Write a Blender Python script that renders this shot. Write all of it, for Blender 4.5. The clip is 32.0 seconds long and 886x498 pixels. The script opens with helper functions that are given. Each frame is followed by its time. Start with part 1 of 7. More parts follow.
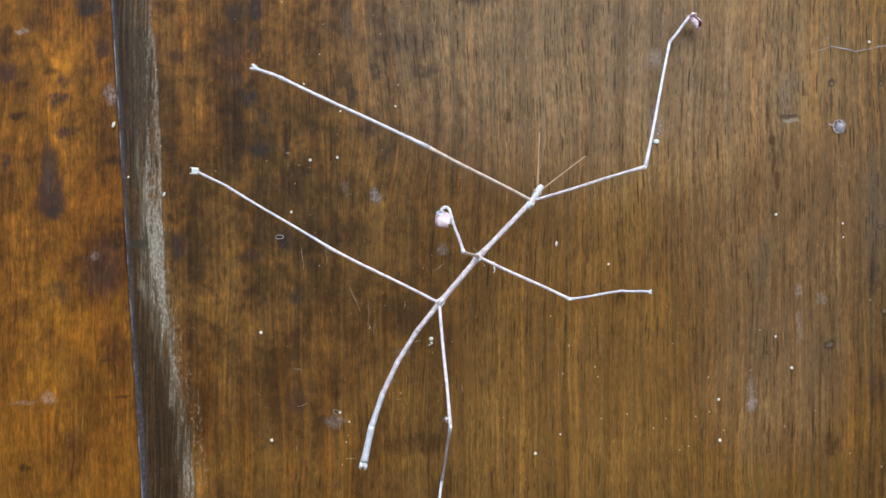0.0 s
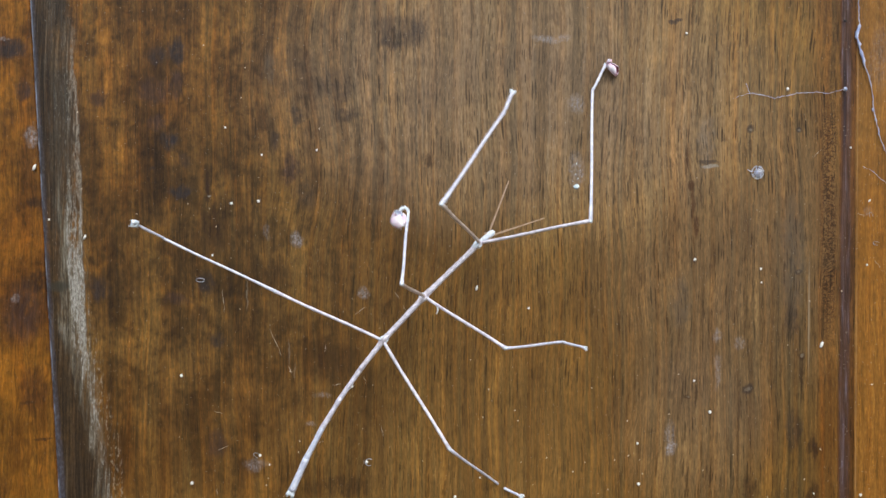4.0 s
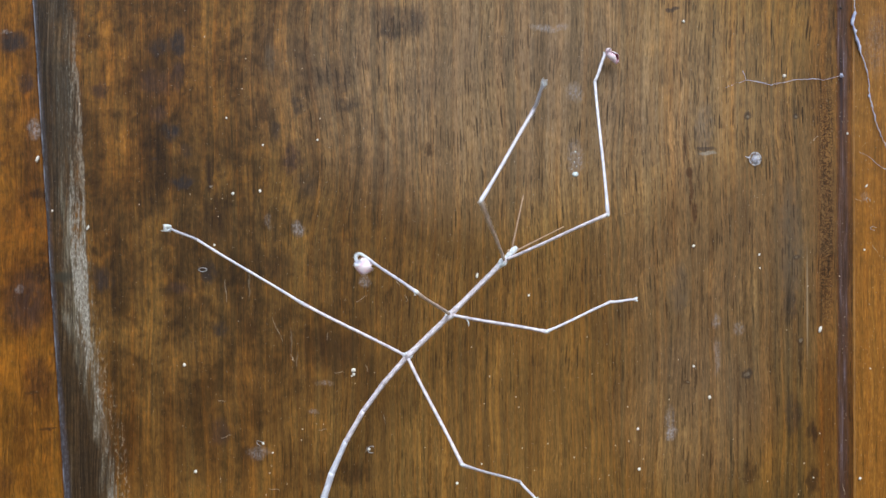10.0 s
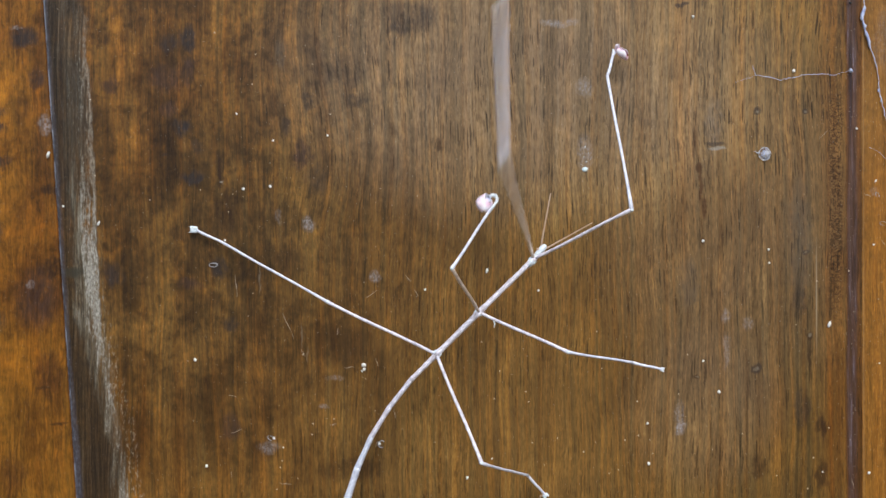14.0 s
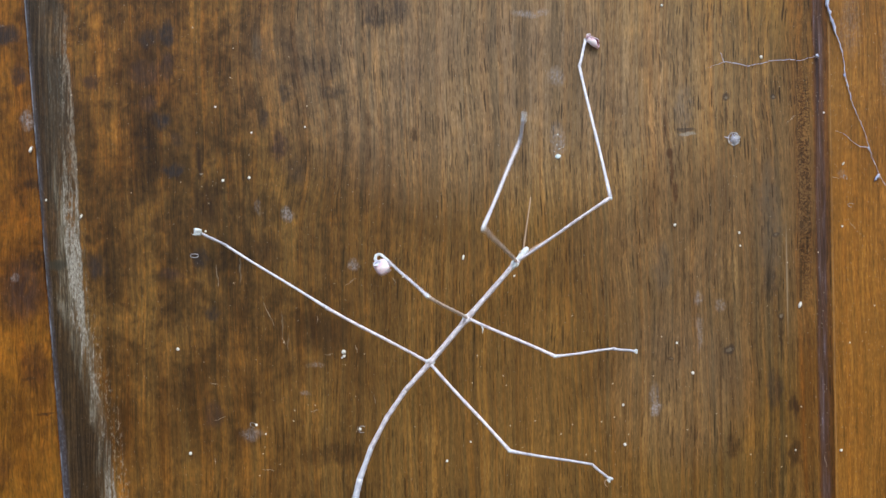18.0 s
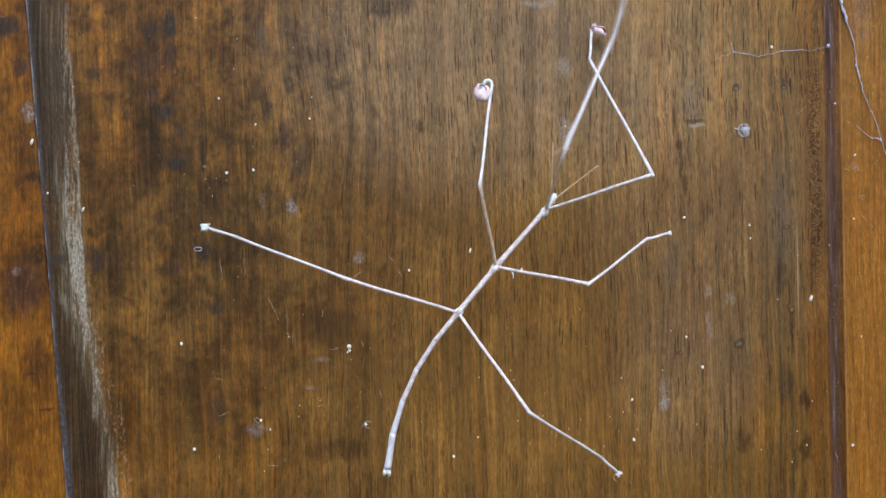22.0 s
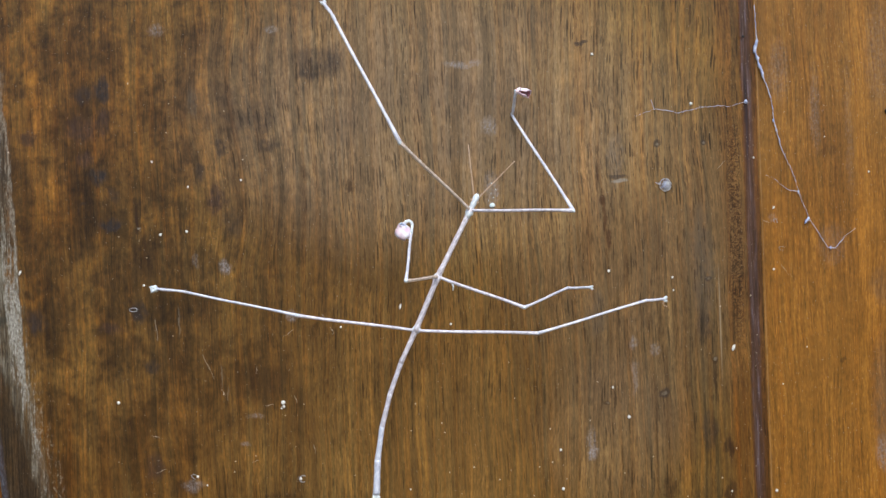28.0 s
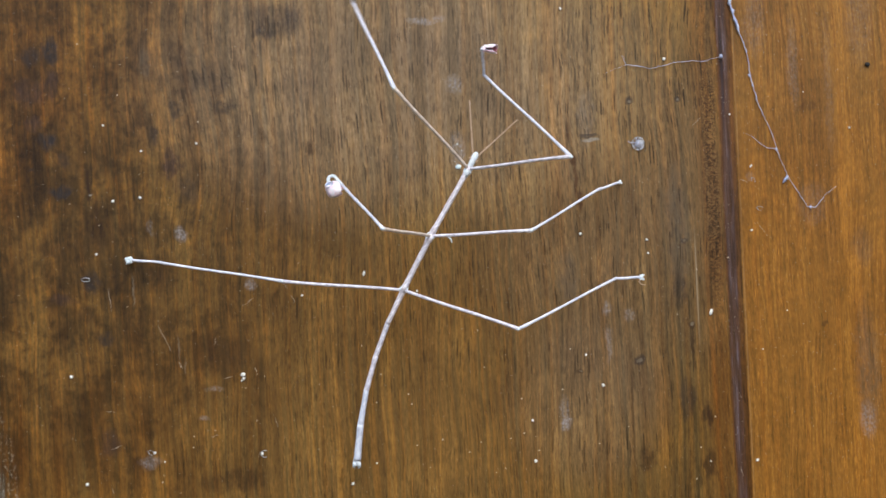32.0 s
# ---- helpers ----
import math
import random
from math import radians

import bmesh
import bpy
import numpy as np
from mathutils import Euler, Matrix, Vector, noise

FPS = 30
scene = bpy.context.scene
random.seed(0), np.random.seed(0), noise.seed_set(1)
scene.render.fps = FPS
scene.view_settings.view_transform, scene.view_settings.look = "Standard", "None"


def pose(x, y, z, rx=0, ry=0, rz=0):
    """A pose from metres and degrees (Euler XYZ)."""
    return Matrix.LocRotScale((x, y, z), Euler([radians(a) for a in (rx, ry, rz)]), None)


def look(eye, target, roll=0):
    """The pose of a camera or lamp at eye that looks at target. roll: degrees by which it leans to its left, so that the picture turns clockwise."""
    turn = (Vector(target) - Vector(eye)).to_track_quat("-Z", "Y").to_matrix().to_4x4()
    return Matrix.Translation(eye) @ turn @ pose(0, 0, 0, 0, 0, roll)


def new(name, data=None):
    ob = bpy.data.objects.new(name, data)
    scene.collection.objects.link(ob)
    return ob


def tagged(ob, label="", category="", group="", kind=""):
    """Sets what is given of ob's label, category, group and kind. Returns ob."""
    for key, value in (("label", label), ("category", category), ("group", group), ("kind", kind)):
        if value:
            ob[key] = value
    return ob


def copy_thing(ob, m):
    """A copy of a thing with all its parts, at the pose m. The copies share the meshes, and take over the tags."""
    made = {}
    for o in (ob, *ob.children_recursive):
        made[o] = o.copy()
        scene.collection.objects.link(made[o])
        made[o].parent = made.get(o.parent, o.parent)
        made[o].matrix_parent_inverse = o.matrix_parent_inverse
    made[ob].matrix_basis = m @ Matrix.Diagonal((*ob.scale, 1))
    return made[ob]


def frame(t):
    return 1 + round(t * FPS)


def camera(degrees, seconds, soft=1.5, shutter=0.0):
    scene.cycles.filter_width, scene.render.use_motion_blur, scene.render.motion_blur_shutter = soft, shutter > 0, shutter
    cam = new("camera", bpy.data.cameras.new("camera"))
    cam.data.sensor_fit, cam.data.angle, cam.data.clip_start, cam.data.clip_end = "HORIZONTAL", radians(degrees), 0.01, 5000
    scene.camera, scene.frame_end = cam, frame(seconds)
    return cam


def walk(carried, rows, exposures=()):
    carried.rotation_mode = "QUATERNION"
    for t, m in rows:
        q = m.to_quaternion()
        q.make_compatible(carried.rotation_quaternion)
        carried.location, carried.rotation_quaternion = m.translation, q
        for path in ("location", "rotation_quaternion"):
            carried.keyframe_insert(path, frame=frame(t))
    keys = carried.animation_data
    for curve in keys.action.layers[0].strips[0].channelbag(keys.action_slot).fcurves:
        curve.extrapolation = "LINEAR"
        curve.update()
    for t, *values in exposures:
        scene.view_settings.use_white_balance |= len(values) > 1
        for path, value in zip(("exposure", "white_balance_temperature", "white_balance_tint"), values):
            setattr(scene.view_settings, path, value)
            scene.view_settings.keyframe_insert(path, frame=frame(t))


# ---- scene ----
cam = camera(50.0, 32.0, soft=1.5, shutter=1.0)
# Camera rows: seconds, place in metres, yaw, pitch, roll. It hangs a quarter of a metre off the boards.
ROWS = [
    (0, -0.02021, -0.25176, 1.49495, 0.447, -0.254, -0.028),
    (0.5, -0.02011, -0.25267, 1.49717, 0.056, -0.599, -0.006),
    (1, -0.01764, -0.25214, 1.49880, 0.101, -0.587, 0.021),
    (1.5, -0.01200, -0.25179, 1.50098, -0.016, -0.178, -0.274),
    (2, -0.00837, -0.25274, 1.50281, 0.033, -0.330, -0.291),
    (2.5, -0.00585, -0.25269, 1.50151, -0.154, -0.302, -0.156),
    (3, -0.00266, -0.25173, 1.50446, -0.151, -0.199, -0.202),
    (3.5, -0.00142, -0.25249, 1.50677, -0.127, -0.237, -0.267),
    (5.5, -0.00423, -0.25179, 1.50495, -0.075, -0.162, -0.116),
    (6, -0.00469, -0.25318, 1.50472, -0.024, -0.225, -0.188),
    (6.5, -0.00375, -0.25384, 1.50154, -0.050, -0.298, -0.137),
    (7, -0.00269, -0.25318, 1.50057, -0.042, -0.105, -0.212),
    (7.5, -0.00096, -0.25060, 1.50036, -0.056, -0.303, -0.153),
    (8, 0.00015, -0.24806, 1.49837, -0.146, -0.348, -0.003),
    (8.5, 0.00073, -0.24915, 1.49951, -0.201, -0.485, 0.040),
    (9, 0.00000, -0.25219, 1.50000, 0.000, 0.000, 0.000),
    (9.5, -0.00142, -0.25383, 1.50180, -0.065, -0.231, 0.036),
    (10, -0.00162, -0.25426, 1.50247, -0.074, -0.029, 0.169),
    (10.5, -0.00240, -0.25340, 1.50183, -0.058, -0.126, 0.218),
    (11, -0.00622, -0.25404, 1.50045, 0.031, -0.125, 0.078),
    (11.5, -0.00712, -0.25521, 1.49938, 0.055, -0.115, -0.022),
    (12, -0.00531, -0.25373, 1.50281, -0.039, -0.209, -0.011),
    (12.5, -0.00369, -0.25276, 1.50632, 0.010, -0.062, 0.439),
    (13, -0.00541, -0.25395, 1.50607, -0.048, -0.124, 0.220),
    (13.5, -0.00558, -0.25536, 1.50386, -0.011, -0.092, 0.182),
    (14, -0.00405, -0.25480, 1.50232, -0.020, -0.284, 0.213),
    (14.5, -0.00293, -0.25426, 1.50142, -0.011, -0.057, 0.381),
    (16.5, -0.00174, -0.25938, 1.49891, -0.260, -0.097, 0.780),
    (17, -0.00002, -0.25922, 1.49697, -0.288, -0.165, 0.912),
    (17.5, 0.00042, -0.25928, 1.49580, -0.161, -0.195, 0.886),
    (18, 0.00169, -0.25953, 1.49786, -0.135, -0.060, 1.059),
    (18.5, 0.00215, -0.26018, 1.49669, -0.056, -0.193, 0.996),
    (19, 0.00081, -0.26008, 1.49511, 0.044, -0.015, 0.921),
    (19.5, 0.00053, -0.25995, 1.49429, -0.101, -0.111, 0.998),
    (20, 0.00035, -0.25902, 1.49387, -0.098, -0.241, 0.891),
    (20.5, 0.00087, -0.25872, 1.49496, -0.109, -0.331, 0.892),
    (21, 0.00163, -0.25785, 1.49418, -0.215, -0.313, 0.924),
    (21.5, 0.00185, -0.25641, 1.49486, -0.170, -0.352, 0.888),
    (22, -0.00006, -0.25639, 1.49674, -0.128, -0.221, 1.116),
    (22.5, -0.00001, -0.25677, 1.49965, -0.158, -0.116, 0.917),
    (23, 0.00037, -0.25775, 1.50216, -0.090, -0.141, 1.007),
    (23.5, 0.00053, -0.25846, 1.50340, -0.141, -0.051, 0.872),
    (24, 0.00136, -0.25905, 1.50459, -0.162, -0.119, 0.862),
    (24.5, 0.00277, -0.25965, 1.50689, -0.402, 0.009, 1.103),
    (25, 0.00604, -0.25946, 1.50979, -0.488, -0.052, 1.182),
    (25.5, 0.01171, -0.25950, 1.50953, -0.386, 0.174, 1.399),
    (27.5, 0.01727, -0.26316, 1.50900, -0.346, 0.180, 1.819),
    (28, 0.01754, -0.26232, 1.51045, -0.572, 0.048, 2.057),
    (28.5, 0.01341, -0.26260, 1.50982, -0.413, 0.104, 1.707),
    (29, 0.01182, -0.26148, 1.50867, -0.270, -0.236, 1.660),
    (29.5, 0.01112, -0.26087, 1.50759, -0.455, -0.177, 1.735),
    (30, 0.01136, -0.26032, 1.50663, -0.523, -0.255, 1.677),
    (30.5, 0.01338, -0.25949, 1.50574, -0.635, -0.140, 1.875),
    (31, 0.01820, -0.25685, 1.50488, -0.573, -0.278, 2.015),
    (31.5, 0.02218, -0.25426, 1.50235, -0.628, -0.178, 2.369),
    (32, 0.02555, -0.25216, 1.50068, -0.798, -0.003, 2.718),
]
walk(cam, [(t, pose(x, y, z, 90 + pitch, roll, yaw)) for t, x, y, z, yaw, pitch, roll in ROWS])

# ---- light: an overcast sky, brightest above and behind the camera ----
scene.view_settings.exposure = 0.66
world = bpy.data.worlds.new("world")
scene.world = world
world.use_nodes = True
sky = world.node_tree.nodes.new("ShaderNodeTexSky")
sky.sky_type = "NISHITA"
sky.sun_disc = False
sky.sun_elevation = radians(48)
sky.sun_rotation = radians(170)
sky.air_density = 1.2
sky.dust_density = 2.0
world.node_tree.links.new(sky.outputs["Color"], world.node_tree.nodes["Background"].inputs["Color"])
world.node_tree.nodes["Background"].inputs["Strength"].default_value = 0.10
sun = new("sun", bpy.data.lights.new("sun", "SUN"))
sun.data.energy = 1.5
sun.data.angle = radians(28)
sun.data.color = (1.0, 0.97, 0.93)
sun.matrix_world = look((0.15, -1.0, 2.6), (0, 0, 1.5))

MM = 0.001
EYE = 1.5


# ---- materials ----
def material(name):
    m = bpy.data.materials.new(name)
    m.use_nodes = True
    nt = m.node_tree
    return m, nt, nt.nodes["Principled BSDF"]


def put(nt, socket, value):
    if hasattr(value, "is_output"):
        nt.links.new(value, socket)
    else:
        socket.default_value = value


def calc(nt, op, a, b=0.0, c=0.0, clamp=False):
    n = nt.nodes.new("ShaderNodeMath")
    n.operation = op
    n.use_clamp = clamp
    put(nt, n.inputs[0], a)
    put(nt, n.inputs[1], b)
    put(nt, n.inputs[2], c)
    return n.outputs[0]


def vec(nt, op, a, b):
    n = nt.nodes.new("ShaderNodeVectorMath")
    n.operation = op
    put(nt, n.inputs[0], a)
    put(nt, n.inputs[1], b)
    return n.outputs[0]


def grain(nt, where, stretch, detail=3.0, rough=0.55, swirl=0.0):
    n = nt.nodes.new("ShaderNodeTexNoise")
    put(nt, n.inputs["Vector"], vec(nt, "MULTIPLY", where, stretch))
    n.inputs["Scale"].default_value = 1.0
    n.inputs["Detail"].default_value = detail
    n.inputs["Roughness"].default_value = rough
    n.inputs["Distortion"].default_value = swirl
    return n.outputs[0]


def span(nt, value, lo, hi, a=0.0, b=1.0):
    n = nt.nodes.new("ShaderNodeMapRange")
    n.interpolation_type = "SMOOTHSTEP"
    put(nt, n.inputs["Value"], value)
    for key, v in (("From Min", lo), ("From Max", hi), ("To Min", a), ("To Max", b)):
        n.inputs[key].default_value = v
    return n.outputs[0]


def ramp(nt, value, stops):
    n = nt.nodes.new("ShaderNodeValToRGB")
    put(nt, n.inputs[0], value)
    els = n.color_ramp.elements
    els[0].position, els[0].color = stops[0][0], (*stops[0][1], 1)
    els[1].position, els[1].color = stops[-1][0], (*stops[-1][1], 1)
    for at_, col in stops[1:-1]:
        e = els.new(at_)
        e.color = (*col, 1)
    return n.outputs[0]


def blend(nt, mode, amount, a, b):
    n = nt.nodes.new("ShaderNodeMix")
    n.data_type = "RGBA"
    n.blend_type = mode
    put(nt, n.inputs[0], amount)
    for s, v in ((n.inputs[6], a), (n.inputs[7], b)):
        put(nt, s, v if hasattr(v, "is_output") else (*v, 1))
    return n.outputs[2]


def spot(nt, x, z, at_x, at_z, rx, rz, core=0.25):
    """A soft-edged oval mark on the boards, in millimetres from the middle of the middle board."""
    dx = calc(nt, "MULTIPLY", calc(nt, "SUBTRACT", x, at_x), 1 / rx)
    dz = calc(nt, "MULTIPLY", calc(nt, "SUBTRACT", z, at_z), 1 / rz)
    d = calc(nt, "ADD", calc(nt, "MULTIPLY", dx, dx), calc(nt, "MULTIPLY", dz, dz))
    return span(nt, d, core, 1.5, 1.0, 0.0)


def mark_group(mode):
    """One oval mark laid over a colour: its place and size come as an offset and a scale of the millimetre grid."""
    g = bpy.data.node_groups.new("mark_" + mode.lower(), "ShaderNodeTree")
    for key, kind in (("Colour", "NodeSocketColor"), ("Place", "NodeSocketVector"), ("Scale", "NodeSocketVector"), ("Offset", "NodeSocketVector"), ("Core", "NodeSocketFloat"), ("Weight", "NodeSocketFloat"), ("Grain", "NodeSocketFloat"), ("Tint", "NodeSocketColor")):
        g.interface.new_socket(key, in_out="INPUT", socket_type=kind)
    g.interface.new_socket("Colour", in_out="OUTPUT", socket_type="NodeSocketColor")
    src, dst = g.nodes.new("NodeGroupInput"), g.nodes.new("NodeGroupOutput")
    at_ = vec(g, "ADD", vec(g, "MULTIPLY", src.outputs["Place"], src.outputs["Scale"]), src.outputs["Offset"])
    dot = g.nodes.new("ShaderNodeVectorMath")
    dot.operation = "DOT_PRODUCT"
    put(g, dot.inputs[0], at_)
    put(g, dot.inputs[1], at_)
    n = g.nodes.new("ShaderNodeMapRange")
    n.interpolation_type = "SMOOTHSTEP"
    put(g, n.inputs["Value"], dot.outputs["Value"])
    put(g, n.inputs["From Min"], src.outputs["Core"])
    n.inputs["From Max"].default_value = 1.5
    n.inputs["To Min"].default_value = 1.0
    n.inputs["To Max"].default_value = 0.0
    amount = calc(g, "MULTIPLY", calc(g, "MULTIPLY", n.outputs[0], src.outputs["Weight"]), src.outputs["Grain"])
    g.links.new(blend(g, mode, amount, src.outputs["Colour"], src.outputs["Tint"]), dst.inputs[0])
    return g


MARKS = {mode: mark_group(mode) for mode in ("MIX", "MULTIPLY")}


def mark(nt, mode, col, place, at_x, at_z, rx, rz, core, weight, tint, texture=1.0):
    n = nt.nodes.new("ShaderNodeGroup")
    n.node_tree = MARKS[mode]
    for key, v in (("Colour", col), ("Place", place), ("Scale", (1 / rx, 0, 1 / rz)), ("Offset", (-at_x / rx, 0, -at_z / rz)), ("Core", core), ("Weight", weight), ("Grain", texture), ("Tint", (*tint, 1))):
        put(nt, n.inputs[key], v)
    return n.outputs[0]


def place_of(nt, x, z):
    n = nt.nodes.new("ShaderNodeCombineXYZ")
    put(nt, n.inputs[0], x)
    put(nt, n.inputs[2], z)
    return n.outputs[0]


def dashes_of(nt, x, z, sx, sz, least, most, edge=0.05):
    """Scattered straight dashes along the grain: cells per millimetre across and along, radius range in cells."""
    n = nt.nodes.new("ShaderNodeTexVoronoi")
    n.voronoi_dimensions = "2D"
    n.inputs["Scale"].default_value = 1.0
    at_ = nt.nodes.new("ShaderNodeCombineXYZ")
    put(nt, at_.inputs[0], calc(nt, "MULTIPLY", x, sx))
    put(nt, at_.inputs[1], calc(nt, "MULTIPLY", z, sz))
    put(nt, n.inputs["Vector"], at_.outputs[0])
    tone = nt.nodes.new("ShaderNodeSeparateColor")
    put(nt, tone.inputs[0], n.outputs["Color"])
    r = calc(nt, "MULTIPLY_ADD", tone.outputs[0], most - least, least)
    mask = calc(nt, "MULTIPLY", calc(nt, "SUBTRACT", r, n.outputs["Distance"]), 1 / edge, clamp=True)
    return calc(nt, "MULTIPLY", mask, calc(nt, "MULTIPLY_ADD", tone.outputs[1], 0.5, 0.5))


def tint_by(nt, value, lo, hi, dark, light):
    """A multiplying tint that runs from dark to light with a noise."""
    return ramp(nt, value, [(lo, dark), (hi, light)])


def wood(name, tones, stains=(), pales=(), edge=False, groove=False, dusty=0.8, zones=(), sheen_and_grey=(), knots=(), cloudy=(-70.0, 10.0, 1.0, 0.25), pored=(1.0, 1.0), leaning=False, bands_of=1.0, curly=0.0, chatoyant=0.0, seam=None):
    m, nt, bsdf = material(name)
    co = nt.nodes.new("ShaderNodeTexCoord").outputs["Object"]
    p = vec(nt, "MULTIPLY", vec(nt, "SUBTRACT", co, (0, 0, EYE)), (1000, 1000, 1000))
    split = nt.nodes.new("ShaderNodeSeparateXYZ")
    put(nt, split.inputs[0], p)
    x, z = split.outputs[0], split.outputs[2]
    bend = calc(nt, "MULTIPLY", calc(nt, "SUBTRACT", grain(nt, p, (0.035, 0.02, 0.012), 2.0), 0.5), 7.0)
    wav = calc(nt, "MULTIPLY", calc(nt, "SUBTRACT", grain(nt, p, (0.22, 0.1, 0.07), 2.0), 0.5), 0.9 + 2.5 * curly)
    sway = calc(nt, "ADD", bend, wav)
    if leaning:
        # the grain leans beside the upper dark stains
        lean = calc(nt, "MULTIPLY", spot(nt, x, z, -35, 42, 15, 30, 0.0), 0.13)
        sway = calc(nt, "ADD", sway, calc(nt, "MULTIPLY", lean, calc(nt, "SUBTRACT", z, 42.0)))
    shift = nt.nodes.new("ShaderNodeCombineXYZ")
    put(nt, shift.inputs[0], sway)
    q = vec(nt, "ADD", p, shift.outputs[0])
    qx = calc(nt, "ADD", x, sway)
    heavy = calc(nt, "MULTIPLY", span(nt, x, cloudy[0], cloudy[1], cloudy[2], cloudy[3]), span(nt, z, -50.0, -12.0, 0.6, 1.0))
    # tone: broad patches, bands along the board
    patch = calc(nt, "MULTIPLY", calc(nt, "SUBTRACT", grain(nt, q, (0.06, 0.05, 0.03), 4.0, 0.6), 0.5), calc(nt, "MULTIPLY_ADD", heavy, 0.55, 0.2))
    bands = grain(nt, q, (0.42, 0.1, 0.006), 3.0, 0.6)
    t = calc(nt, "ADD", calc(nt, "ADD", patch, 0.5), calc(nt, "MULTIPLY", calc(nt, "SUBTRACT", bands, 0.5), 0.34 * bands_of))
    col = ramp(nt, t, [(0.35, tones[0]), (0.46, tones[1]), (0.54, tones[2]), (0.66, tones[3])])
    stripe = grain(nt, q, (0.62, 0.1, 0.0045), 2.5, 0.6)
    col = blend(nt, "MULTIPLY", 0.8 * bands_of, col, ramp(nt, stripe, [(0.37, (0.72, 0.80, 0.92)), (0.47, (1, 1, 1)), (0.53, (1.04, 1, 0.95)), (0.62, (1.34, 1.18, 0.92))]))
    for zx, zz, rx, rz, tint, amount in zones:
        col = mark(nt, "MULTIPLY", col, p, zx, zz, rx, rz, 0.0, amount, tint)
    # painted sheen high on the plank, grey tone elsewhere
    for zx, zz, rx, rz, amount in sheen_and_grey:
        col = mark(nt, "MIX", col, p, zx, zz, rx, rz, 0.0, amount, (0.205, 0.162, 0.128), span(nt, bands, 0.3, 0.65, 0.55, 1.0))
    # cloudy darkening of the old varnish
    cloud = grain(nt, p, (0.10, 0.1, 0.085), 7.0, 0.66, 0.5)
    col = blend(nt, "MULTIPLY", heavy, col, ramp(nt, cloud, [(0.34, (0.46, 0.41, 0.38)), (0.45, (0.78, 0.74, 0.71)), (0.56, (1.06, 1.0, 0.92)), (0.70, (1.6, 1.38, 1.0))]))
    smudge = grain(nt, p, (0.42, 0.4, 0.30), 6.0, 0.68, 0.3)
    col = blend(nt, "MULTIPLY", calc(nt, "MULTIPLY_ADD", heavy, 0.7, 0.12), col, ramp(nt, smudge, [(0.33, (0.38, 0.35, 0.35)), (0.46, (0.84, 0.83, 0.82)), (0.66, (1.4, 1.3, 1.1))]))
    # marks with ragged outlines
    rag = calc(nt, "MULTIPLY", calc(nt, "SUBTRACT", grain(nt, p, (0.22, 0.1, 0.18), 6.0, 0.7), 0.5), 7.0)
    rag2 = calc(nt, "MULTIPLY", calc(nt, "SUBTRACT", grain(nt, p, (0.2, 0.3, 0.14), 6.0, 0.7), 0.5), 8.0)
    sx, sz = calc(nt, "ADD", x, rag), calc(nt, "ADD", z, rag2)
    speckle = span(nt, grain(nt, q, (0.8, 0.4, 0.3), 5.0, 0.75), 0.34, 0.56)
    wash = calc(nt, "MULTIPLY_ADD", speckle, 0.62, 0.38)
    ragged = place_of(nt, sx, sz)
    for ax, az, rx, rz, amount, tint in stains:
        col = mark(nt, "MIX", col, ragged, ax, az, rx, rz, 0.05, amount, tint, wash)
    # fibres and pores
    fibre = grain(nt, q, (1.5, 0.5, 0.05), 4.0, 0.6)
    close = span(nt, grain(nt, p, (0.07, 0.05, 0.03), 4.0, 0.6), 0.36, 0.6, 0.3, 1.0)
    col = blend(nt, "MULTIPLY", close, col, tint_by(nt, fibre, 0.34, 0.66, (0.64, 0.61, 0.58), (1.34, 1.34, 1.34)))
    fine = grain(nt, q, (3.6, 1.0, 0.5), 3.0, 0.65)
    col = blend(nt, "MULTIPLY", calc(nt, "MULTIPLY_ADD", close, 0.4, 0.55), col, tint_by(nt, fine, 0.34, 0.66, (0.70, 0.69, 0.68), (1.32, 1.32, 1.32)))
    where = span(nt, grain(nt, p, (0.05, 0.03, 0.025), 3.0), 0.36, 0.58, 0.6, 1.0)
    where = calc(nt, "MULTIPLY", where, span(nt, z, -35.0, 30.0, pored[0], pored[1]))
    where = calc(nt, "MULTIPLY", where, calc(nt, "MULTIPLY_ADD", heavy, -0.5, 1.0))
    long_ = dashes_of(nt, qx, z, 1.12, 0.078, -0.04, 0.28, 0.04)
    short = dashes_of(nt, calc(nt, "ADD", qx, 37.3), z, 1.7, 0.19, -0.05, 0.30, 0.05)
    pore = calc(nt, "MAXIMUM", long_, calc(nt, "MULTIPLY", short, 0.8))
    col = blend(nt, "MULTIPLY", calc(nt, "MULTIPLY", pore, where), col, (0.05, 0.03, 0.02))
    pale_dash = dashes_of(nt, calc(nt, "ADD", qx, 91.7), z, 1.4, 0.10, -0.12, 0.2, 0.08)
    col = blend(nt, "MULTIPLY", calc(nt, "MULTIPLY", pale_dash, 0.9), col, (1.45, 1.42, 1.38))
    if chatoyant:
        # short light ripples of a close, satiny grain
        silky = dashes_of(nt, qx, z, 1.5, 0.62, 0.0, 0.4, 0.25)
        col = blend(nt, "MULTIPLY", calc(nt, "MULTIPLY", silky, chatoyant), col, (1.55, 1.5, 1.4))
    chalk = span(nt, grain(nt, p, (1.5, 1.0, 1.2), 4.0, 0.75), 0.42, 0.66, 0.15, 1.0)
    px, pz = calc(nt, "MULTIPLY_ADD", rag, 0.6, x), calc(nt, "MULTIPLY_ADD", rag2, 0.6, z)
    ragged = place_of(nt, px, pz)
    for ax, az, rx, rz, amount in pales:
        col = mark(nt, "MIX", col, ragged, ax, az, rx, rz, 0.0, amount, (0.34, 0.33, 0.35), chalk)
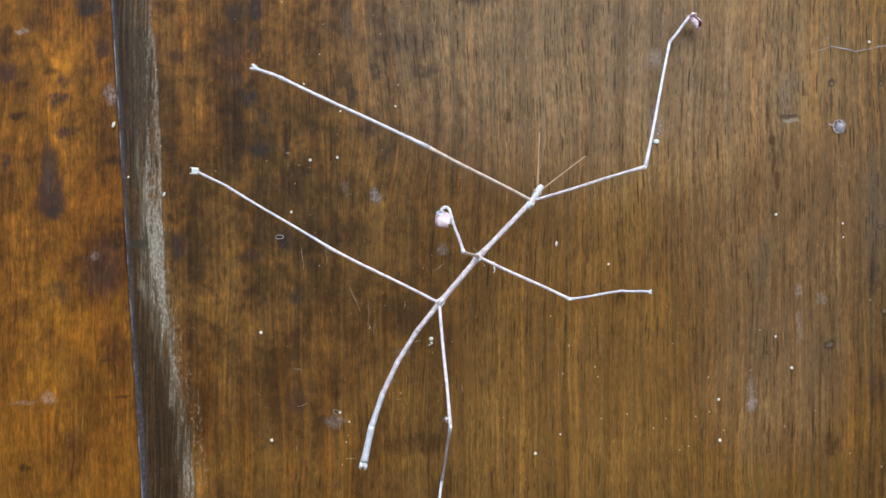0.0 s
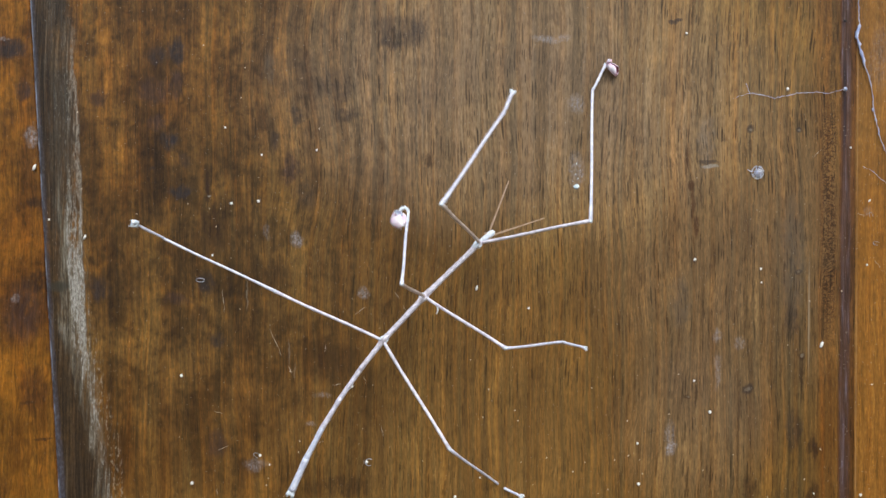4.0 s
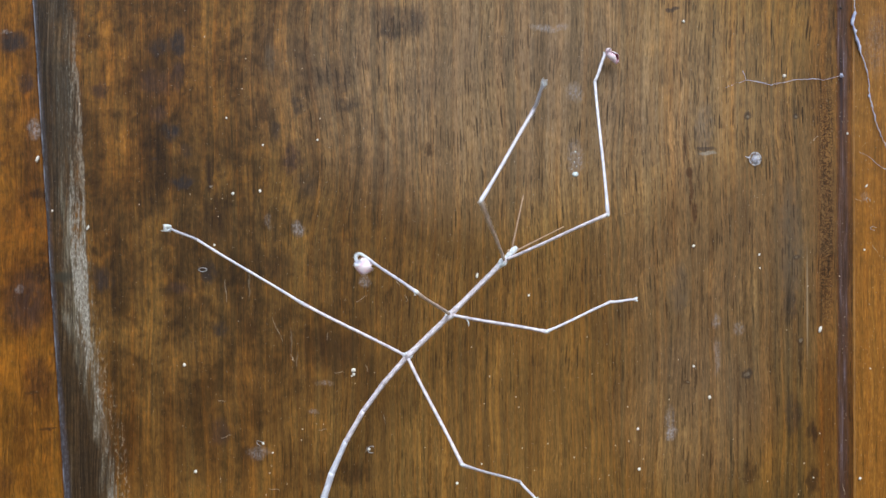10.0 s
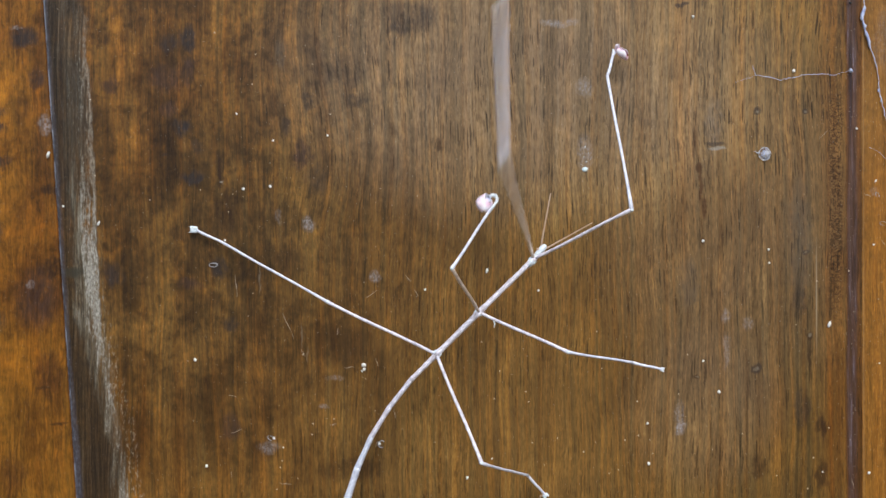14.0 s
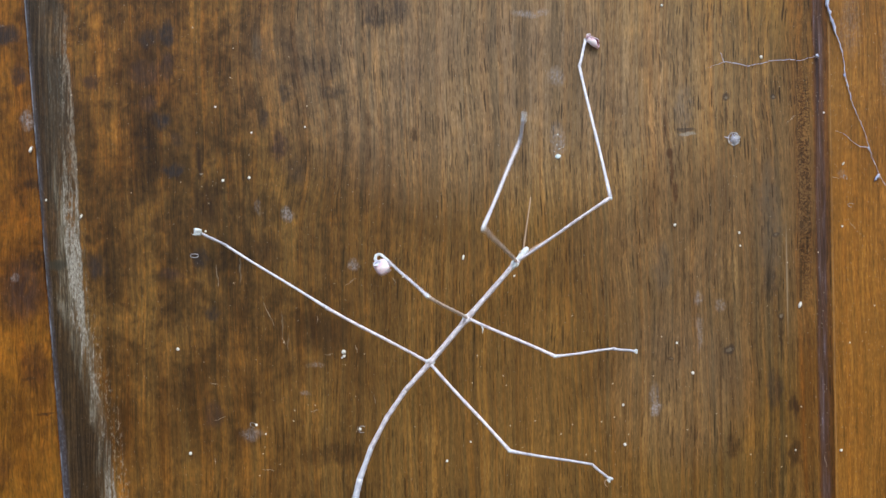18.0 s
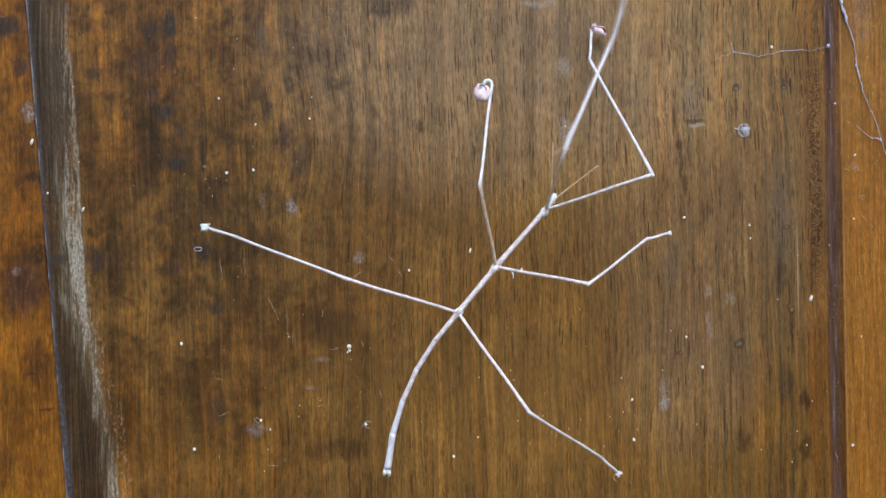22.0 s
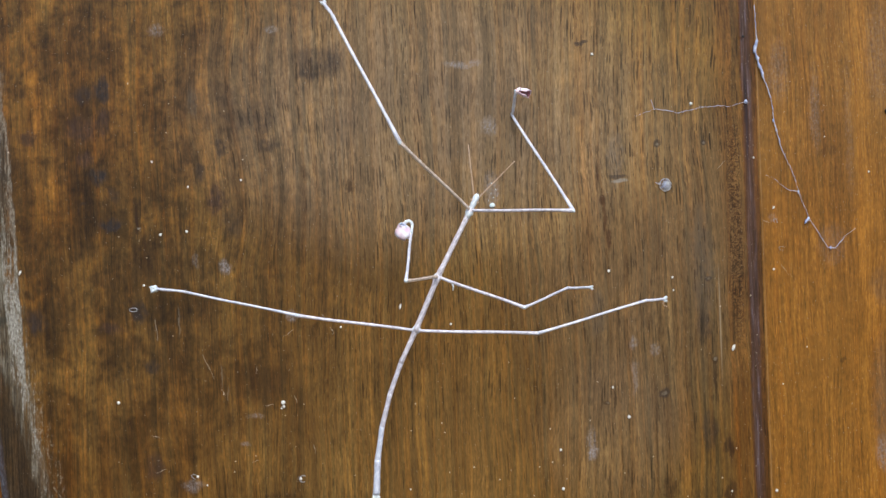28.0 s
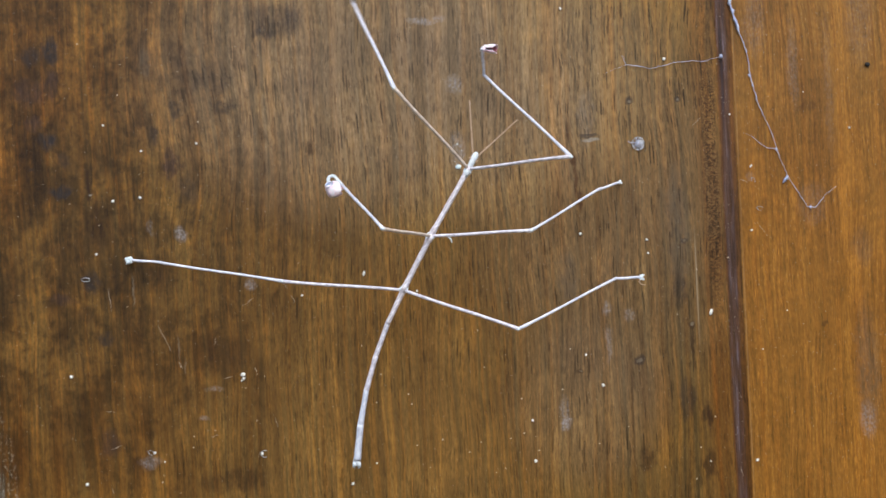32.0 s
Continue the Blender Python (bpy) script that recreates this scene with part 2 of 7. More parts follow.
    kx, kz = calc(nt, "MULTIPLY_ADD", rag, 0.4, x), calc(nt, "MULTIPLY_ADD", rag2, 0.4, z)
    ragged = place_of(nt, kx, kz)
    etch = calc(nt, "MULTIPLY_ADD", span(nt, fine, 0.38, 0.56), 0.5, 0.5)
    for ax, az, rx, rz, amount, tint in knots:
        col = mark(nt, "MIX", col, ragged, ax, az, rx, rz, 0.3, amount, tint, etch)
    if edge:
        # the bare, weathered strip beside the board's slanting edge
        u0 = calc(nt, "ADD", calc(nt, "MULTIPLY_ADD", z, 0.0606, x), 106.9)
        jag = calc(nt, "MULTIPLY", calc(nt, "SUBTRACT", grain(nt, p, (0.5, 0.1, 0.09), 5.0, 0.65), 0.5), 8.0)
        u = calc(nt, "ADD", u0, jag)
        mid = calc(nt, "ADD", span(nt, z, -58.0, -14.0, 5.2, 0.0), 7.2)
        half = calc(nt, "ADD", span(nt, z, -48.0, -12.0, 2.4, 3.8), span(nt, z, 20.0, 45.0, 0.0, 0.8))
        off = calc(nt, "SUBTRACT", u, mid)
        streak = grain(nt, q, (2.0, 0.4, 0.03), 5.0, 0.7)
        soot = calc(nt, "MULTIPLY", span(nt, calc(nt, "SUBTRACT", off, span(nt, z, 8.0, 34.0, 0.0, 3.2)), -2.5, 3.0, 1.0, 0.0), span(nt, streak, 0.36, 0.6, 1.0, 0.8))
        soot = calc(nt, "MULTIPLY", soot, span(nt, calc(nt, "ABSOLUTE", z), 2.0, 26.0, 0.74, 1.0))
        col = blend(nt, "MIX", calc(nt, "MULTIPLY", soot, 0.9), col, ramp(nt, streak, [(0.40, (0.009, 0.007, 0.005)), (0.53, (0.022, 0.016, 0.011)), (0.65, (0.085, 0.069, 0.048))]))
        near = span(nt, calc(nt, "DIVIDE", calc(nt, "ABSOLUTE", off), half), 0.45, 1.15, 1.0, 0.0)
        height = calc(nt, "MULTIPLY", span(nt, z, 10.0, 32.0, 1.0, 0.22), span(nt, z, -36.0, -8.0, 0.55, 1.0))
        bare = calc(nt, "MULTIPLY", near, height)
        flake = grain(nt, p, (1.5, 0.6, 0.55), 5.0, 0.75)
        silver = grain(nt, q, (0.9, 0.5, 0.035), 5.0, 0.7)
        film = calc(nt, "MULTIPLY", bare, span(nt, silver, 0.40, 0.57, 0.06, 1.0))
        grey = ramp(nt, grain(nt, q, (2.6, 0.8, 0.14), 5.0, 0.75), [(0.36, (0.045, 0.036, 0.024)), (0.46, (0.115, 0.100, 0.070)), (0.55, (0.19, 0.175, 0.135)), (0.66, (0.31, 0.30, 0.26))])
        col = blend(nt, "MIX", calc(nt, "MULTIPLY", film, 0.88), col, grey)
        core = calc(nt, "ADD", calc(nt, "ADD", silver, calc(nt, "MULTIPLY", flake, 0.8)), calc(nt, "MULTIPLY", calc(nt, "MULTIPLY", bare, span(nt, off, -2.0, 0.5)), 0.32))
        show = calc(nt, "MULTIPLY", span(nt, core, 1.04, 1.26), span(nt, bare, 0.05, 0.3))
        col = blend(nt, "MIX", calc(nt, "MULTIPLY", show, 0.92), col, ramp(nt, grain(nt, p, (3.0, 0.8, 0.9), 4.0, 0.75), [(0.36, (0.10, 0.092, 0.072)), (0.50, (0.29, 0.28, 0.245)), (0.64, (0.42, 0.41, 0.38))]))
        fringe = calc(nt, "MULTIPLY", calc(nt, "MULTIPLY", span(nt, off, 2.0, 3.0), span(nt, off, 4.0, 6.5, 1.0, 0.0)), calc(nt, "MULTIPLY", span(nt, flake, 0.53, 0.60), span(nt, z, -10.0, -22.0)))
        col = blend(nt, "MIX", calc(nt, "MULTIPLY", fringe, 0.6), col, (0.30, 0.26, 0.20))
        ridge = calc(nt, "MULTIPLY", spot(nt, calc(nt, "ADD", u, 0.0), z, 10.4, 38, 0.9, 26, 0.0), span(nt, flake, 0.4, 0.62, 0.25, 1.0))
        col = blend(nt, "MIX", calc(nt, "MULTIPLY", ridge, 0.75), col, (0.30, 0.275, 0.225))
        col = blend(nt, "MULTIPLY", calc(nt, "MULTIPLY", span(nt, u0, 9.0, 16.0, 1.0, 0.0), 0.9), col, tint_by(nt, grain(nt, p, (2.6, 1.0, 0.7), 5.0, 0.75), 0.34, 0.66, (0.55, 0.54, 0.53), (1.45, 1.45, 1.45)))
        knotch = spot(nt, kx, kz, -103.5, -4.6, 3.4, 1.5, 0.1)
        col = blend(nt, "MIX", calc(nt, "MULTIPLY", knotch, 0.8), col, (0.030, 0.030, 0.022))
        lip_w = calc(nt, "ADD", u0, span(nt, z, -60.0, -30.0, -0.9, 0.0))
        lip = span(nt, calc(nt, "MULTIPLY_ADD", jag, 0.15, lip_w), 0.2, 1.9, 1.0, 0.0)
        col = blend(nt, "MIX", calc(nt, "MULTIPLY", lip, 0.85), col, (0.040, 0.036, 0.042))
        flecks = span(nt, grain(nt, p, (1.5, 0.5, 0.8), 5.0, 0.75), 0.42, 0.70, 0.0, 0.8)
        col = blend(nt, "MIX", calc(nt, "MULTIPLY", lip, flecks), col, (0.125, 0.13, 0.165))
        # broken bluish highlight painted along the rounded edge
        rim = calc(nt, "MULTIPLY", span(nt, u0, 0.15, 0.8, 1.0, 0.0), span(nt, grain(nt, p, (0.5, 0.5, 0.12), 4.0, 0.7), 0.44, 0.62, 0.0, 0.8))
        col = blend(nt, "MIX", rim, col, (0.34, 0.38, 0.48))
    if groove:
        # orange figure with dark curls beside the bead, slate grime on it
        gx = calc(nt, "MULTIPLY_ADD", calc(nt, "SUBTRACT", grain(nt, p, (0.4, 0.3, 0.05), 4.0), 0.5), 1.6, x)
        warm = calc(nt, "MULTIPLY", span(nt, gx, 97.0, 99.2), span(nt, gx, 103.4, 104.6, 1.0, 0.0))
        col = blend(nt, "MULTIPLY", calc(nt, "MULTIPLY", warm, 0.85), col, ramp(nt, z, [(0.0, (1.10, 0.92, 0.72)), (1.0, (1.02, 0.92, 0.82))]))
        fold = grain(nt, p, (0.75, 0.5, 1.15), 3.0, 0.6, 1.2)
        rip = span(nt, calc(nt, "ABSOLUTE", calc(nt, "SUBTRACT", fold, 0.5)), 0.02, 0.085, 1.0, 0.0)
        rip = calc(nt, "MULTIPLY", rip, calc(nt, "MULTIPLY", span(nt, gx, 98.6, 100.4), span(nt, gx, 102.4, 104.0, 1.0, 0.0)))
        rip = calc(nt, "MULTIPLY", rip, calc(nt, "MULTIPLY", span(nt, z, -28.0, -2.0, 0.15, 1.0), span(nt, z, 34.0, 52.0, 1.0, 0.35)))
        col = blend(nt, "MULTIPLY", calc(nt, "MULTIPLY", rip, 0.9), col, (0.22, 0.14, 0.09))
        col = blend(nt, "MULTIPLY", calc(nt, "MULTIPLY", calc(nt, "MULTIPLY", span(nt, gx, 103.8, 104.6), span(nt, gx, 108.4, 108.6, 1.0, 0.0)), 0.9), col, (0.66, 0.46, 0.36))
        grime = calc(nt, "MULTIPLY", calc(nt, "MULTIPLY", span(nt, gx, 104.3, 105.0), span(nt, gx, 106.6, 107.5, 1.0, 0.0)), span(nt, grain(nt, p, (0.5, 0.3, 0.035), 4.0), 0.3, 0.58, 0.5, 1.0))
        # over the grime, the palest tone paints thin bluish highlights
        col = blend(nt, "MIX", calc(nt, "MULTIPLY", grime, 0.7), col, ramp(nt, grain(nt, p, (1.5, 0.5, 0.07), 6.0, 0.75), [(0.38, (0.026, 0.015, 0.013)), (0.50, (0.070, 0.043, 0.039)), (0.60, (0.115, 0.088, 0.098)), (0.70, (0.28, 0.27, 0.38))]))
        col = blend(nt, "MIX", calc(nt, "MULTIPLY", spot(nt, gx, z, 105.6, 44, 0.5, 16, 0.1), 0.8), col, (0.022, 0.014, 0.020))
        thin = calc(nt, "MULTIPLY", spot(nt, x, z, 96.2, -12, 0.22, 16, 0.0), 0.7)
        col = blend(nt, "MIX", thin, col, (0.30, 0.24, 0.16))
    if seam:
        # pale bruised arris of the board
        col = mark(nt, "MIX", col, p, seam, 0.0, 0.17, 3000, 0.0, 0.28, (0.42, 0.27, 0.15), span(nt, grain(nt, p, (0.5, 0.5, 0.09), 4.0), 0.35, 0.6, 0.35, 1.0))
    # dust caught in the fibres
    dust = span(nt, grain(nt, p, (1.7, 1.0, 1.5), 3.0, 0.75), 0.655, 0.73)
    col = blend(nt, "MIX", calc(nt, "MULTIPLY", dust, 0.5 * dusty), col, (0.36, 0.30, 0.24))
    specks = span(nt, grain(nt, p, (2.2, 1.0, 2.0), 2.0, 0.5), 0.70, 0.745)
    col = blend(nt, "MIX", calc(nt, "MULTIPLY", specks, dusty), col, (0.55, 0.50, 0.42))
    put(nt, bsdf.inputs["Base Color"], col)
    put(nt, bsdf.inputs["Roughness"], calc(nt, "MULTIPLY_ADD", grain(nt, q, (0.8, 0.3, 0.1), 4.0), 0.30, 0.22))
    bsdf.inputs["Specular IOR Level"].default_value = 0.22
    rise = calc(nt, "ADD", calc(nt, "MULTIPLY", fibre, 0.6), calc(nt, "MULTIPLY", pore, -0.6))
    bump = nt.nodes.new("ShaderNodeBump")
    bump.inputs["Strength"].default_value = 0.5
    bump.inputs["Distance"].default_value = 0.00022
    put(nt, bump.inputs["Height"], rise)
    put(nt, bsdf.inputs["Normal"], bump.outputs[0])
    return m


def plain(name, a, b, scale=1500.0, rough=0.6, gloss=0.4, through_light=0.0, bump_depth=0.0):
    """Two tones mingled by a noise of the given frequency per metre."""
    m, nt, bsdf = material(name)
    co = nt.nodes.new("ShaderNodeTexCoord").outputs["Object"]
    n = grain(nt, co, (scale, scale, scale * 0.5), 4.0, 0.6)
    put(nt, bsdf.inputs["Base Color"], ramp(nt, n, [(0.35, a), (0.65, b)]))
    put(nt, bsdf.inputs["Roughness"], calc(nt, "MULTIPLY_ADD", n, 0.2, rough - 0.1))
    bsdf.inputs["Specular IOR Level"].default_value = gloss
    bsdf.inputs["Subsurface Weight"].default_value = through_light
    bsdf.inputs["Subsurface Radius"].default_value = (0.0006, 0.0004, 0.0004)
    if bump_depth:
        bump = nt.nodes.new("ShaderNodeBump")
        bump.inputs["Strength"].default_value = 0.6
        bump.inputs["Distance"].default_value = bump_depth
        put(nt, bump.inputs["Height"], n)
        put(nt, bsdf.inputs["Normal"], bump.outputs[0])
    return m


BLUE_BLACK = (0.026, 0.021, 0.021)
UMBER = (0.030, 0.014, 0.006)
PLUM = (0.042, 0.024, 0.020)
RUST = (0.052, 0.020, 0.007)
GREYED = (0.085, 0.068, 0.050)
SMOKE = (0.125, 0.112, 0.098)
CHIP = (0.20, 0.17, 0.13)
PALE_CHIP = (0.30, 0.29, 0.26)
STAINS_WORN_SIDE = [
    (-95, 58, 3.4, 2.8, 0.7, UMBER), (-92, 66, 2.4, 2.4, 0.5, UMBER), (-77, 56.5, 3.2, 2.6, 0.75, BLUE_BLACK), (-72, 57.5, 2.0, 4.0, 0.95, BLUE_BLACK), (-72, 49, 2.2, 3.4, 0.75, PLUM),
    (-78, 47, 4.5, 4.0, 0.65, PLUM), (-93, 45.5, 2.6, 2.2, 0.7, PLUM), (-97, 38, 2.2, 3.0, 0.6, UMBER), (-74, 34.3, 2.6, 2.4, 1.0, BLUE_BLACK), (-77.5, 38.5, 2.0, 2.2, 0.7, PLUM),
    (-71, 20.5, 3.4, 1.7, 1.0, BLUE_BLACK), (-70, 29, 1.8, 2.2, 0.5, BLUE_BLACK), (-63.5, 23, 1.4, 5.5, 0.75, UMBER), (-62, 10, 4.0, 7.0, 0.5, UMBER), (-75, 5.5, 3.0, 2.2, 0.6, UMBER),
]
STAINS_LOW_SIDE = [
    (-92.5, -5.5, 2.6, 3.4, 0.8, BLUE_BLACK), (-72, -8, 3.6, 1.3, 0.75, PLUM), (-64.5, -4, 2.6, 3.0, 0.8, BLUE_BLACK), (-61, -18.6, 2.0, 2.4, 0.7, BLUE_BLACK), (-66, -12, 2.2, 3.0, 0.5, UMBER),
    (-61, -46.5, 2.6, 4.0, 0.6, PLUM), (-53, -53, 4.0, 3.0, 0.45, UMBER), (-46, 34, 2.0, 3.0, 0.6, BLUE_BLACK), (-47, 53, 1.6, 5.0, 0.55, GREYED),
]
STAINS_MIDDLE = [
    (-13, 63, 7.0, 4.6, 0.62, BLUE_BLACK), (-7.5, 64, 2.6, 4.5, 0.5, BLUE_BLACK), (-15.5, 60.2, 4.2, 1.4, 0.5, BLUE_BLACK), (-27, 41, 3.2, 2.0, 0.65, BLUE_BLACK), (-30, 48, 5.0, 6.5, 0.5, BLUE_BLACK),
    (-40, 41, 1.7, 2.6, 0.7, BLUE_BLACK), (-42, 26.5, 2.8, 3.8, 0.85, PLUM), (-38, 20, 4.0, 4.0, 0.45, BLUE_BLACK), (-5, 29, 1.2, 3.2, 0.8, UMBER), (-17, 33, 1.6, 2.2, 0.5, UMBER),
    (-29, -58, 9.0, 3.2, 0.6, UMBER), (-46, -2, 4.0, 5.0, 0.5, UMBER), (-30, -25, 7.0, 6.0, 0.4, UMBER), (68.6, 34, 2.6, 7.5, 0.5, SMOKE),
]
STAINS_GREY_SIDE = [
    (92, 4, 3.4, 17.0, 0.6, GREYED), (91.5, -13, 2.0, 5.0, 0.5, BLUE_BLACK), (92, -42, 2.2, 6.0, 0.5, BLUE_BLACK), (97.7, -47, 1.4, 3.0, 0.85, UMBER),
    (97.5, -60, 1.6, 4.0, 0.8, UMBER), (80.5, -58, 2.4, 3.6, 0.7, UMBER), (62, -9, 3.0, 8.0, 0.55, GREYED),
]
MID_STAINS = STAINS_WORN_SIDE + STAINS_LOW_SIDE + STAINS_MIDDLE + STAINS_GREY_SIDE
CRACKS_A = [
    (63.4, 29, 0.5, 5.0, 0.7, RUST), (64.7, 22.6, 1.0, 1.4, 0.9, RUST), (65.2, 17.5, 0.5, 5.0, 0.75, RUST), (66.3, 11.5, 0.7, 3.0, 0.9, RUST), (67.4, 21, 0.3, 5.0, 0.6, UMBER),
    (80.5, 33.0, 0.4, 4.2, 0.75, UMBER), (84.0, 32.5, 0.25, 4.0, 0.45, UMBER), (94.5, -30, 0.4, 5, 0.45, UMBER), (93.5, -42, 0.4, 6, 0.6, UMBER), (98.0, -48, 0.5, 4, 0.7, UMBER), (66.0, -33, 0.35, 4.0, 0.7, UMBER),
]
CRACKS_B = [
    (77.6, -45, 0.3, 12, 0.45, UMBER), (98.6, -40, 0.25, 14, 0.5, UMBER), (-63.8, 21, 0.5, 4.5, 0.9, UMBER), (-62.0, 15.5, 0.35, 6.0, 0.6, UMBER),
    (-91.5, 45, 0.4, 6, 0.45, UMBER), (-53.2, -7, 0.22, 4.5, 0.55, CHIP), (-42, -22, 0.2, 3.5, 0.5, CHIP), (-40.5, -27, 0.2, 2.5, 0.45, CHIP), (-3.2, 52, 0.25, 14, 0.5, UMBER), (-8.5, 45, 0.25, 16, 0.5, UMBER),
]
KNOTS_HIGH = [
    (69.2, 29.0, 2.8, 0.55, 0.7, BLUE_BLACK), (69.6, 27.9, 2.3, 0.55, 0.7, PALE_CHIP), (80.4, 38.0, 1.2, 1.1, 0.85, BLUE_BLACK), (80.6, 37.8, 0.5, 0.45, 0.7, CHIP), (93.3, 37.8, 0.95, 0.9, 0.8, BLUE_BLACK),
    (93.4, 37.7, 0.4, 0.4, 0.6, CHIP), (59.6, 66.2, 1.3, 0.7, 0.85, BLUE_BLACK), (61.0, 66.9, 1.0, 0.5, 0.85, BLUE_BLACK), (-63.4, 19.6, 0.6, 0.3, 0.7, PALE_CHIP), (-78.5, 26.5, 0.8, 0.5, 0.6, BLUE_BLACK),
]
KNOTS_LOW = [
    (80.0, -31.5, 1.5, 1.3, 0.75, BLUE_BLACK), (80.0, -31.5, 0.75, 0.5, 0.6, CHIP), (93.4, 0.0, 1.0, 0.9, 0.7, BLUE_BLACK), (93.4, 0.1, 0.45, 0.4, 0.5, CHIP), (94.3, -22.5, 0.9, 1.0, 0.7, UMBER), (94.4, -22.2, 0.45, 0.5, 0.7, CHIP), (94.3, -27, 0.5, 4.0, 0.7, UMBER), (64.0, -33.5, 0.8, 0.7, 0.6, UMBER), (64.0, -33.4, 0.35, 0.3, 0.6, CHIP),
]
MID_KNOTS = CRACKS_A + CRACKS_B + KNOTS_HIGH + KNOTS_LOW
MID_PALES = [
    (-40.2, 8.1, 1.8, 2.2, 0.75), (-48, 9.5, 1.0, 2.0, 0.35), (34.0, 44, 2.2, 2.6, 0.6), (34.2, 26.5, 2.2, 5.0, 0.5), (-22.4, -6.3, 1.5, 2.0, 0.65),
    (59.4, -43.5, 1.3, 4.0, 0.4), (59.3, -47.4, 1.6, 1.8, 0.95), (72, -17, 0.9, 2.0, 0.5), (72, -27, 0.9, 5.0, 0.4), (77.8, -19, 1.6, 1.8, 0.4),
    (26.5, 61.6, 4.6, 1.0, 0.7), (31, 62.2, 1.6, 0.8, 0.5), (-56.8, 73.5, 2.2, 2, 0.45), (-25, 73, 2.0, 1.2, 0.45), (-51, -52, 3.0, 1.8, 0.5), (-33, -33.5, 2.6, 0.8, 0.4), (-36, -41, 1.6, 0.8, 0.5),
]
LEFT_STAINS = [
    (-124.8, 33.6, 3.0, 1.8, 0.95, PLUM), (-122.8, 38.2, 1.9, 1.8, 0.85, PLUM), (-123, 25.2, 3.0, 1.6, 0.8, PLUM), (-135.6, 29.3, 1.6, 1.2, 0.95, UMBER), (-137.8, 41, 3.0, 3.4, 0.85, PLUM), (-138.7, 50, 2.2, 4.5, 0.7, UMBER),
    (-126.6, 41.4, 2.8, 1.0, 0.7, UMBER), (-134, 38, 1.6, 1.0, 0.7, UMBER), (-112.8, 47.7, 2.2, 3.0, 0.8, PLUM), (-116, 58.5, 4.5, 3.4, 0.9, BLUE_BLACK), (-109.7, 17.5, 1.8, 1.6, 0.9, UMBER), (-138.4, 16.9, 1.8, 3.0, 0.8, PLUM),
    (-109.5, -4, 4.4, 3.0, 0.9, UMBER), (-113, -12, 6.0, 8.0, 0.7, PLUM), (-124.6, -18, 3.0, 3.2, 0.6, BLUE_BLACK), (-110.3, -32, 4.2, 6.0, 0.7, RUST), (-135, -22, 2.4, 3.4, 0.6, UMBER), (-126, -31, 2.4, 6.0, 0.45, UMBER),
]
LEFT_STAINS_LOW = [(-120, -60, 4.0, 6.0, 0.5, RUST), (-134, -64.6, 1.4, 1.2, 0.85, UMBER), (-130, 54, 5.0, 3.0, 0.4, UMBER), (-118, 40, 3.0, 5.0, 0.45, UMBER), (-112, 28, 3.0, 5.0, 0.4, UMBER)]
LEFT_PALES = [(-110.6, 34.8, 1.7, 2.8, 0.7), (-127.5, -46, 2.2, 1.8, 0.5), (-134, -47, 4.0, 0.6, 0.4), (-134.4, 51.9, 2.0, 0.7, 0.8), (-118.3, 61, 1.7, 0.8, 0.5), (-115, -8, 1.5, 1.2, 0.5)]
LEFT_KNOTS = [
    (-107.4, -45.5, 2.4, 0.4, 0.85, UMBER), (-126.4, 5.8, 4.2, 4.0, 1.0, PLUM), (-126.6, 10.5, 3.7, 4.4, 0.95, PLUM), (-127.0, 16, 2.7, 4.4, 0.85, PLUM), (-127.6, 21, 1.2, 3.2, 0.6, PLUM), (-125.8, 3.5, 1.8, 2.2, 0.7, BLUE_BLACK), (-127.6, 12.5, 0.8, 5.0, 0.4, GREYED), (-111.6, -35.8, 2.0, 0.5, 0.6, UMBER),
]
RIGHT_STAINS = [(128, 34, 3, 1.6, 0.4, UMBER), (118, 60, 6, 5, 0.2, UMBER), (126.5, 42, 2.2, 12, 0.3, RUST), (131.5, 20, 4.0, 30, 0.25, RUST), (141, -36, 3.4, 18, 0.5, GREYED), (141, -4, 3.0, 5.0, 0.4, GREYED), (130, -24, 0.9, 1.0, 0.6, UMBER)]
RIGHT_PALES = [(124.6, 46, 1.6, 12, 0.22), (114.7, 57, 3.0, 9, 0.2), (143, 60, 4, 16, 0.14), (134, 40, 1.2, 20, 0.12), (128, 8, 4, 6, 0.15), (140.5, -50, 2.5, 5, 0.4), (112, 16, 1.2, 1.2, 0.3)]

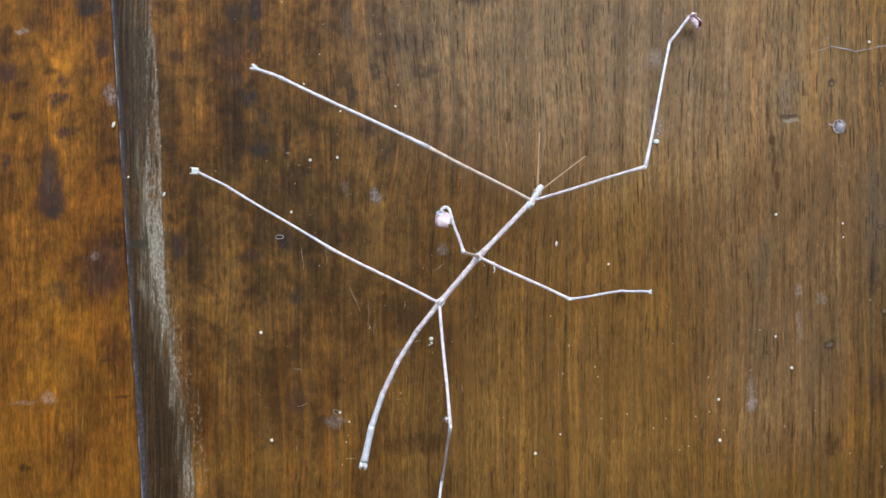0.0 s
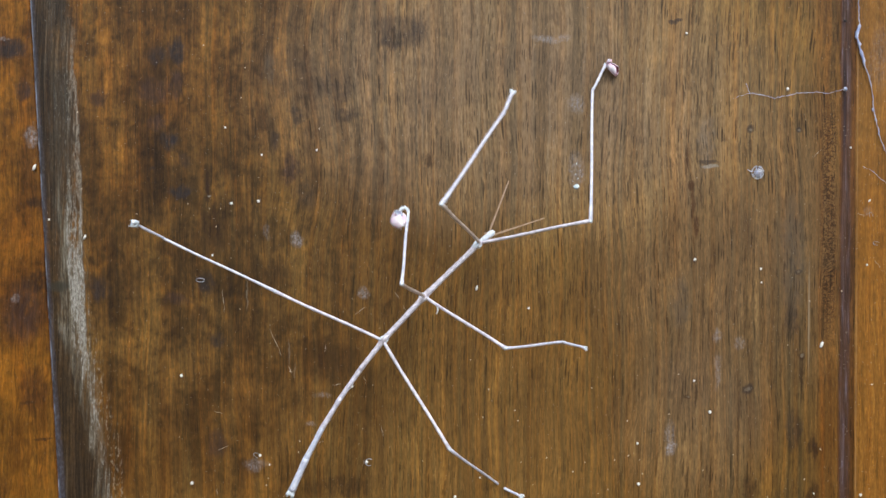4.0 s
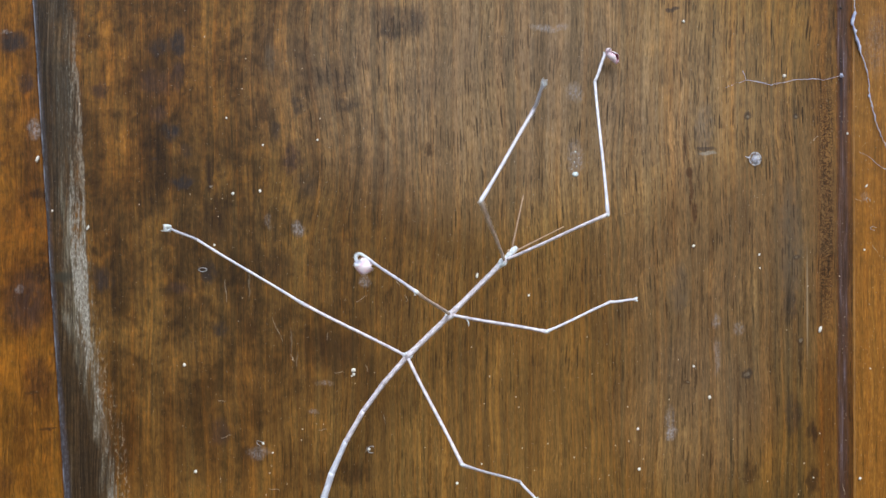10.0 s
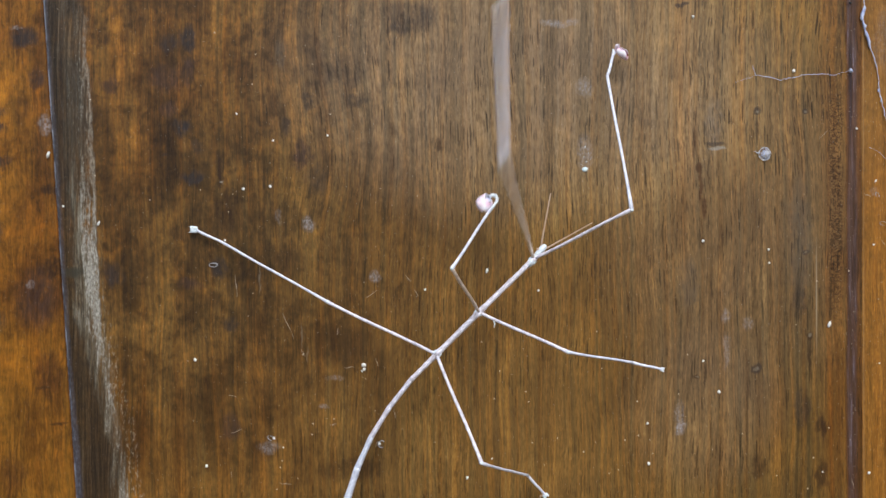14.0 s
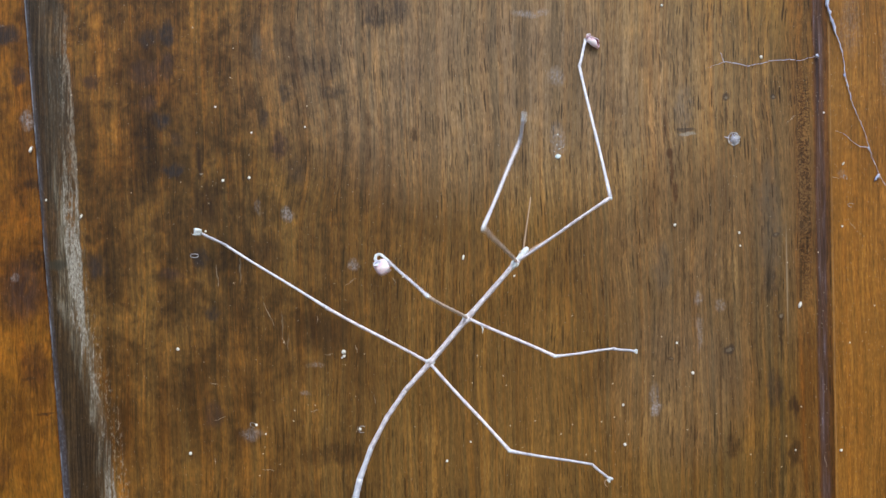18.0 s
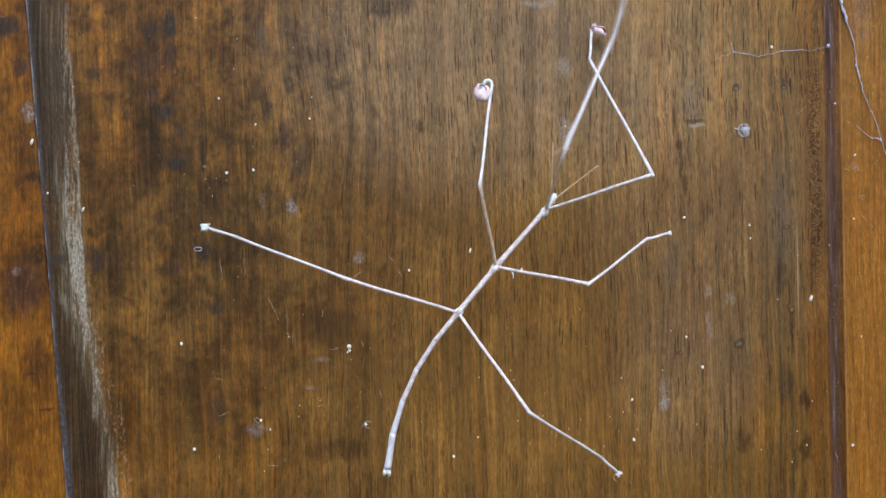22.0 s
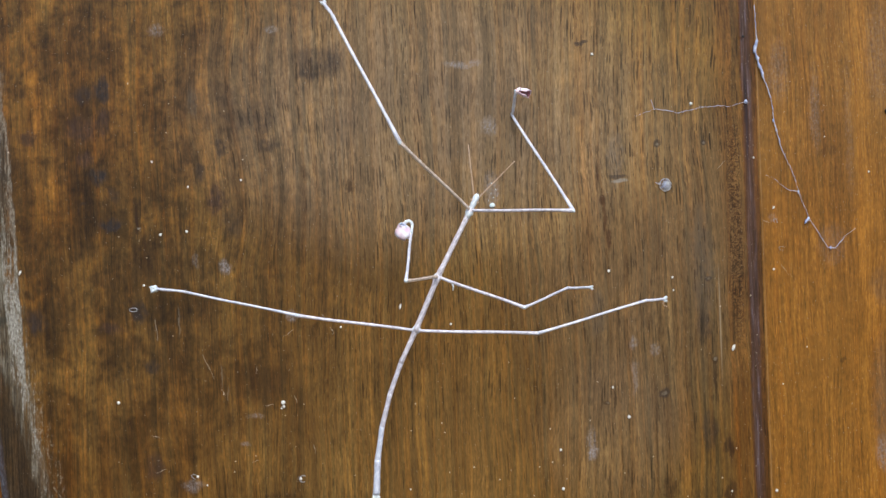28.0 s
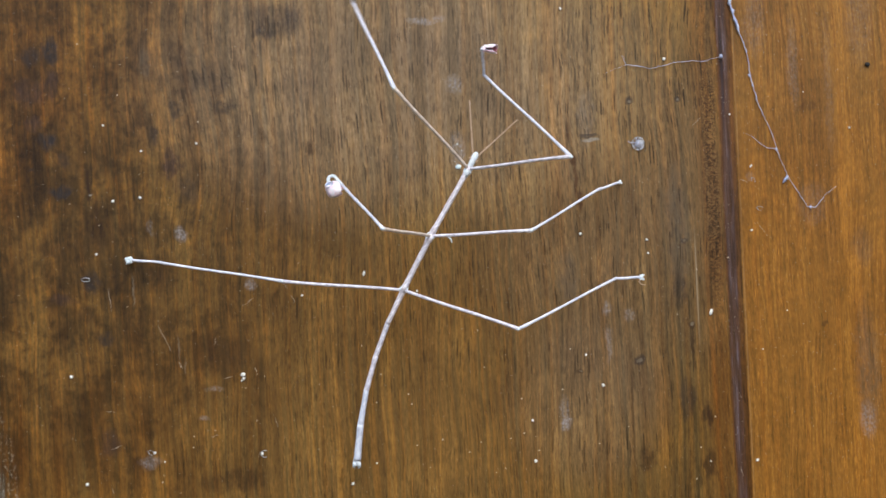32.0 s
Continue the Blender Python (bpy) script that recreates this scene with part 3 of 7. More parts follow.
# the zones at (28, 50) and (90, 55) paint a pale sheen
MID_ZONES = [
    (-90, -44, 9, 22, (0.70, 0.62, 0.50), 0.9), (91, -16, 8, 14, (0.78, 0.76, 0.72), 0.9),
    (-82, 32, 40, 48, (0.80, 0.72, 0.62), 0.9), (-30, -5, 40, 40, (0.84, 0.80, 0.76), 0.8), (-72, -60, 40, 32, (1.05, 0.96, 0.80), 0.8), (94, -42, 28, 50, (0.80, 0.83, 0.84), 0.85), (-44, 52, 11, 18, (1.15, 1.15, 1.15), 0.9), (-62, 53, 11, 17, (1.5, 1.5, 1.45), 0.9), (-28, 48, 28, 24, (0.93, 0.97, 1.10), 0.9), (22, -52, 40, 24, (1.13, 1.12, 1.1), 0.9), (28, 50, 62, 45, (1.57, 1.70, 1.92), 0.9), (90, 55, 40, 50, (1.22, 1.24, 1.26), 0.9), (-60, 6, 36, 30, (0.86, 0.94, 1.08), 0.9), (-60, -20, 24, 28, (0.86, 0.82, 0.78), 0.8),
    (-86, 23, 7, 11, (1.45, 1.36, 1.1), 0.9), (-74, 42.5, 3.5, 4.5, (1.6, 1.45, 1.2), 0.9), (-80, 2, 8, 10, (1.2, 1.15, 1.05), 0.8), (-83, -22, 7, 14, (1.3, 1.25, 1.1), 0.8), (-75, -5, 32, 60, (0.80, 0.84, 0.96), 0.9), (-69, -8, 3, 5, (1.4, 1.3, 1.1), 0.7), (-88, 52, 4, 8, (1.35, 1.25, 1.1), 0.7), (-80, -52, 6, 10, (1.3, 1.22, 1.05), 0.7),
    (75, 42, 2.0, 34, (1.32, 1.18, 0.92), 0.9), (60.5, 30, 3.5, 40, (1.22, 1.12, 0.95), 0.8), (85, -46, 8, 14, (1.25, 1.15, 0.95), 0.7), (101, -45, 2.5, 28, (1.25, 1.05, 0.8), 0.8), (22, -15, 20, 14, (1.12, 1.06, 0.95), 0.7),
]
# its large pale patch at (16, 50) is painted sky sheen
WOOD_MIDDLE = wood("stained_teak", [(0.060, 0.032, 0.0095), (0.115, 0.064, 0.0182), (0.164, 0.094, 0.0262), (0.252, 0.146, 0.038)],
                   MID_STAINS, MID_PALES, edge=True, groove=True, dusty=0.5, knots=MID_KNOTS, zones=MID_ZONES, sheen_and_grey=[(16, 50, 66, 40, 0.55), (75, 8, 36, 50, 0.22), (66, -42, 22, 22, 0.2)], pored=(0.7, 1.0), leaning=True)
WOOD_LEFT = wood("orange_teak", [(0.080, 0.034, 0.0060), (0.148, 0.066, 0.0098), (0.206, 0.095, 0.0125), (0.278, 0.135, 0.0170)], LEFT_STAINS + LEFT_STAINS_LOW, LEFT_PALES, dusty=0.12, knots=LEFT_KNOTS, cloudy=(-200, 0, 0.85, 0.85), pored=(0.5, 0.35), curly=1.0, bands_of=0.5,
                 zones=[(-112, 0, 14, 22, (0.78, 0.70, 0.68), 0.8), (-132, -52, 10, 14, (1.2, 1.15, 1.0), 0.8), (-117, -28, 6, 10, (1.25, 1.18, 1.0), 0.7)])
# its zone at (124, 58) paints a bluish sheen on the upper board
WOOD_RIGHT = wood("amber_teak", [(0.145, 0.064, 0.0115), (0.205, 0.092, 0.0155), (0.250, 0.114, 0.0195), (0.305, 0.142, 0.026)], RIGHT_STAINS, RIGHT_PALES, dusty=0.6, cloudy=(-1e4, 1e4, 0.2, 0.2), pored=(0.35, 0.25), bands_of=0.55, chatoyant=0.5,
                  zones=[(124, 58, 30, 36, (0.94, 1.02, 1.28), 0.9), (137, 0, 3.5, 200, (1.22, 1.18, 1.05), 0.7), (114, 5, 6, 18, (1.12, 1.1, 1.0), 0.7)], seam=108.9)

GRAIN_WHITE = plain("chalky_white", (0.62, 0.62, 0.58), (0.85, 0.85, 0.80), 2500, 0.7)
GRAIN_TAN = plain("tan_grit", (0.32, 0.25, 0.17), (0.60, 0.51, 0.38), 2500, 0.8)
LINT = plain("tan_lint", (0.20, 0.16, 0.11), (0.52, 0.46, 0.38), 2500, 0.8)
GRAIN_BLACK = plain("black_dirt", (0.01, 0.01, 0.01), (0.03, 0.03, 0.03), 2500, 0.8)
WEB = plain("dusty_web", (0.34, 0.42, 0.74), (0.74, 0.82, 1.0), 1100, 0.6, 0.5)
SILK = plain("grey_silk", (0.38, 0.40, 0.44), (0.80, 0.83, 0.90), 1500, 0.7)
for web_mat, solid in ((WEB, 0.85), (SILK, 0.6)):
    web_mat.node_tree.nodes["Principled BSDF"].inputs["Alpha"].default_value = solid
SMEAR = plain("bluish_white_smear", (0.48, 0.62, 0.70), (0.78, 0.90, 0.95), 2000, 0.6)
PLASTER = plain("weathered_plaster", (0.30, 0.28, 0.25), (0.42, 0.40, 0.36), 20, 0.9)
EARTH = plain("trodden_earth", (0.10, 0.08, 0.06), (0.18, 0.15, 0.11), 6, 0.95)
SKIN = plain("pale_bark_skin", (0.46, 0.42, 0.47), (0.88, 0.87, 0.97), 1800, 0.42, 0.5, 0.0, 0.00012)
SKIN_BELLY = plain("greyish_tan_skin", (0.46, 0.44, 0.52), (0.85, 0.85, 0.97), 1600, 0.42, 0.5, 0.0, 0.00012)
SKIN_TAIL = plain("ashen_skin", (0.52, 0.57, 0.72), (0.78, 0.84, 0.97), 1500, 0.42, 0.5, 0.0, 0.00012)
SKIN_FEMUR = plain("tan_skin", (0.52, 0.42, 0.35), (0.88, 0.80, 0.73), 1500, 0.42, 0.5, 0.0, 0.00008)
SKIN_THIGH = plain("pinkish_white_skin", (0.50, 0.48, 0.56), (0.88, 0.88, 0.99), 1500, 0.42, 0.5, 0.0, 0.00008)
SKIN_TIBIA = plain("white_skin", (0.54, 0.58, 0.72), (0.86, 0.89, 1.0), 1500, 0.40, 0.5, 0.0, 0.00008)
SKIN_PAD = plain("bluish_white_pad", (0.66, 0.80, 0.90), (0.92, 0.97, 1.0), 2200, 0.5, 0.5, 0.0, 0.0001)
SKIN_JOINT = plain("chalky_joint", (0.58, 0.67, 0.76), (0.86, 0.93, 0.98), 2200, 0.5, 0.5, 0.0, 0.0001)
FEELER = plain("brown_feeler", (0.40, 0.27, 0.18), (0.58, 0.44, 0.33), 2000, 0.5)
PETAL = plain("pale_pink_petal", (0.82, 0.60, 0.78), (0.97, 0.92, 0.98), 600, 0.45, 0.4, 0.2)
PETAL_BLUE = plain("bluish_white_petal", (0.52, 0.58, 0.80), (0.90, 0.93, 1.0), 900, 0.5, 0.4, 0.2)
PETAL_RED = plain("red_petal", (0.12, 0.012, 0.03), (0.58, 0.26, 0.33), 420, 0.45, 0.4, 0.2)


# ---- mesh tools ----
def finish(bm, smooth=True):
    me = bpy.data.meshes.new("mesh")
    bmesh.ops.recalc_face_normals(bm, faces=bm.faces)
    bm.to_mesh(me)
    bm.free()
    if smooth:
        me.polygons.foreach_set("use_smooth", [True] * len(me.polygons))
    return me


def part(name, bm, mat, parent=None, label="", smooth=True):
    """Links a bmesh as one mesh object under a thing or part."""
    me = bm if isinstance(bm, bpy.types.Mesh) else finish(bm, smooth)
    if not me.materials:
        me.materials.append(mat)
    ob = new(name, me)
    ob.parent = parent
    return tagged(ob, label=label)


def tube(line, radii, sides=8, bm=None, squash=1.0):
    """A capped tube along a line of points with a radius at each point."""
    bm = bm or bmesh.new()
    line = [Vector(p) for p in line]
    rings = []
    side = None
    for i, p in enumerate(line):
        a, b = line[max(i - 1, 0)], line[min(i + 1, len(line) - 1)]
        ahead = (b - a).normalized()
        ref = Vector((1, 0, 0)) if side is None else side
        if abs(ref.dot(ahead)) > 0.95:
            ref = Vector((0, 1, 0))
        side = (ref - ahead * ref.dot(ahead)).normalized()
        other = ahead.cross(side)
        rings.append([bm.verts.new(p + (side * math.cos(k * math.tau / sides) * squash + other * math.sin(k * math.tau / sides)) * radii[i]) for k in range(sides)])
    for r0, r1 in zip(rings, rings[1:]):
        for k in range(sides):
            bm.faces.new((r0[k], r0[(k + 1) % sides], r1[(k + 1) % sides], r1[k]))
    bm.faces.new(rings[0][::-1])
    bm.faces.new(rings[-1])
    return bm


def ball(bm, at_, size, rough=0.0, seed=0, detail=1):
    """A lumpy ball; size is three half-axes."""
    got = bmesh.ops.create_icosphere(bm, subdivisions=detail, radius=1.0)["verts"]
    for v in got:
        n = 1 + rough * noise.noise(v.co * 1.7 + Vector((seed * 3.1, 0, 0)))
        v.co = Vector(at_) + Vector((v.co.x * size[0] * n, v.co.y * size[1] * n, v.co.z * size[2] * n))
    return bm


# ---- the board wall and the ground before it ----
ground_bm = bmesh.new()
bmesh.ops.create_grid(ground_bm, x_segments=40, y_segments=40, size=400)
for v in ground_bm.verts:
    v.co.z = 0.02 * noise.noise(v.co * 0.13) if v.co.length > 15 else 0.0
ground = part("ground", ground_bm, EARTH)
tagged(ground, "bare trodden earth in front of the board wall", "ground", kind="structure")

TOP, FOOT = 2.4, 0.0


def board(left, right, front, mat, bead=False, name="plank", soft=1.0):
    """A plank with rounded edges; left and right give the edge's x at a height, in metres."""
    bm = bmesh.new()
    levels = [FOOT + (TOP - FOOT) * i / 24 for i in range(25)]
    rows = []
    for z in levels:
        l, r = left(z), right(z)
        pro = [(l, 0.022), (l, front + 0.0006 * soft), (l + 0.0002, front + 0.0002 * soft), (l + 0.0007, front)]
        if bead:
            pro += [(r - 0.0048, front), (r - 0.0040, front + 0.0003), (r - 0.0032, front + 0.0005), (r - 0.0023, front + 0.0004),
                    (r - 0.0015, front + 0.0001), (r - 0.0008, front), (r - 0.0002, front + 0.00005)]
        else:
            pro += [(r - 0.0006, front), (r - 0.0002, front + 0.0002)]
        pro += [(r, front + (0.00015 if bead else 0.0005)), (r, 0.022)]
        rows.append([bm.verts.new((x, y, z)) for x, y in pro])
    n = len(rows[0])
    for a, b in zip(rows, rows[1:]):
        for k in range(n):
            bm.faces.new((a[k], a[(k + 1) % n], b[(k + 1) % n], b[k]))
    bm.faces.new(rows[0])
    bm.faces.new(rows[-1][::-1])
    return part(name, bm, mat, wall, smooth=False)


back_bm = bmesh.new()
bmesh.ops.create_cube(back_bm, size=1.0)
for v in back_bm.verts:
    v.co = Vector((v.co.x * 2.46, 0.083 + v.co.y * 0.12, 1.21 + v.co.z * 2.46))
wall = part("wall", back_bm, PLASTER, smooth=False)
tagged(wall, "wall clad in old stained upright wooden boards", "wall", kind="structure")


def slant(z):
    return -0.1069 - 0.0606 * (z - EYE)


plank_mid = board(slant, lambda z: 0.10848, 0.0, WOOD_MIDDLE, bead=True)
tagged(plank_mid, label="wide brown stained plank with a worn grey edge and a beaded edge")
plank_left = board(lambda z: -0.330, lambda z: slant(z) - 0.0001, 0.0004, WOOD_LEFT)
tagged(plank_left, label="orange-brown plank with dark blotches")
plank_right = board(lambda z: 0.1085, lambda z: 0.300, 0.0001, WOOD_RIGHT, soft=0.25)
tagged(plank_right, label="smooth amber plank with cobweb on it")
for i in range(4):
    board(lambda z: -0.530 - 0.2 * i + 0.0004, lambda z: -0.330 - 0.2 * i, 0.0, WOOD_LEFT)
    board(lambda z: 0.3004 + 0.2 * i, lambda z: 0.500 + 0.2 * i, 0.0, WOOD_RIGHT)


def on_wall(x, z, off=0.0):
    return Matrix.Translation((x * MM, -off * MM, EYE + z * MM))


# ---- grains, eggs and crumbs stuck to the boards ----
def grain_of(name, size, mat, label, category, seed, rough=0.25):
    bm = ball(bmesh.new(), (0, 0, 0), [s * MM for s in size], rough, seed, 2)
    return tagged(part(name, bm, mat), label, category)


def strew(master, places, group, off=0.25):
    """Copies of the first one at (x, z, size, turn)."""
    rng = random.Random(len(places))
    tagged(master, group=group)
    for k, (x, z, s) in enumerate(places):
        m = on_wall(x, z, off * s) @ pose(0, 0, 0, 0, rng.uniform(-40, 40), 0) @ Matrix.Diagonal((s, s, s, 1))
        if k == 0:
            master.matrix_basis = m
        else:
            ob = copy_thing(master, m)
            ob.scale = (s, s, s)


crumb = grain_of("crumb", (0.40, 0.3, 0.42), GRAIN_WHITE, "tiny chalk-white crumb stuck to a plank", "crumb", 1)
strew(crumb, [(-57.4, 17.4, 1.0), (-50.2, 18.0, 1.0), (-59.1, 37.5, .75), (-49.4, 30.3, .75), (-34.8, 31.6, .7), (-70.5, -28.4, 1.1),
              (-67.6, -56.9, 1.1), (90.1, 48.4, 1.1), (65.7, 3.0, 1.0), (69.9, -37.5, 1.1), (65.7, -29.2, .8), (51.0, -56.7, 1.1),
              (50.7, -45.9, .9), (110.1, -59.4, 1.0), (-62.4, 3.6, .8), (21.6, -10.1, .8), (2.3, -60.3, 1.0), (63.2, 63.0, .9),
              (-8.8, -9.8, .8), (83.3, 0.6, .8), (107, 32.9, .7), (83.5, -3.0, .6)], "crumbs on the planks")
chip = grain_of("crumb", (0.28, 0.22, 0.30), GRAIN_WHITE, "tiny pale crumb stuck to a plank", "crumb", 4)
strew(chip, [(-105.7, 12.9, 1.0), (8.9, -55.2, .8), (111.5, 1.8, 1.0), (97.7, -59.1, .8), (138.9, 27.9, 1.0), (-49.5, -49.5, 1.3),
             (-21.2, -51.1, 1.3), (-47, -52, .8),
             (113, -30, .7), (120, -20, .6), (127, 38, .6)], "small crumbs on the planks", 0.2)
mote = grain_of("crumb", (0.20, 0.15, 0.23), GRAIN_TAN, "tiny tan crumb of dirt stuck to a plank", "crumb", 17)
strew(mote, [(9.6, -39.1, 0.83), (18.9, -40, 0.88), (18.1, -37.3, 0.91), (48, -40, 0.97), (44.7, -50.4, 0.88), (48.3, -49.2, 0.97), (51.3, -50.3, 0.56), (36.8, -51, 0.76), (33.6, -53.5, 0.97), (19.8, -51, 0.84), (26.6, -49.8, 0.96), (23, -57, 0.6), (42.9, -58.3, 0.76), (40.4, -59.3, 0.66), (52.1, -54, 0.79), (59.1, -38.1, 0.81), (-22.3, -42.3, 0.56), (-6.3, -50.8, 0.65), (-33.4, -44.4, 0.68), (-39, -45.7, 0.96), (-39.3, -48.6, 0.89), (-47.3, -55.6, 0.62), (-47.8, -57.4, 0.91), (-43.2, -60.4, 0.61), (-48.8, -63.3, 0.83), (-19.7, -30.7, 0.61), (-24.9, -33.6, 0.55), (-41.6, -27.1, 0.94), (-55, -10.6, 0.64), (76.2, -48.8, 0.65), (95.2, -55.3, 0.99), (93.7, -63.6, 0.94), (68.2, -53, 0.68), (99.4, -47.3, 0.98), (85.4, -60.1, 0.79), (96.3, -7.9, 0.86), (90.6, -19.6, 0.64), (104.8, -5.2, 0.97), (61.6, -27.5, 0.86), (-98.3, 41.4, 0.98), (-64.9, 59.3, 0.95), (-82.5, 14.5, 0.68), (-61.4, 11.2, 0.71), (-60.3, 16, 0.62), (-68.9, 17.2, 0.62), (-63.2, 15.9, 0.58), (-97.1, 21.1, 0.69), (-54.9, 45.4, 0.82), (-38.8, 50.8, 0.55), (-34.1, 37.3, 0.86), (-53.9, 53.4, 0.7), (37.2, -21.3, 0.69), (11.1, -31.7, 0.92), (6.3, -23.9, 0.77), (38.5, -31.2, 0.69)], "tan crumbs on the planks", 0.15)
egg = grain_of("egg", (0.42, 0.4, 0.95), GRAIN_WHITE, "oval white insect egg glued upright to a plank", "egg", 2, 0.08)
strew(egg, [(7.8, -4.8, .8), (99.5, -19.5, 1.0), (-96.2, 8.3, .75), (112.1, 18.9, .55), (-109.6, 26.7, 1.0)], "eggs on the planks", 0.3)
clod = tagged(part("egg_cluster", ball(ball(ball(bmesh.new(), (0, 0, 0), (0.00062, 0.0005, 0.0006), 0.3, 5, 2), (0.0001, 0, -0.0011), (0.0004, 0.0004, 0.00045), 0.3, 6, 2),
              (-0.0005, 0, -0.0016), (0.00025, 0.00025, 0.0003), 0.3, 7, 1), GRAIN_WHITE), "lumpy white egg cluster stuck to the brown plank", "egg cluster")
clod.matrix_basis = on_wall(-25.3, -30.0, 0.3)
fleck = grain_of("crumb", (0.55, 0.35, 0.5), GRAIN_BLACK, "black crumb stuck to the amber plank", "crumb", 9)
strew(fleck, [(144.5, 44.5, 1.2), (105.3, 66.5, .7)], "black crumbs on the planks", 0.3)
blob = tagged(part("dropping", ball(ball(bmesh.new(), (0, 0, 0), (0.0008, 0.00025, 0.0006), 0.25, 11, 2), (0.0003, 0, 0.0002), (0.0006, 0.0002, 0.0005), 0.3, 12, 2), SMEAR),
              "smeared whitish dropping dried on the plank", "dropping")
blob.matrix_basis = on_wall(34.1, 22.2, 0.15)


spray = grain_of("crumb", (0.2, 0.12, 0.2), SMEAR, "tiny bluish-white splash on the plank", "crumb", 14)
strew(spray, [(34.6, 24.4, .7), (33.9, 25.6, .5), (35.2, 26.6, .5), (34.2, 28.3, .9), (35.6, 24.8, .5), (33.2, 23.6, .4)], "splashes on the plank", 0.2)


lint = part("fibre", tube([(0.16 * math.sin(f_ * 6.0) * MM, -0.00022, (f_ - 0.5) * MM) for f_ in np.linspace(0, 1, 7)], [0.00002, 0.00005, 0.00003, 0.00006, 0.00004, 0.00005, 0.00002], 5), LINT)
tagged(lint, "fine pale fibre stuck to the plank", "fibre", "fibres on the planks")
for k, (x, z, size, turn) in enumerate(((-13.3, -6.8, 2.32, -30), (-11.2, -10.6, 2.06, -20), (-21.8, -29.2, 2.06, -10), (-29.2, -30.6, 2.58, 88), (-45.5, -19.4, 7.73, -22), (-41.6, -26.6, 2.32, -20), (-32.3, -20.9, 2.06, 15), (-23.1, -10.9, 3.61, 60), (-33.6, -45.9, 2.06, 85), (-46.5, -61.8, 3.09, -80), (-22, -51.2, 1.8, 30), (-17.1, -43, 2.6, -5), (-60.6, -38.1, 2.32, -70), (-59.4, -47.6, 3.09, 75), (-60.9, -59.2, 1.55, 10), (-59.4, -8.6, 6.19, -3), (98.1, 31.4, 3.09, 55), (114.3, 2, 2.58, -30), (109.9, 15.1, 2.06, -60), (105.8, -62.3, 3.09, -8))):
    fibre_ = lint if k == 0 else copy_thing(lint, on_wall(x, z))
    fibre_.matrix_basis = on_wall(x, z) @ pose(0, 0, 0, 0, turn, 0) @ Matrix.Diagonal((1.0, 1.0, size, 1))


def thread(name, label, start, along, turns, thick, seed, wander=0.25, parent=None):
    """A dusty silk thread: it runs from start by steps (x, z), in millimetres, hugging the wall."""
    rng = random.Random(seed)
    pts, rad = [], []
    here = Vector((start[0], start[1]))
    for step, (dx, dz) in enumerate(along):
        n = max(3, int(math.hypot(dx, dz) / 0.7))
        for k in range(n):
            f = k / n
            pts.append(((here.x + dx * f + rng.uniform(-wander, wander)) * MM, -0.0004 - 0.0004 * rng.random(), (here.y + dz * f + rng.uniform(-wander, wander)) * MM))
            rad.append(thick * MM * rng.uniform(0.6, 1.5) * turns[step])
        here = here + Vector((dx, dz))
    pts.append((here.x * MM, -0.0004, here.y * MM))
    rad.append(thick * MM * 0.5)
    return part(name, tube(pts, rad, 5), WEB, parent, label)


cobweb = tagged(new("cobweb"), "dusty bluish cobweb strand hanging down the amber plank", "cobweb")
cobweb.matrix_basis = on_wall(0, 0)
thread("strand", "", (108.6, 75), [(0.2, -10), (-0.5, -2.7), (2.2, -7.7), (1.9, -5.8), (0.5, -6.1), (1.6, -7.0), (3.4, -8.0), (1.1, -4.7), (2.5, -7.1), (2.5, -4.2), (2.6, -4.3), (2.0, -0.4), (3.1, 3.6), (2.9, 1.9)],
       [1.2, 5.5, 5.0, 2.2, 1.2, 1.8, 1.1, 0.8, 0.9, 0.9, 0.9, 1.3, 1.0, 0.6], 0.068, 3, 0.14, cobweb)
thread("branch", "", (119.0, 23.0), [(-3.1, 0.7), (-3.7, 3.2), (-2, 1)], [1, 0.6, 0.3], 0.08, 4, 0.12, cobweb)
thread("branch", "", (121.5, 15.6), [(-1.2, -1.6)], [1.4], 0.2, 6, 0.15, cobweb)
for kx, kz, ks in ((108.3, 62.4, 0.6), (112.7, 43.0, 0.4), (113.4, 40.4, 0.35), (121.5, 15.4, 0.55), (119.0, 23.0, 0.4), (127.4, 7.2, 0.4)):
    part("knot", ball(bmesh.new(), (kx * MM, -0.0005, kz * MM), (0.0007 * ks, 0.0005 * ks, 0.0012 * ks), 0.5, int(kx), 2), WEB, cobweb)
cobweb_b = tagged(new("cobweb"), "thin dusty cobweb thread stretched across the brown plank", "cobweb")
cobweb_b.matrix_basis = on_wall(0, 0)
thread("strand", "", (79.9, 47.2), [(3.5, -.4), (3, -.9), (3.7, .8), (3.8, .7), (4.5, .1), (1.8, -.5), (2.7, .8), (2.5, .6)], [1, .9, .8, .9, 1, 1, .8, .6], 0.075, 8, 0.14, cobweb_b)
thread("branch", "", (79.9, 47.2), [(-.9, 2.6)], [.8], 0.07, 9, 0.12, cobweb_b)
thread("branch", "", (79.9, 47.2), [(-2.4, -.8), (-3, -1)], [.7, .4], 0.05, 10, 0.12, cobweb_b)
part("knot", ball(bmesh.new(), (0.1053, -0.0006, 0.0484), (0.0005, 0.0005, 0.0006), 0.8, 3, 2), WEB, cobweb_b)

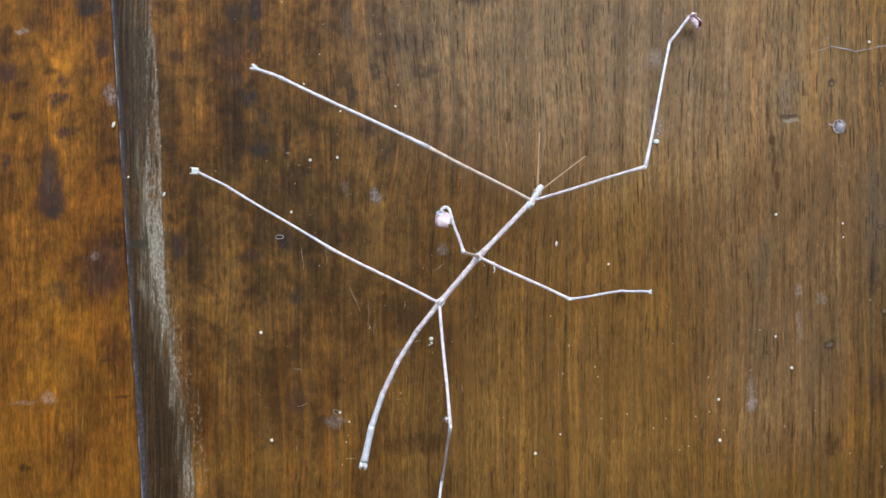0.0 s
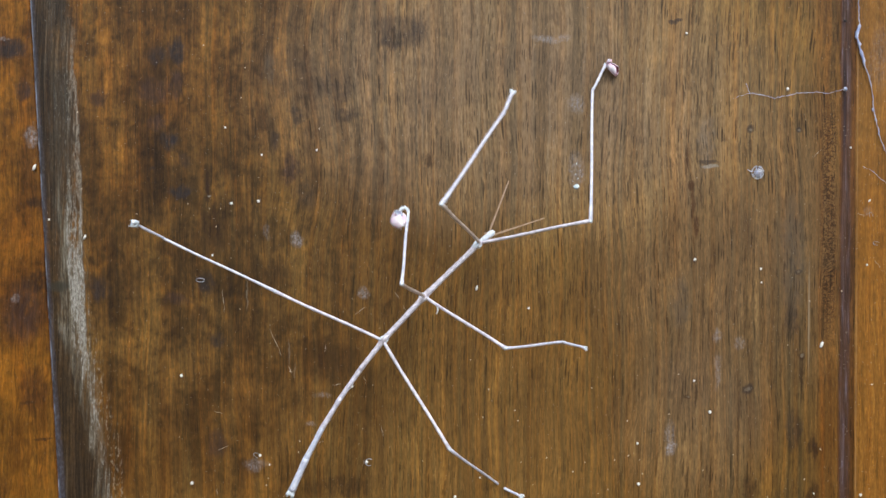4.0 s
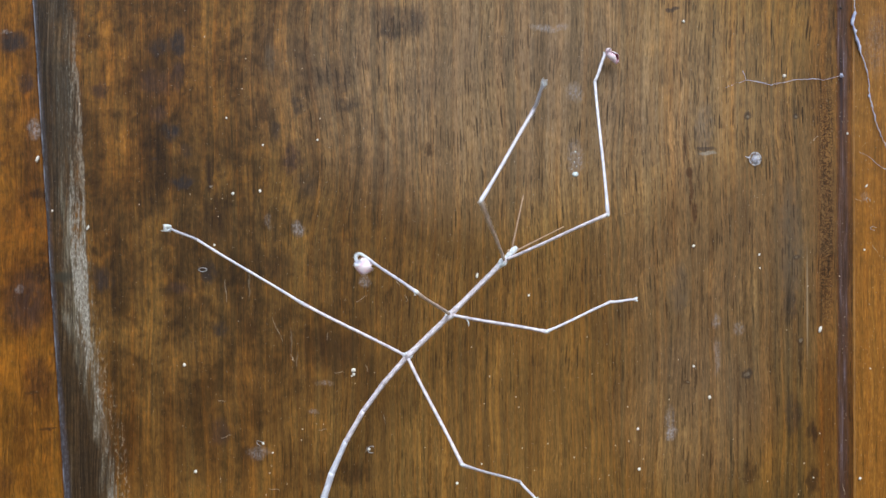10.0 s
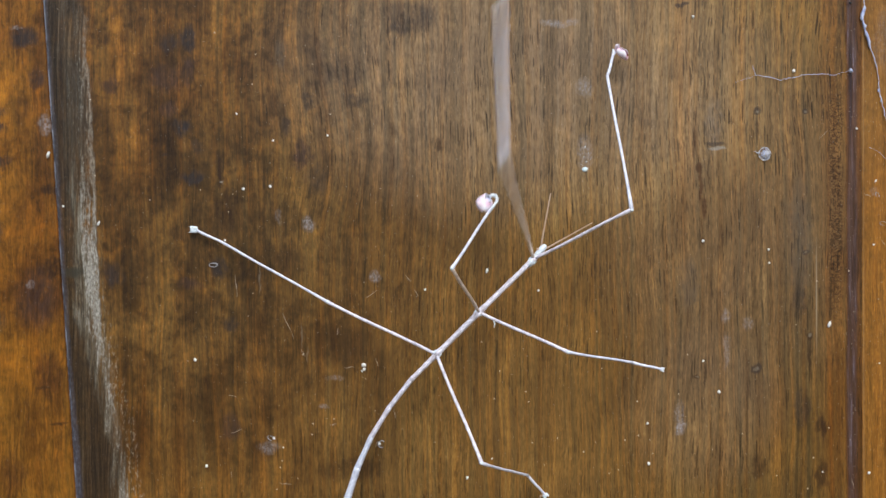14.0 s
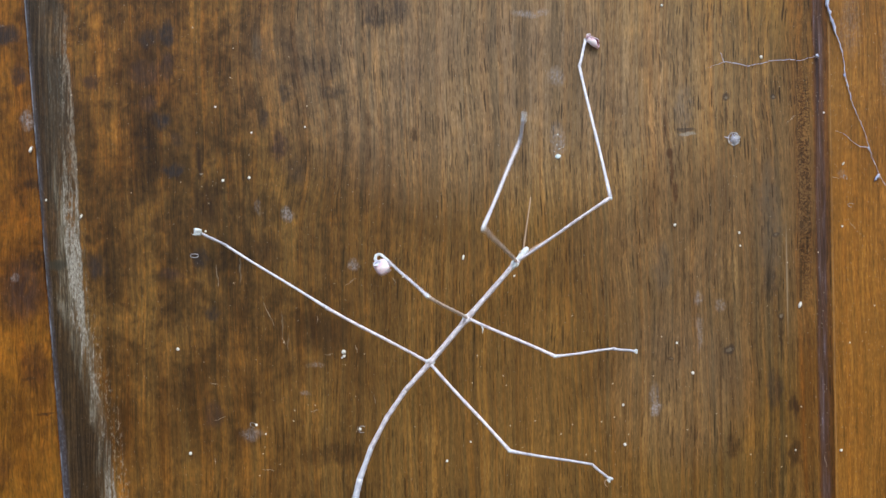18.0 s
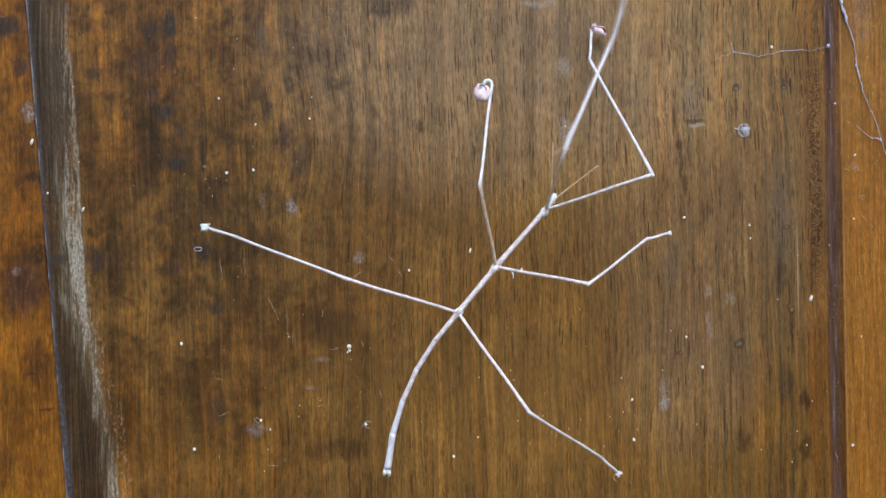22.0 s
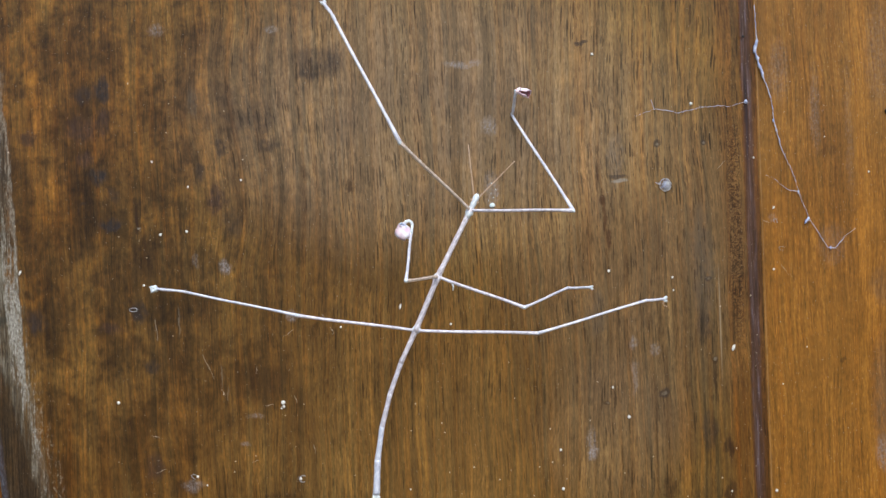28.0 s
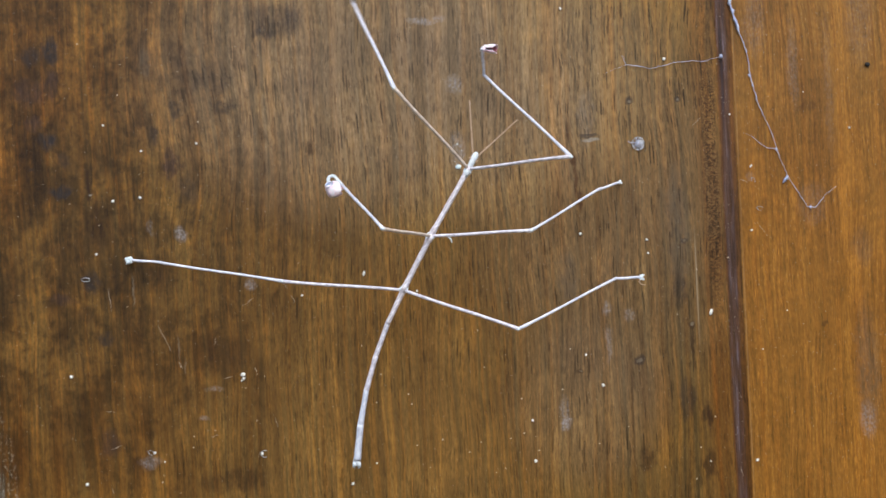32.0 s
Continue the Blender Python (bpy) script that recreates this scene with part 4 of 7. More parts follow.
nest = tagged(new("egg_sac"), "small round whitish spider egg sac on the plank", "egg sac")
nest.matrix_basis = on_wall(82.2, 26.2)
ring_pts = [(1.55 * math.cos(a) * MM, -0.0005, 1.7 * math.sin(a) * MM) for a in np.linspace(0, math.tau * 0.97, 22)]
part("rim", tube(ring_pts, [0.00014 + 0.00008 * math.sin(k * 2.1) for k in range(22)], 6), SILK, nest)
part("floss", ball(bmesh.new(), (0.0003, -0.0001, -0.0003), (0.0012, 0.0003, 0.0013), 0.9, 21, 2), SILK, nest)
for k in range(5):
    a = k * 1.9
    part("thread", tube([(1.3 * math.cos(a) * MM, -0.0006, 1.6 * math.sin(a) * MM), (0.3 * math.cos(a + 1) * MM, -0.0007, 0.2 * MM), (-1.4 * math.cos(a + .4) * MM, -0.0006, -1.5 * math.sin(a + .4) * MM)], [0.00005] * 3, 4), WEB, nest)
part("thread", tube([(-0.0016, -0.0005, 0.0002), (-0.0027, -0.0004, 0.0007)], [0.00012, 0.00006], 4), WEB, nest)
curl = tagged(part("web_curl", tube([(1.0 * math.cos(a) * MM, -0.0003, 0.9 * math.sin(a) * MM) for a in np.linspace(0.8, 5.2, 14)], [0.00010] * 14, 5), SILK), "curled scrap of dusty silk on the plank", "web scrap", "web scraps")
curl.matrix_basis = on_wall(-20.6, -51.2)
eye_ring = tagged(part("web_curl", tube([(1.1 * math.cos(a) * MM, -0.0003, 0.5 * math.sin(a) * MM) for a in np.linspace(0, 6.0, 16)], [0.00010] * 16, 5), SILK), "flat grey silk ring on the dark patch", "web scrap", "web scraps")
eye_ring.matrix_basis = on_wall(-65.5, -3.0)
for x, z, turn, s in ((-50.3, -49.5, 30, 1.0), (112.5, 15.0, 70, 0.8), (114, 7.5, 10, 0.9)):
    copy_thing(curl, on_wall(x, z) @ pose(0, 0, 0, 0, turn, 0)).scale = (s, s, 0.6 * s)


# ---- the stick insect ----
insect = tagged(new("stick_insect"), "pale slender stick insect clinging to the boards", "stick insect")
insect.matrix_basis = on_wall(0, 0, 12)


def stick(length, base, waist, tip, knob=0.0, bow=0.0, seed=0, sides=9, bumps=0.06):
    """A limb along +z with swollen ends; millimetres."""
    rng = random.Random(seed)
    n = 15
    pts, rad = [], []
    for i in range(n):
        f = i / (n - 1)
        r = waist + (base - waist) * max(0, 1 - f * 6) + (tip - waist) * max(0, 1 - (1 - f) * 7)
        r += knob * math.exp(-((f - 0.985) / 0.02) ** 2)
        pts.append((bow * math.sin(f * math.pi) * MM, 0.35 * bow * math.sin(f * math.tau) * MM, f * length * MM))
        rad.append(r * MM * (1 + rng.uniform(-bumps, bumps)))
    return tube(pts, rad, sides)


def segment(length, r0, r1, seed, flare=0.12, ribs=2):
    """A body segment along +z: flared ring at each end, faint ribs."""
    rng = random.Random(seed)
    pts, rad = [], []
    for i in range(13):
        f = -0.03 + 1.06 * i / 12
        r = r0 + (r1 - r0) * f + flare * (math.exp(-(f / 0.07) ** 2) + math.exp(-((1 - f) / 0.07) ** 2)) - 0.05 * math.sin(f * math.pi)
        pts.append((0, 0, f * length * MM))
        rad.append(r * MM * rng.uniform(0.96, 1.04))
    return tube(pts, rad, 12)


def tuft(bm, z, size, seed):
    """A foot: two lobes, two hooked claws and a pad."""
    s = size * MM
    ball(bm, (0, 0, z), (0.7 * s, 0.7 * s, 0.6 * s), 0.4, seed, 2)
    ball(bm, (0.1 * s, 0.5 * s, z - 0.3 * s), (0.4 * s, 0.4 * s, 0.4 * s), 0.4, seed + 3, 2)
    ball(bm, (0.1 * s, -0.5 * s, z - 0.25 * s), (0.4 * s, 0.42 * s, 0.4 * s), 0.4, seed + 4, 2)
    ball(bm, (0.2 * s, 0.55 * s, z + 0.5 * s), (0.45 * s, 0.42 * s, 0.5 * s), 0.4, seed + 1, 2)
    ball(bm, (0.2 * s, -0.6 * s, z + 0.45 * s), (0.45 * s, 0.42 * s, 0.55 * s), 0.4, seed + 2, 2)
    for side in (-1, 1):
        tube([(0, side * 0.3 * s, z + 0.5 * s), (0, side * 0.5 * s, z + 0.8 * s), (-0.3 * s, side * 0.5 * s, z + 0.95 * s)], [0.2 * s, 0.14 * s, 0.06 * s], 5, bm)
    return bm


def pad(size, z, seed):
    """A blocky, crumpled foot pad with a sunken middle, clasping the wood."""
    bm = bmesh.new()
    s = size * MM
    for cx, cz, lx, lz in ((-0.5, 0, 0.28, 0.72), (0.5, 0, 0.28, 0.70), (0, -0.5, 0.62, 0.26), (0, 0.5, 0.66, 0.28)):
        got = bmesh.ops.create_cube(bm, size=2.0)["verts"]
        for v in got:
            v.co = Vector((v.co.x * 0.45 * s, (cx + v.co.y * lx) * s, z + (cz + v.co.z * lz) * s))
    got = bmesh.ops.create_cube(bm, size=2.0)["verts"]
    for v in got:
        v.co = Vector((v.co.x * 0.25 * s - 0.2 * s, v.co.y * 0.5 * s, z + v.co.z * 0.5 * s))
    bmesh.ops.subdivide_edges(bm, edges=bm.edges[:], cuts=2, use_grid_fill=True)
    for v in bm.verts:
        v.co += Vector((noise.noise(v.co * 1600 + Vector((seed, 0, 0))), noise.noise(v.co * 1600 + Vector((0, seed, 9))), noise.noise(v.co * 1600 + Vector((5, 0, seed))))) * 0.16 * s
    for side in (-1, 1):
        tube([(0, side * 0.5 * s, z + 0.6 * s), (0.1 * s, side * 0.75 * s, z + 1.0 * s), (-0.2 * s, side * 0.7 * s, z + 1.3 * s)], [0.14 * s, 0.1 * s, 0.05 * s], 5, bm)
    return bm


def trumpet(length, narrow, wide, sweep, seed, thick=0.16):
    """A petal rolled into an open trumpet along +z, its slit towards +x, with a frilled rim."""
    bm = bmesh.new()
    rings = []
    for i in range(11):
        f = i / 10
        row = []
        for k in range(15):
            g = k / 14 * 2 - 1
            a = math.pi + g * radians(sweep) / 2
            r = narrow + (wide - narrow) * math.sin(f * math.pi * 0.62) + 0.22 * f * noise.noise(Vector((f * 3, g * 3, seed)))
            lift = f * length * (1 - 0.42 * abs(g) ** 2) + 0.25 * f * noise.noise(Vector((g * 4, seed, 1.5)))
            row.append(bm.verts.new((r * math.cos(a) * MM, r * math.sin(a) * MM, lift * MM)))
        rings.append(row)
    faces = [bm.faces.new((a[k], a[k + 1], b[k + 1], b[k])) for a, b in zip(rings, rings[1:]) for k in range(14)]
    bmesh.ops.recalc_face_normals(bm, faces=bm.faces)
    bmesh.ops.solidify(bm, geom=faces, thickness=thick * MM)
    return bm


def petal_mesh(length, width, cup, seed):
    """An oval cupped petal with thickness, lying along +z and facing +x."""
    bm = bmesh.new()
    rings = []
    for i in range(13):
        f = i / 12
        w = width / 2 * math.sin(math.pi * min(1, max(0, 0.04 + 0.92 * f))) ** 0.7
        row = []
        for k in range(9):
            g = k / 8 * 2 - 1
            h = cup * (g * g * 0.9 + (2 * f - 1) ** 2 * 0.7) + 0.12 * noise.noise(Vector((f * 4, g * 2, seed)))
            row.append(bm.verts.new((h * MM, g * w * MM, (f - 0.5) * length * MM)))
        rings.append(row)
    faces = []
    for a, b in zip(rings, rings[1:]):
        for k in range(8):
            faces.append(bm.faces.new((a[k], a[k + 1], b[k + 1], b[k])))
    bmesh.ops.recalc_face_normals(bm, faces=bm.faces)
    bmesh.ops.solidify(bm, geom=faces, thickness=0.25 * MM)
    return bm


SEG = 9.2
mesothorax = part("mesothorax", segment(19.5, 0.72, 0.68, 1, 0.14), SKIN, insect, "long pinkish-tan thorax")
metathorax = part("metathorax", segment(15.3, 0.74, 0.74, 2, 0.16), SKIN, insect, "pinkish-tan rear thorax")
for p_, z_ in ((mesothorax, 0.0), (metathorax, 15.3)):
    part("hip_joint", ball(ball(bmesh.new(), (0, 0.6 * MM, z_ * MM), (0.0005, 0.00055, 0.0010), 0.3, 3, 2), (0, -0.6 * MM, (z_ - 0.3) * MM), (0.0005, 0.00055, 0.0010), 0.3, 4, 2), SKIN_JOINT, p_, "whitish knobbly hip joint")
head_bm = tube([(0, 0, -2.2 * MM), (0, 0, -1.0 * MM), (0, 0, 0.2 * MM), (0, 0, 1.2 * MM), (0, 0, 2.4 * MM), (0.1 * MM, 0, 4.0 * MM), (0, 0, 4.7 * MM)],
               [0.0007, 0.00085, 0.0007, 0.0007, 0.00085, 0.0008, 0.0004], 12)
head = part("head", head_bm, SKIN_JOINT, insect, "whitish mottled head")
for side in (-1, 1):
    part("eye", ball(bmesh.new(), (0.0003, side * 0.00085, 0.0026), (0.00035, 0.00035, 0.0004), 0, 1, 2), FEELER, head, "small brown eye")
    a = radians(20 if side > 0 else 31)
    reach = 14.0
    part("antenna", tube([(f * f * 1.2 * MM, side * (math.sin(a) * f * reach + 0.45) * MM, (3.4 + math.cos(a) * f * reach) * MM) for f in np.linspace(0, 1, 8)],
                         [(0.26 - 0.12 * f) * MM for f in np.linspace(0, 1, 8)], 6), FEELER, head, "thread-thin brown antenna")
    part("coxa", ball(bmesh.new(), (0, side * 0.0006, -0.0006), (0.0005, 0.0005, 0.0009), 0.25, 8 + side, 2), SKIN_JOINT, head, "whitish hip knob")
abdomen = []
for k in range(5):
    r0 = [0.74, 0.66, 0.66, 0.70, 0.86][k]
    r1 = [0.66, 0.66, 0.70, 0.84, 0.98][k]
    abdomen.append(part("abdomen_segment", segment(SEG, r0, r1, 10 + k, 0.008), SKIN if k < 1 else SKIN_BELLY if k < 3 else SKIN_TAIL, insect, "ringed tan abdomen segment" if k < 3 else "ashen bluish abdomen segment"))
tail_bm = ball(bmesh.new(), (0, 0, (SEG + 0.7) * MM), (0.0009, 0.0010, 0.0013), 0.35, 31, 2)
for side in (-1, 1):
    tube([(0, side * 0.5 * MM, (SEG + 1.0) * MM), (0.1 * MM, side * 0.7 * MM, (SEG + 1.9) * MM), (0.1 * MM, side * 0.55 * MM, (SEG + 2.5) * MM)], [0.0006, 0.0005, 0.0002], 6, tail_bm)
    ball(tail_bm, (0.0004, side * 0.0006, (SEG + 1.3) * MM), (0.0005, 0.0005, 0.0007), 0.5, 40 + side, 2)
part("cercus", tail_bm, SKIN_JOINT, abdomen[4], "whitish forked tail tip")

LEGS = {}
for key, fem, tib, tar in (("front_left", 31, 38, 9), ("front_right", 29.5, 41, 8), ("middle_left", 25, 26.5, 0), ("middle_right", 25.5, 25, 8), ("hind_left", 31, 33, 9), ("hind_right", 32, 31, 8)):
    seed = len(LEGS) * 7
    stout = {"front_left": 1.22, "front_right": 1.12, "middle_left": 1.08}.get(key, 1.0)
    pieces = [part("femur", stick(fem, 0.42, 0.40, 0.46, 0.10, 0.25, seed), SKIN_FEMUR if key in ("front_left", "middle_left") else SKIN_THIGH, insect, "thin tan upper leg" if key in ("front_left", "middle_left") else "thin pinkish-white upper leg"),
              part("tibia", stick(tib, 0.46 * stout, 0.33 * stout, 0.36 * stout, 0.04, 0.2, seed + 1), SKIN_TIBIA, insect, "thin white lower leg")]
    part("knee", ball(bmesh.new(), (0, 0, 0), (0.0005, 0.0005, 0.0006), 0.25, seed, 2), SKIN_JOINT, pieces[1])
    if tar:
        foot = part("tarsus", stick(tar, 0.38 * stout, 0.35 * stout, 0.40 * stout, 0.05, 0.2, seed + 2, 8, 0.12), SKIN_TIBIA, insect, "thin white foot")
        part("claw", pad(1.1, (tar + 0.5) * MM, 5) if key == "hind_left" else tuft(bmesh.new(), tar * MM, 0.85 if key in ("front_left", "hind_right") else 0.62, seed), SKIN_PAD if key == "hind_left" else SKIN_JOINT, foot, "blocky bluish-white foot pad" if key == "hind_left" else "whitish clawed toe tuft")
        foot.children[0].matrix_basis = Matrix.Translation((0, 0, tar * MM)) @ pose(0, 0, 0, 20 if key == "hind_left" else 0, 0, 0) @ Matrix.Translation((0, 0, -tar * MM))
        pieces.append(foot)
    LEGS[key] = (pieces, (fem, tib, tar))
# a torn scrap of silk dangling from one hind toe
part("thread", tube([(0, 0.0002, 0.0076), (0, 0.0011, 0.0073), (0, 0.0017, 0.0079), (0, 0.0020, 0.0088), (0, 0.0018, 0.0094)], [0.00018, 0.00016, 0.00013, 0.0001, 0.00005], 5), FEELER, LEGS["hind_right"][0][2], "dangling brownish silk scrap")
# tiny spur under the middle thigh
part("spur", tube([(0, 0.0003, 0.0045), (0, 0.0011, 0.0052), (0, 0.0021, 0.0054)], [0.00025, 0.0002, 0.0001], 5), SKIN_JOINT, LEGS["middle_right"][0][0], "small white spur")
# the foot that carries a curled petal
bent = part("tarsus", tube([(0, 0, -0.3 * MM), (0, 0.1 * MM, 1.6 * MM), (0, 0.1 * MM, 3.2 * MM), (0, -0.2 * MM, 3.9 * MM), (0, -0.9 * MM, 4.3 * MM), (0, -1.6 * MM, 4.0 * MM), (0, -2.1 * MM, 3.2 * MM)],
                           [0.00040, 0.00036, 0.00038, 0.00042, 0.00046, 0.00048, 0.0004], 9), SKIN_JOINT, insect, "hooked whitish foot")
held = part("petal", petal_mesh(4.9, 4.4, -1.25, 4), PETAL, bent, "pale pink cupped petal stuck to the foot")
held.matrix_basis = Matrix.Translation((0.0010, -0.0025, 0.0007)) @ pose(0, 0, 0, 28, 0, 0) @ pose(0, 0, 0, 0, 0, -12)
frill = part("petal", petal_mesh(2.4, 1.4, 0.8, 15), PETAL_BLUE, bent, "crumpled bluish-white petal edge")
frill.matrix_basis = Matrix.Translation((0.0007, -0.0024, 0.0023)) @ pose(0, 0, 0, 65, 0, 0) @ pose(0, 0, 0, 0, 25, -30)
LEGS["middle_left"] = (LEGS["middle_left"][0] + [bent], (25, 26.5, 5))
toe = LEGS["front_right"][0][2]
rolled = Matrix.Translation((0.0003, 0.0001, 0.0086)) @ pose(0, 0, 0, -102, 0, 0) @ pose(0, 0, 0, 0, 0, -28)
rim_p = part("petal", trumpet(4.1, 0.62, 1.22, 325, 12), PETAL, toe, "small pale pink petal rolled into a trumpet")
rim_p.matrix_basis = rolled
stuck = part("petal", trumpet(3.7, 0.40, 1.02, 300, 9), PETAL_RED, toe, "dark red lining inside the pale petal")
stuck.matrix_basis = rolled @ Matrix.Translation((0.00012, 0, 0.0002))
crumple = part("petal", petal_mesh(2.6, 2.1, 0.8, 15), PETAL, toe, "crumpled pale pink petal edge")
crumple.matrix_basis = Matrix.Translation((0.0004, -0.0001, 0.0091)) @ pose(0, 0, 0, -100, 20, 60)


# ---- how the insect moves ----
def along(a, d):
    """The pose of a piece that starts at a and runs along d, its +x side away from the wall."""
    d = d.normalized()
    out = Vector((0.0, -1.0, 0.0))
    x = out - d * out.dot(d)
    if x.length < 0.05:
        x = Vector((0.0, -0.05, 0.1)) - d * d.dot(Vector((0.0, -0.05, 0.1)))
    x.normalize()
    y = d.cross(x)
    m = Matrix((x, y, d)).transposed().to_4x4()
    m.translation = a * MM
    return m


def smoothed(rows, step=0.1):
    """Rows at every step between sparse ones, by monotone-limited cubic curves."""
    ts = np.array([r[0] for r in rows])
    vs = np.array([r[1:] for r in rows], float)
    h = np.diff(ts)[:, None]
    slope = np.diff(vs, axis=0) / h
    tang = np.zeros_like(vs)
    a, b = slope[:-1], slope[1:]
    mean = (a * h[1:] + b * h[:-1]) / (h[1:] + h[:-1])
    cap = 3 * np.minimum(np.abs(a), np.abs(b))
    tang[1:-1] = np.where(a * b > 0, np.clip(mean, -cap, cap), mean * 0.35)
    tang[0], tang[-1] = slope[0] * 0.0, slope[-1] * 0.4
    out = []
    for t in np.arange(0, 32.0 + step / 2, step):
        i = int(min(max(np.searchsorted(ts, t, side="right") - 1, 0), len(ts) - 2))
        w = ts[i + 1] - ts[i]
        u = (t - ts[i]) / w
        p = (2 * u**3 - 3 * u**2 + 1) * vs[i] + (u**3 - 2 * u**2 + u) * w * tang[i] + (3 * u**2 - 2 * u**3) * vs[i + 1] + (u**3 - u**2) * w * tang[i + 1]
        out.append((float(t), [Vector(p[k:k + 3]) for k in range(0, len(p), 3)]))
    return out


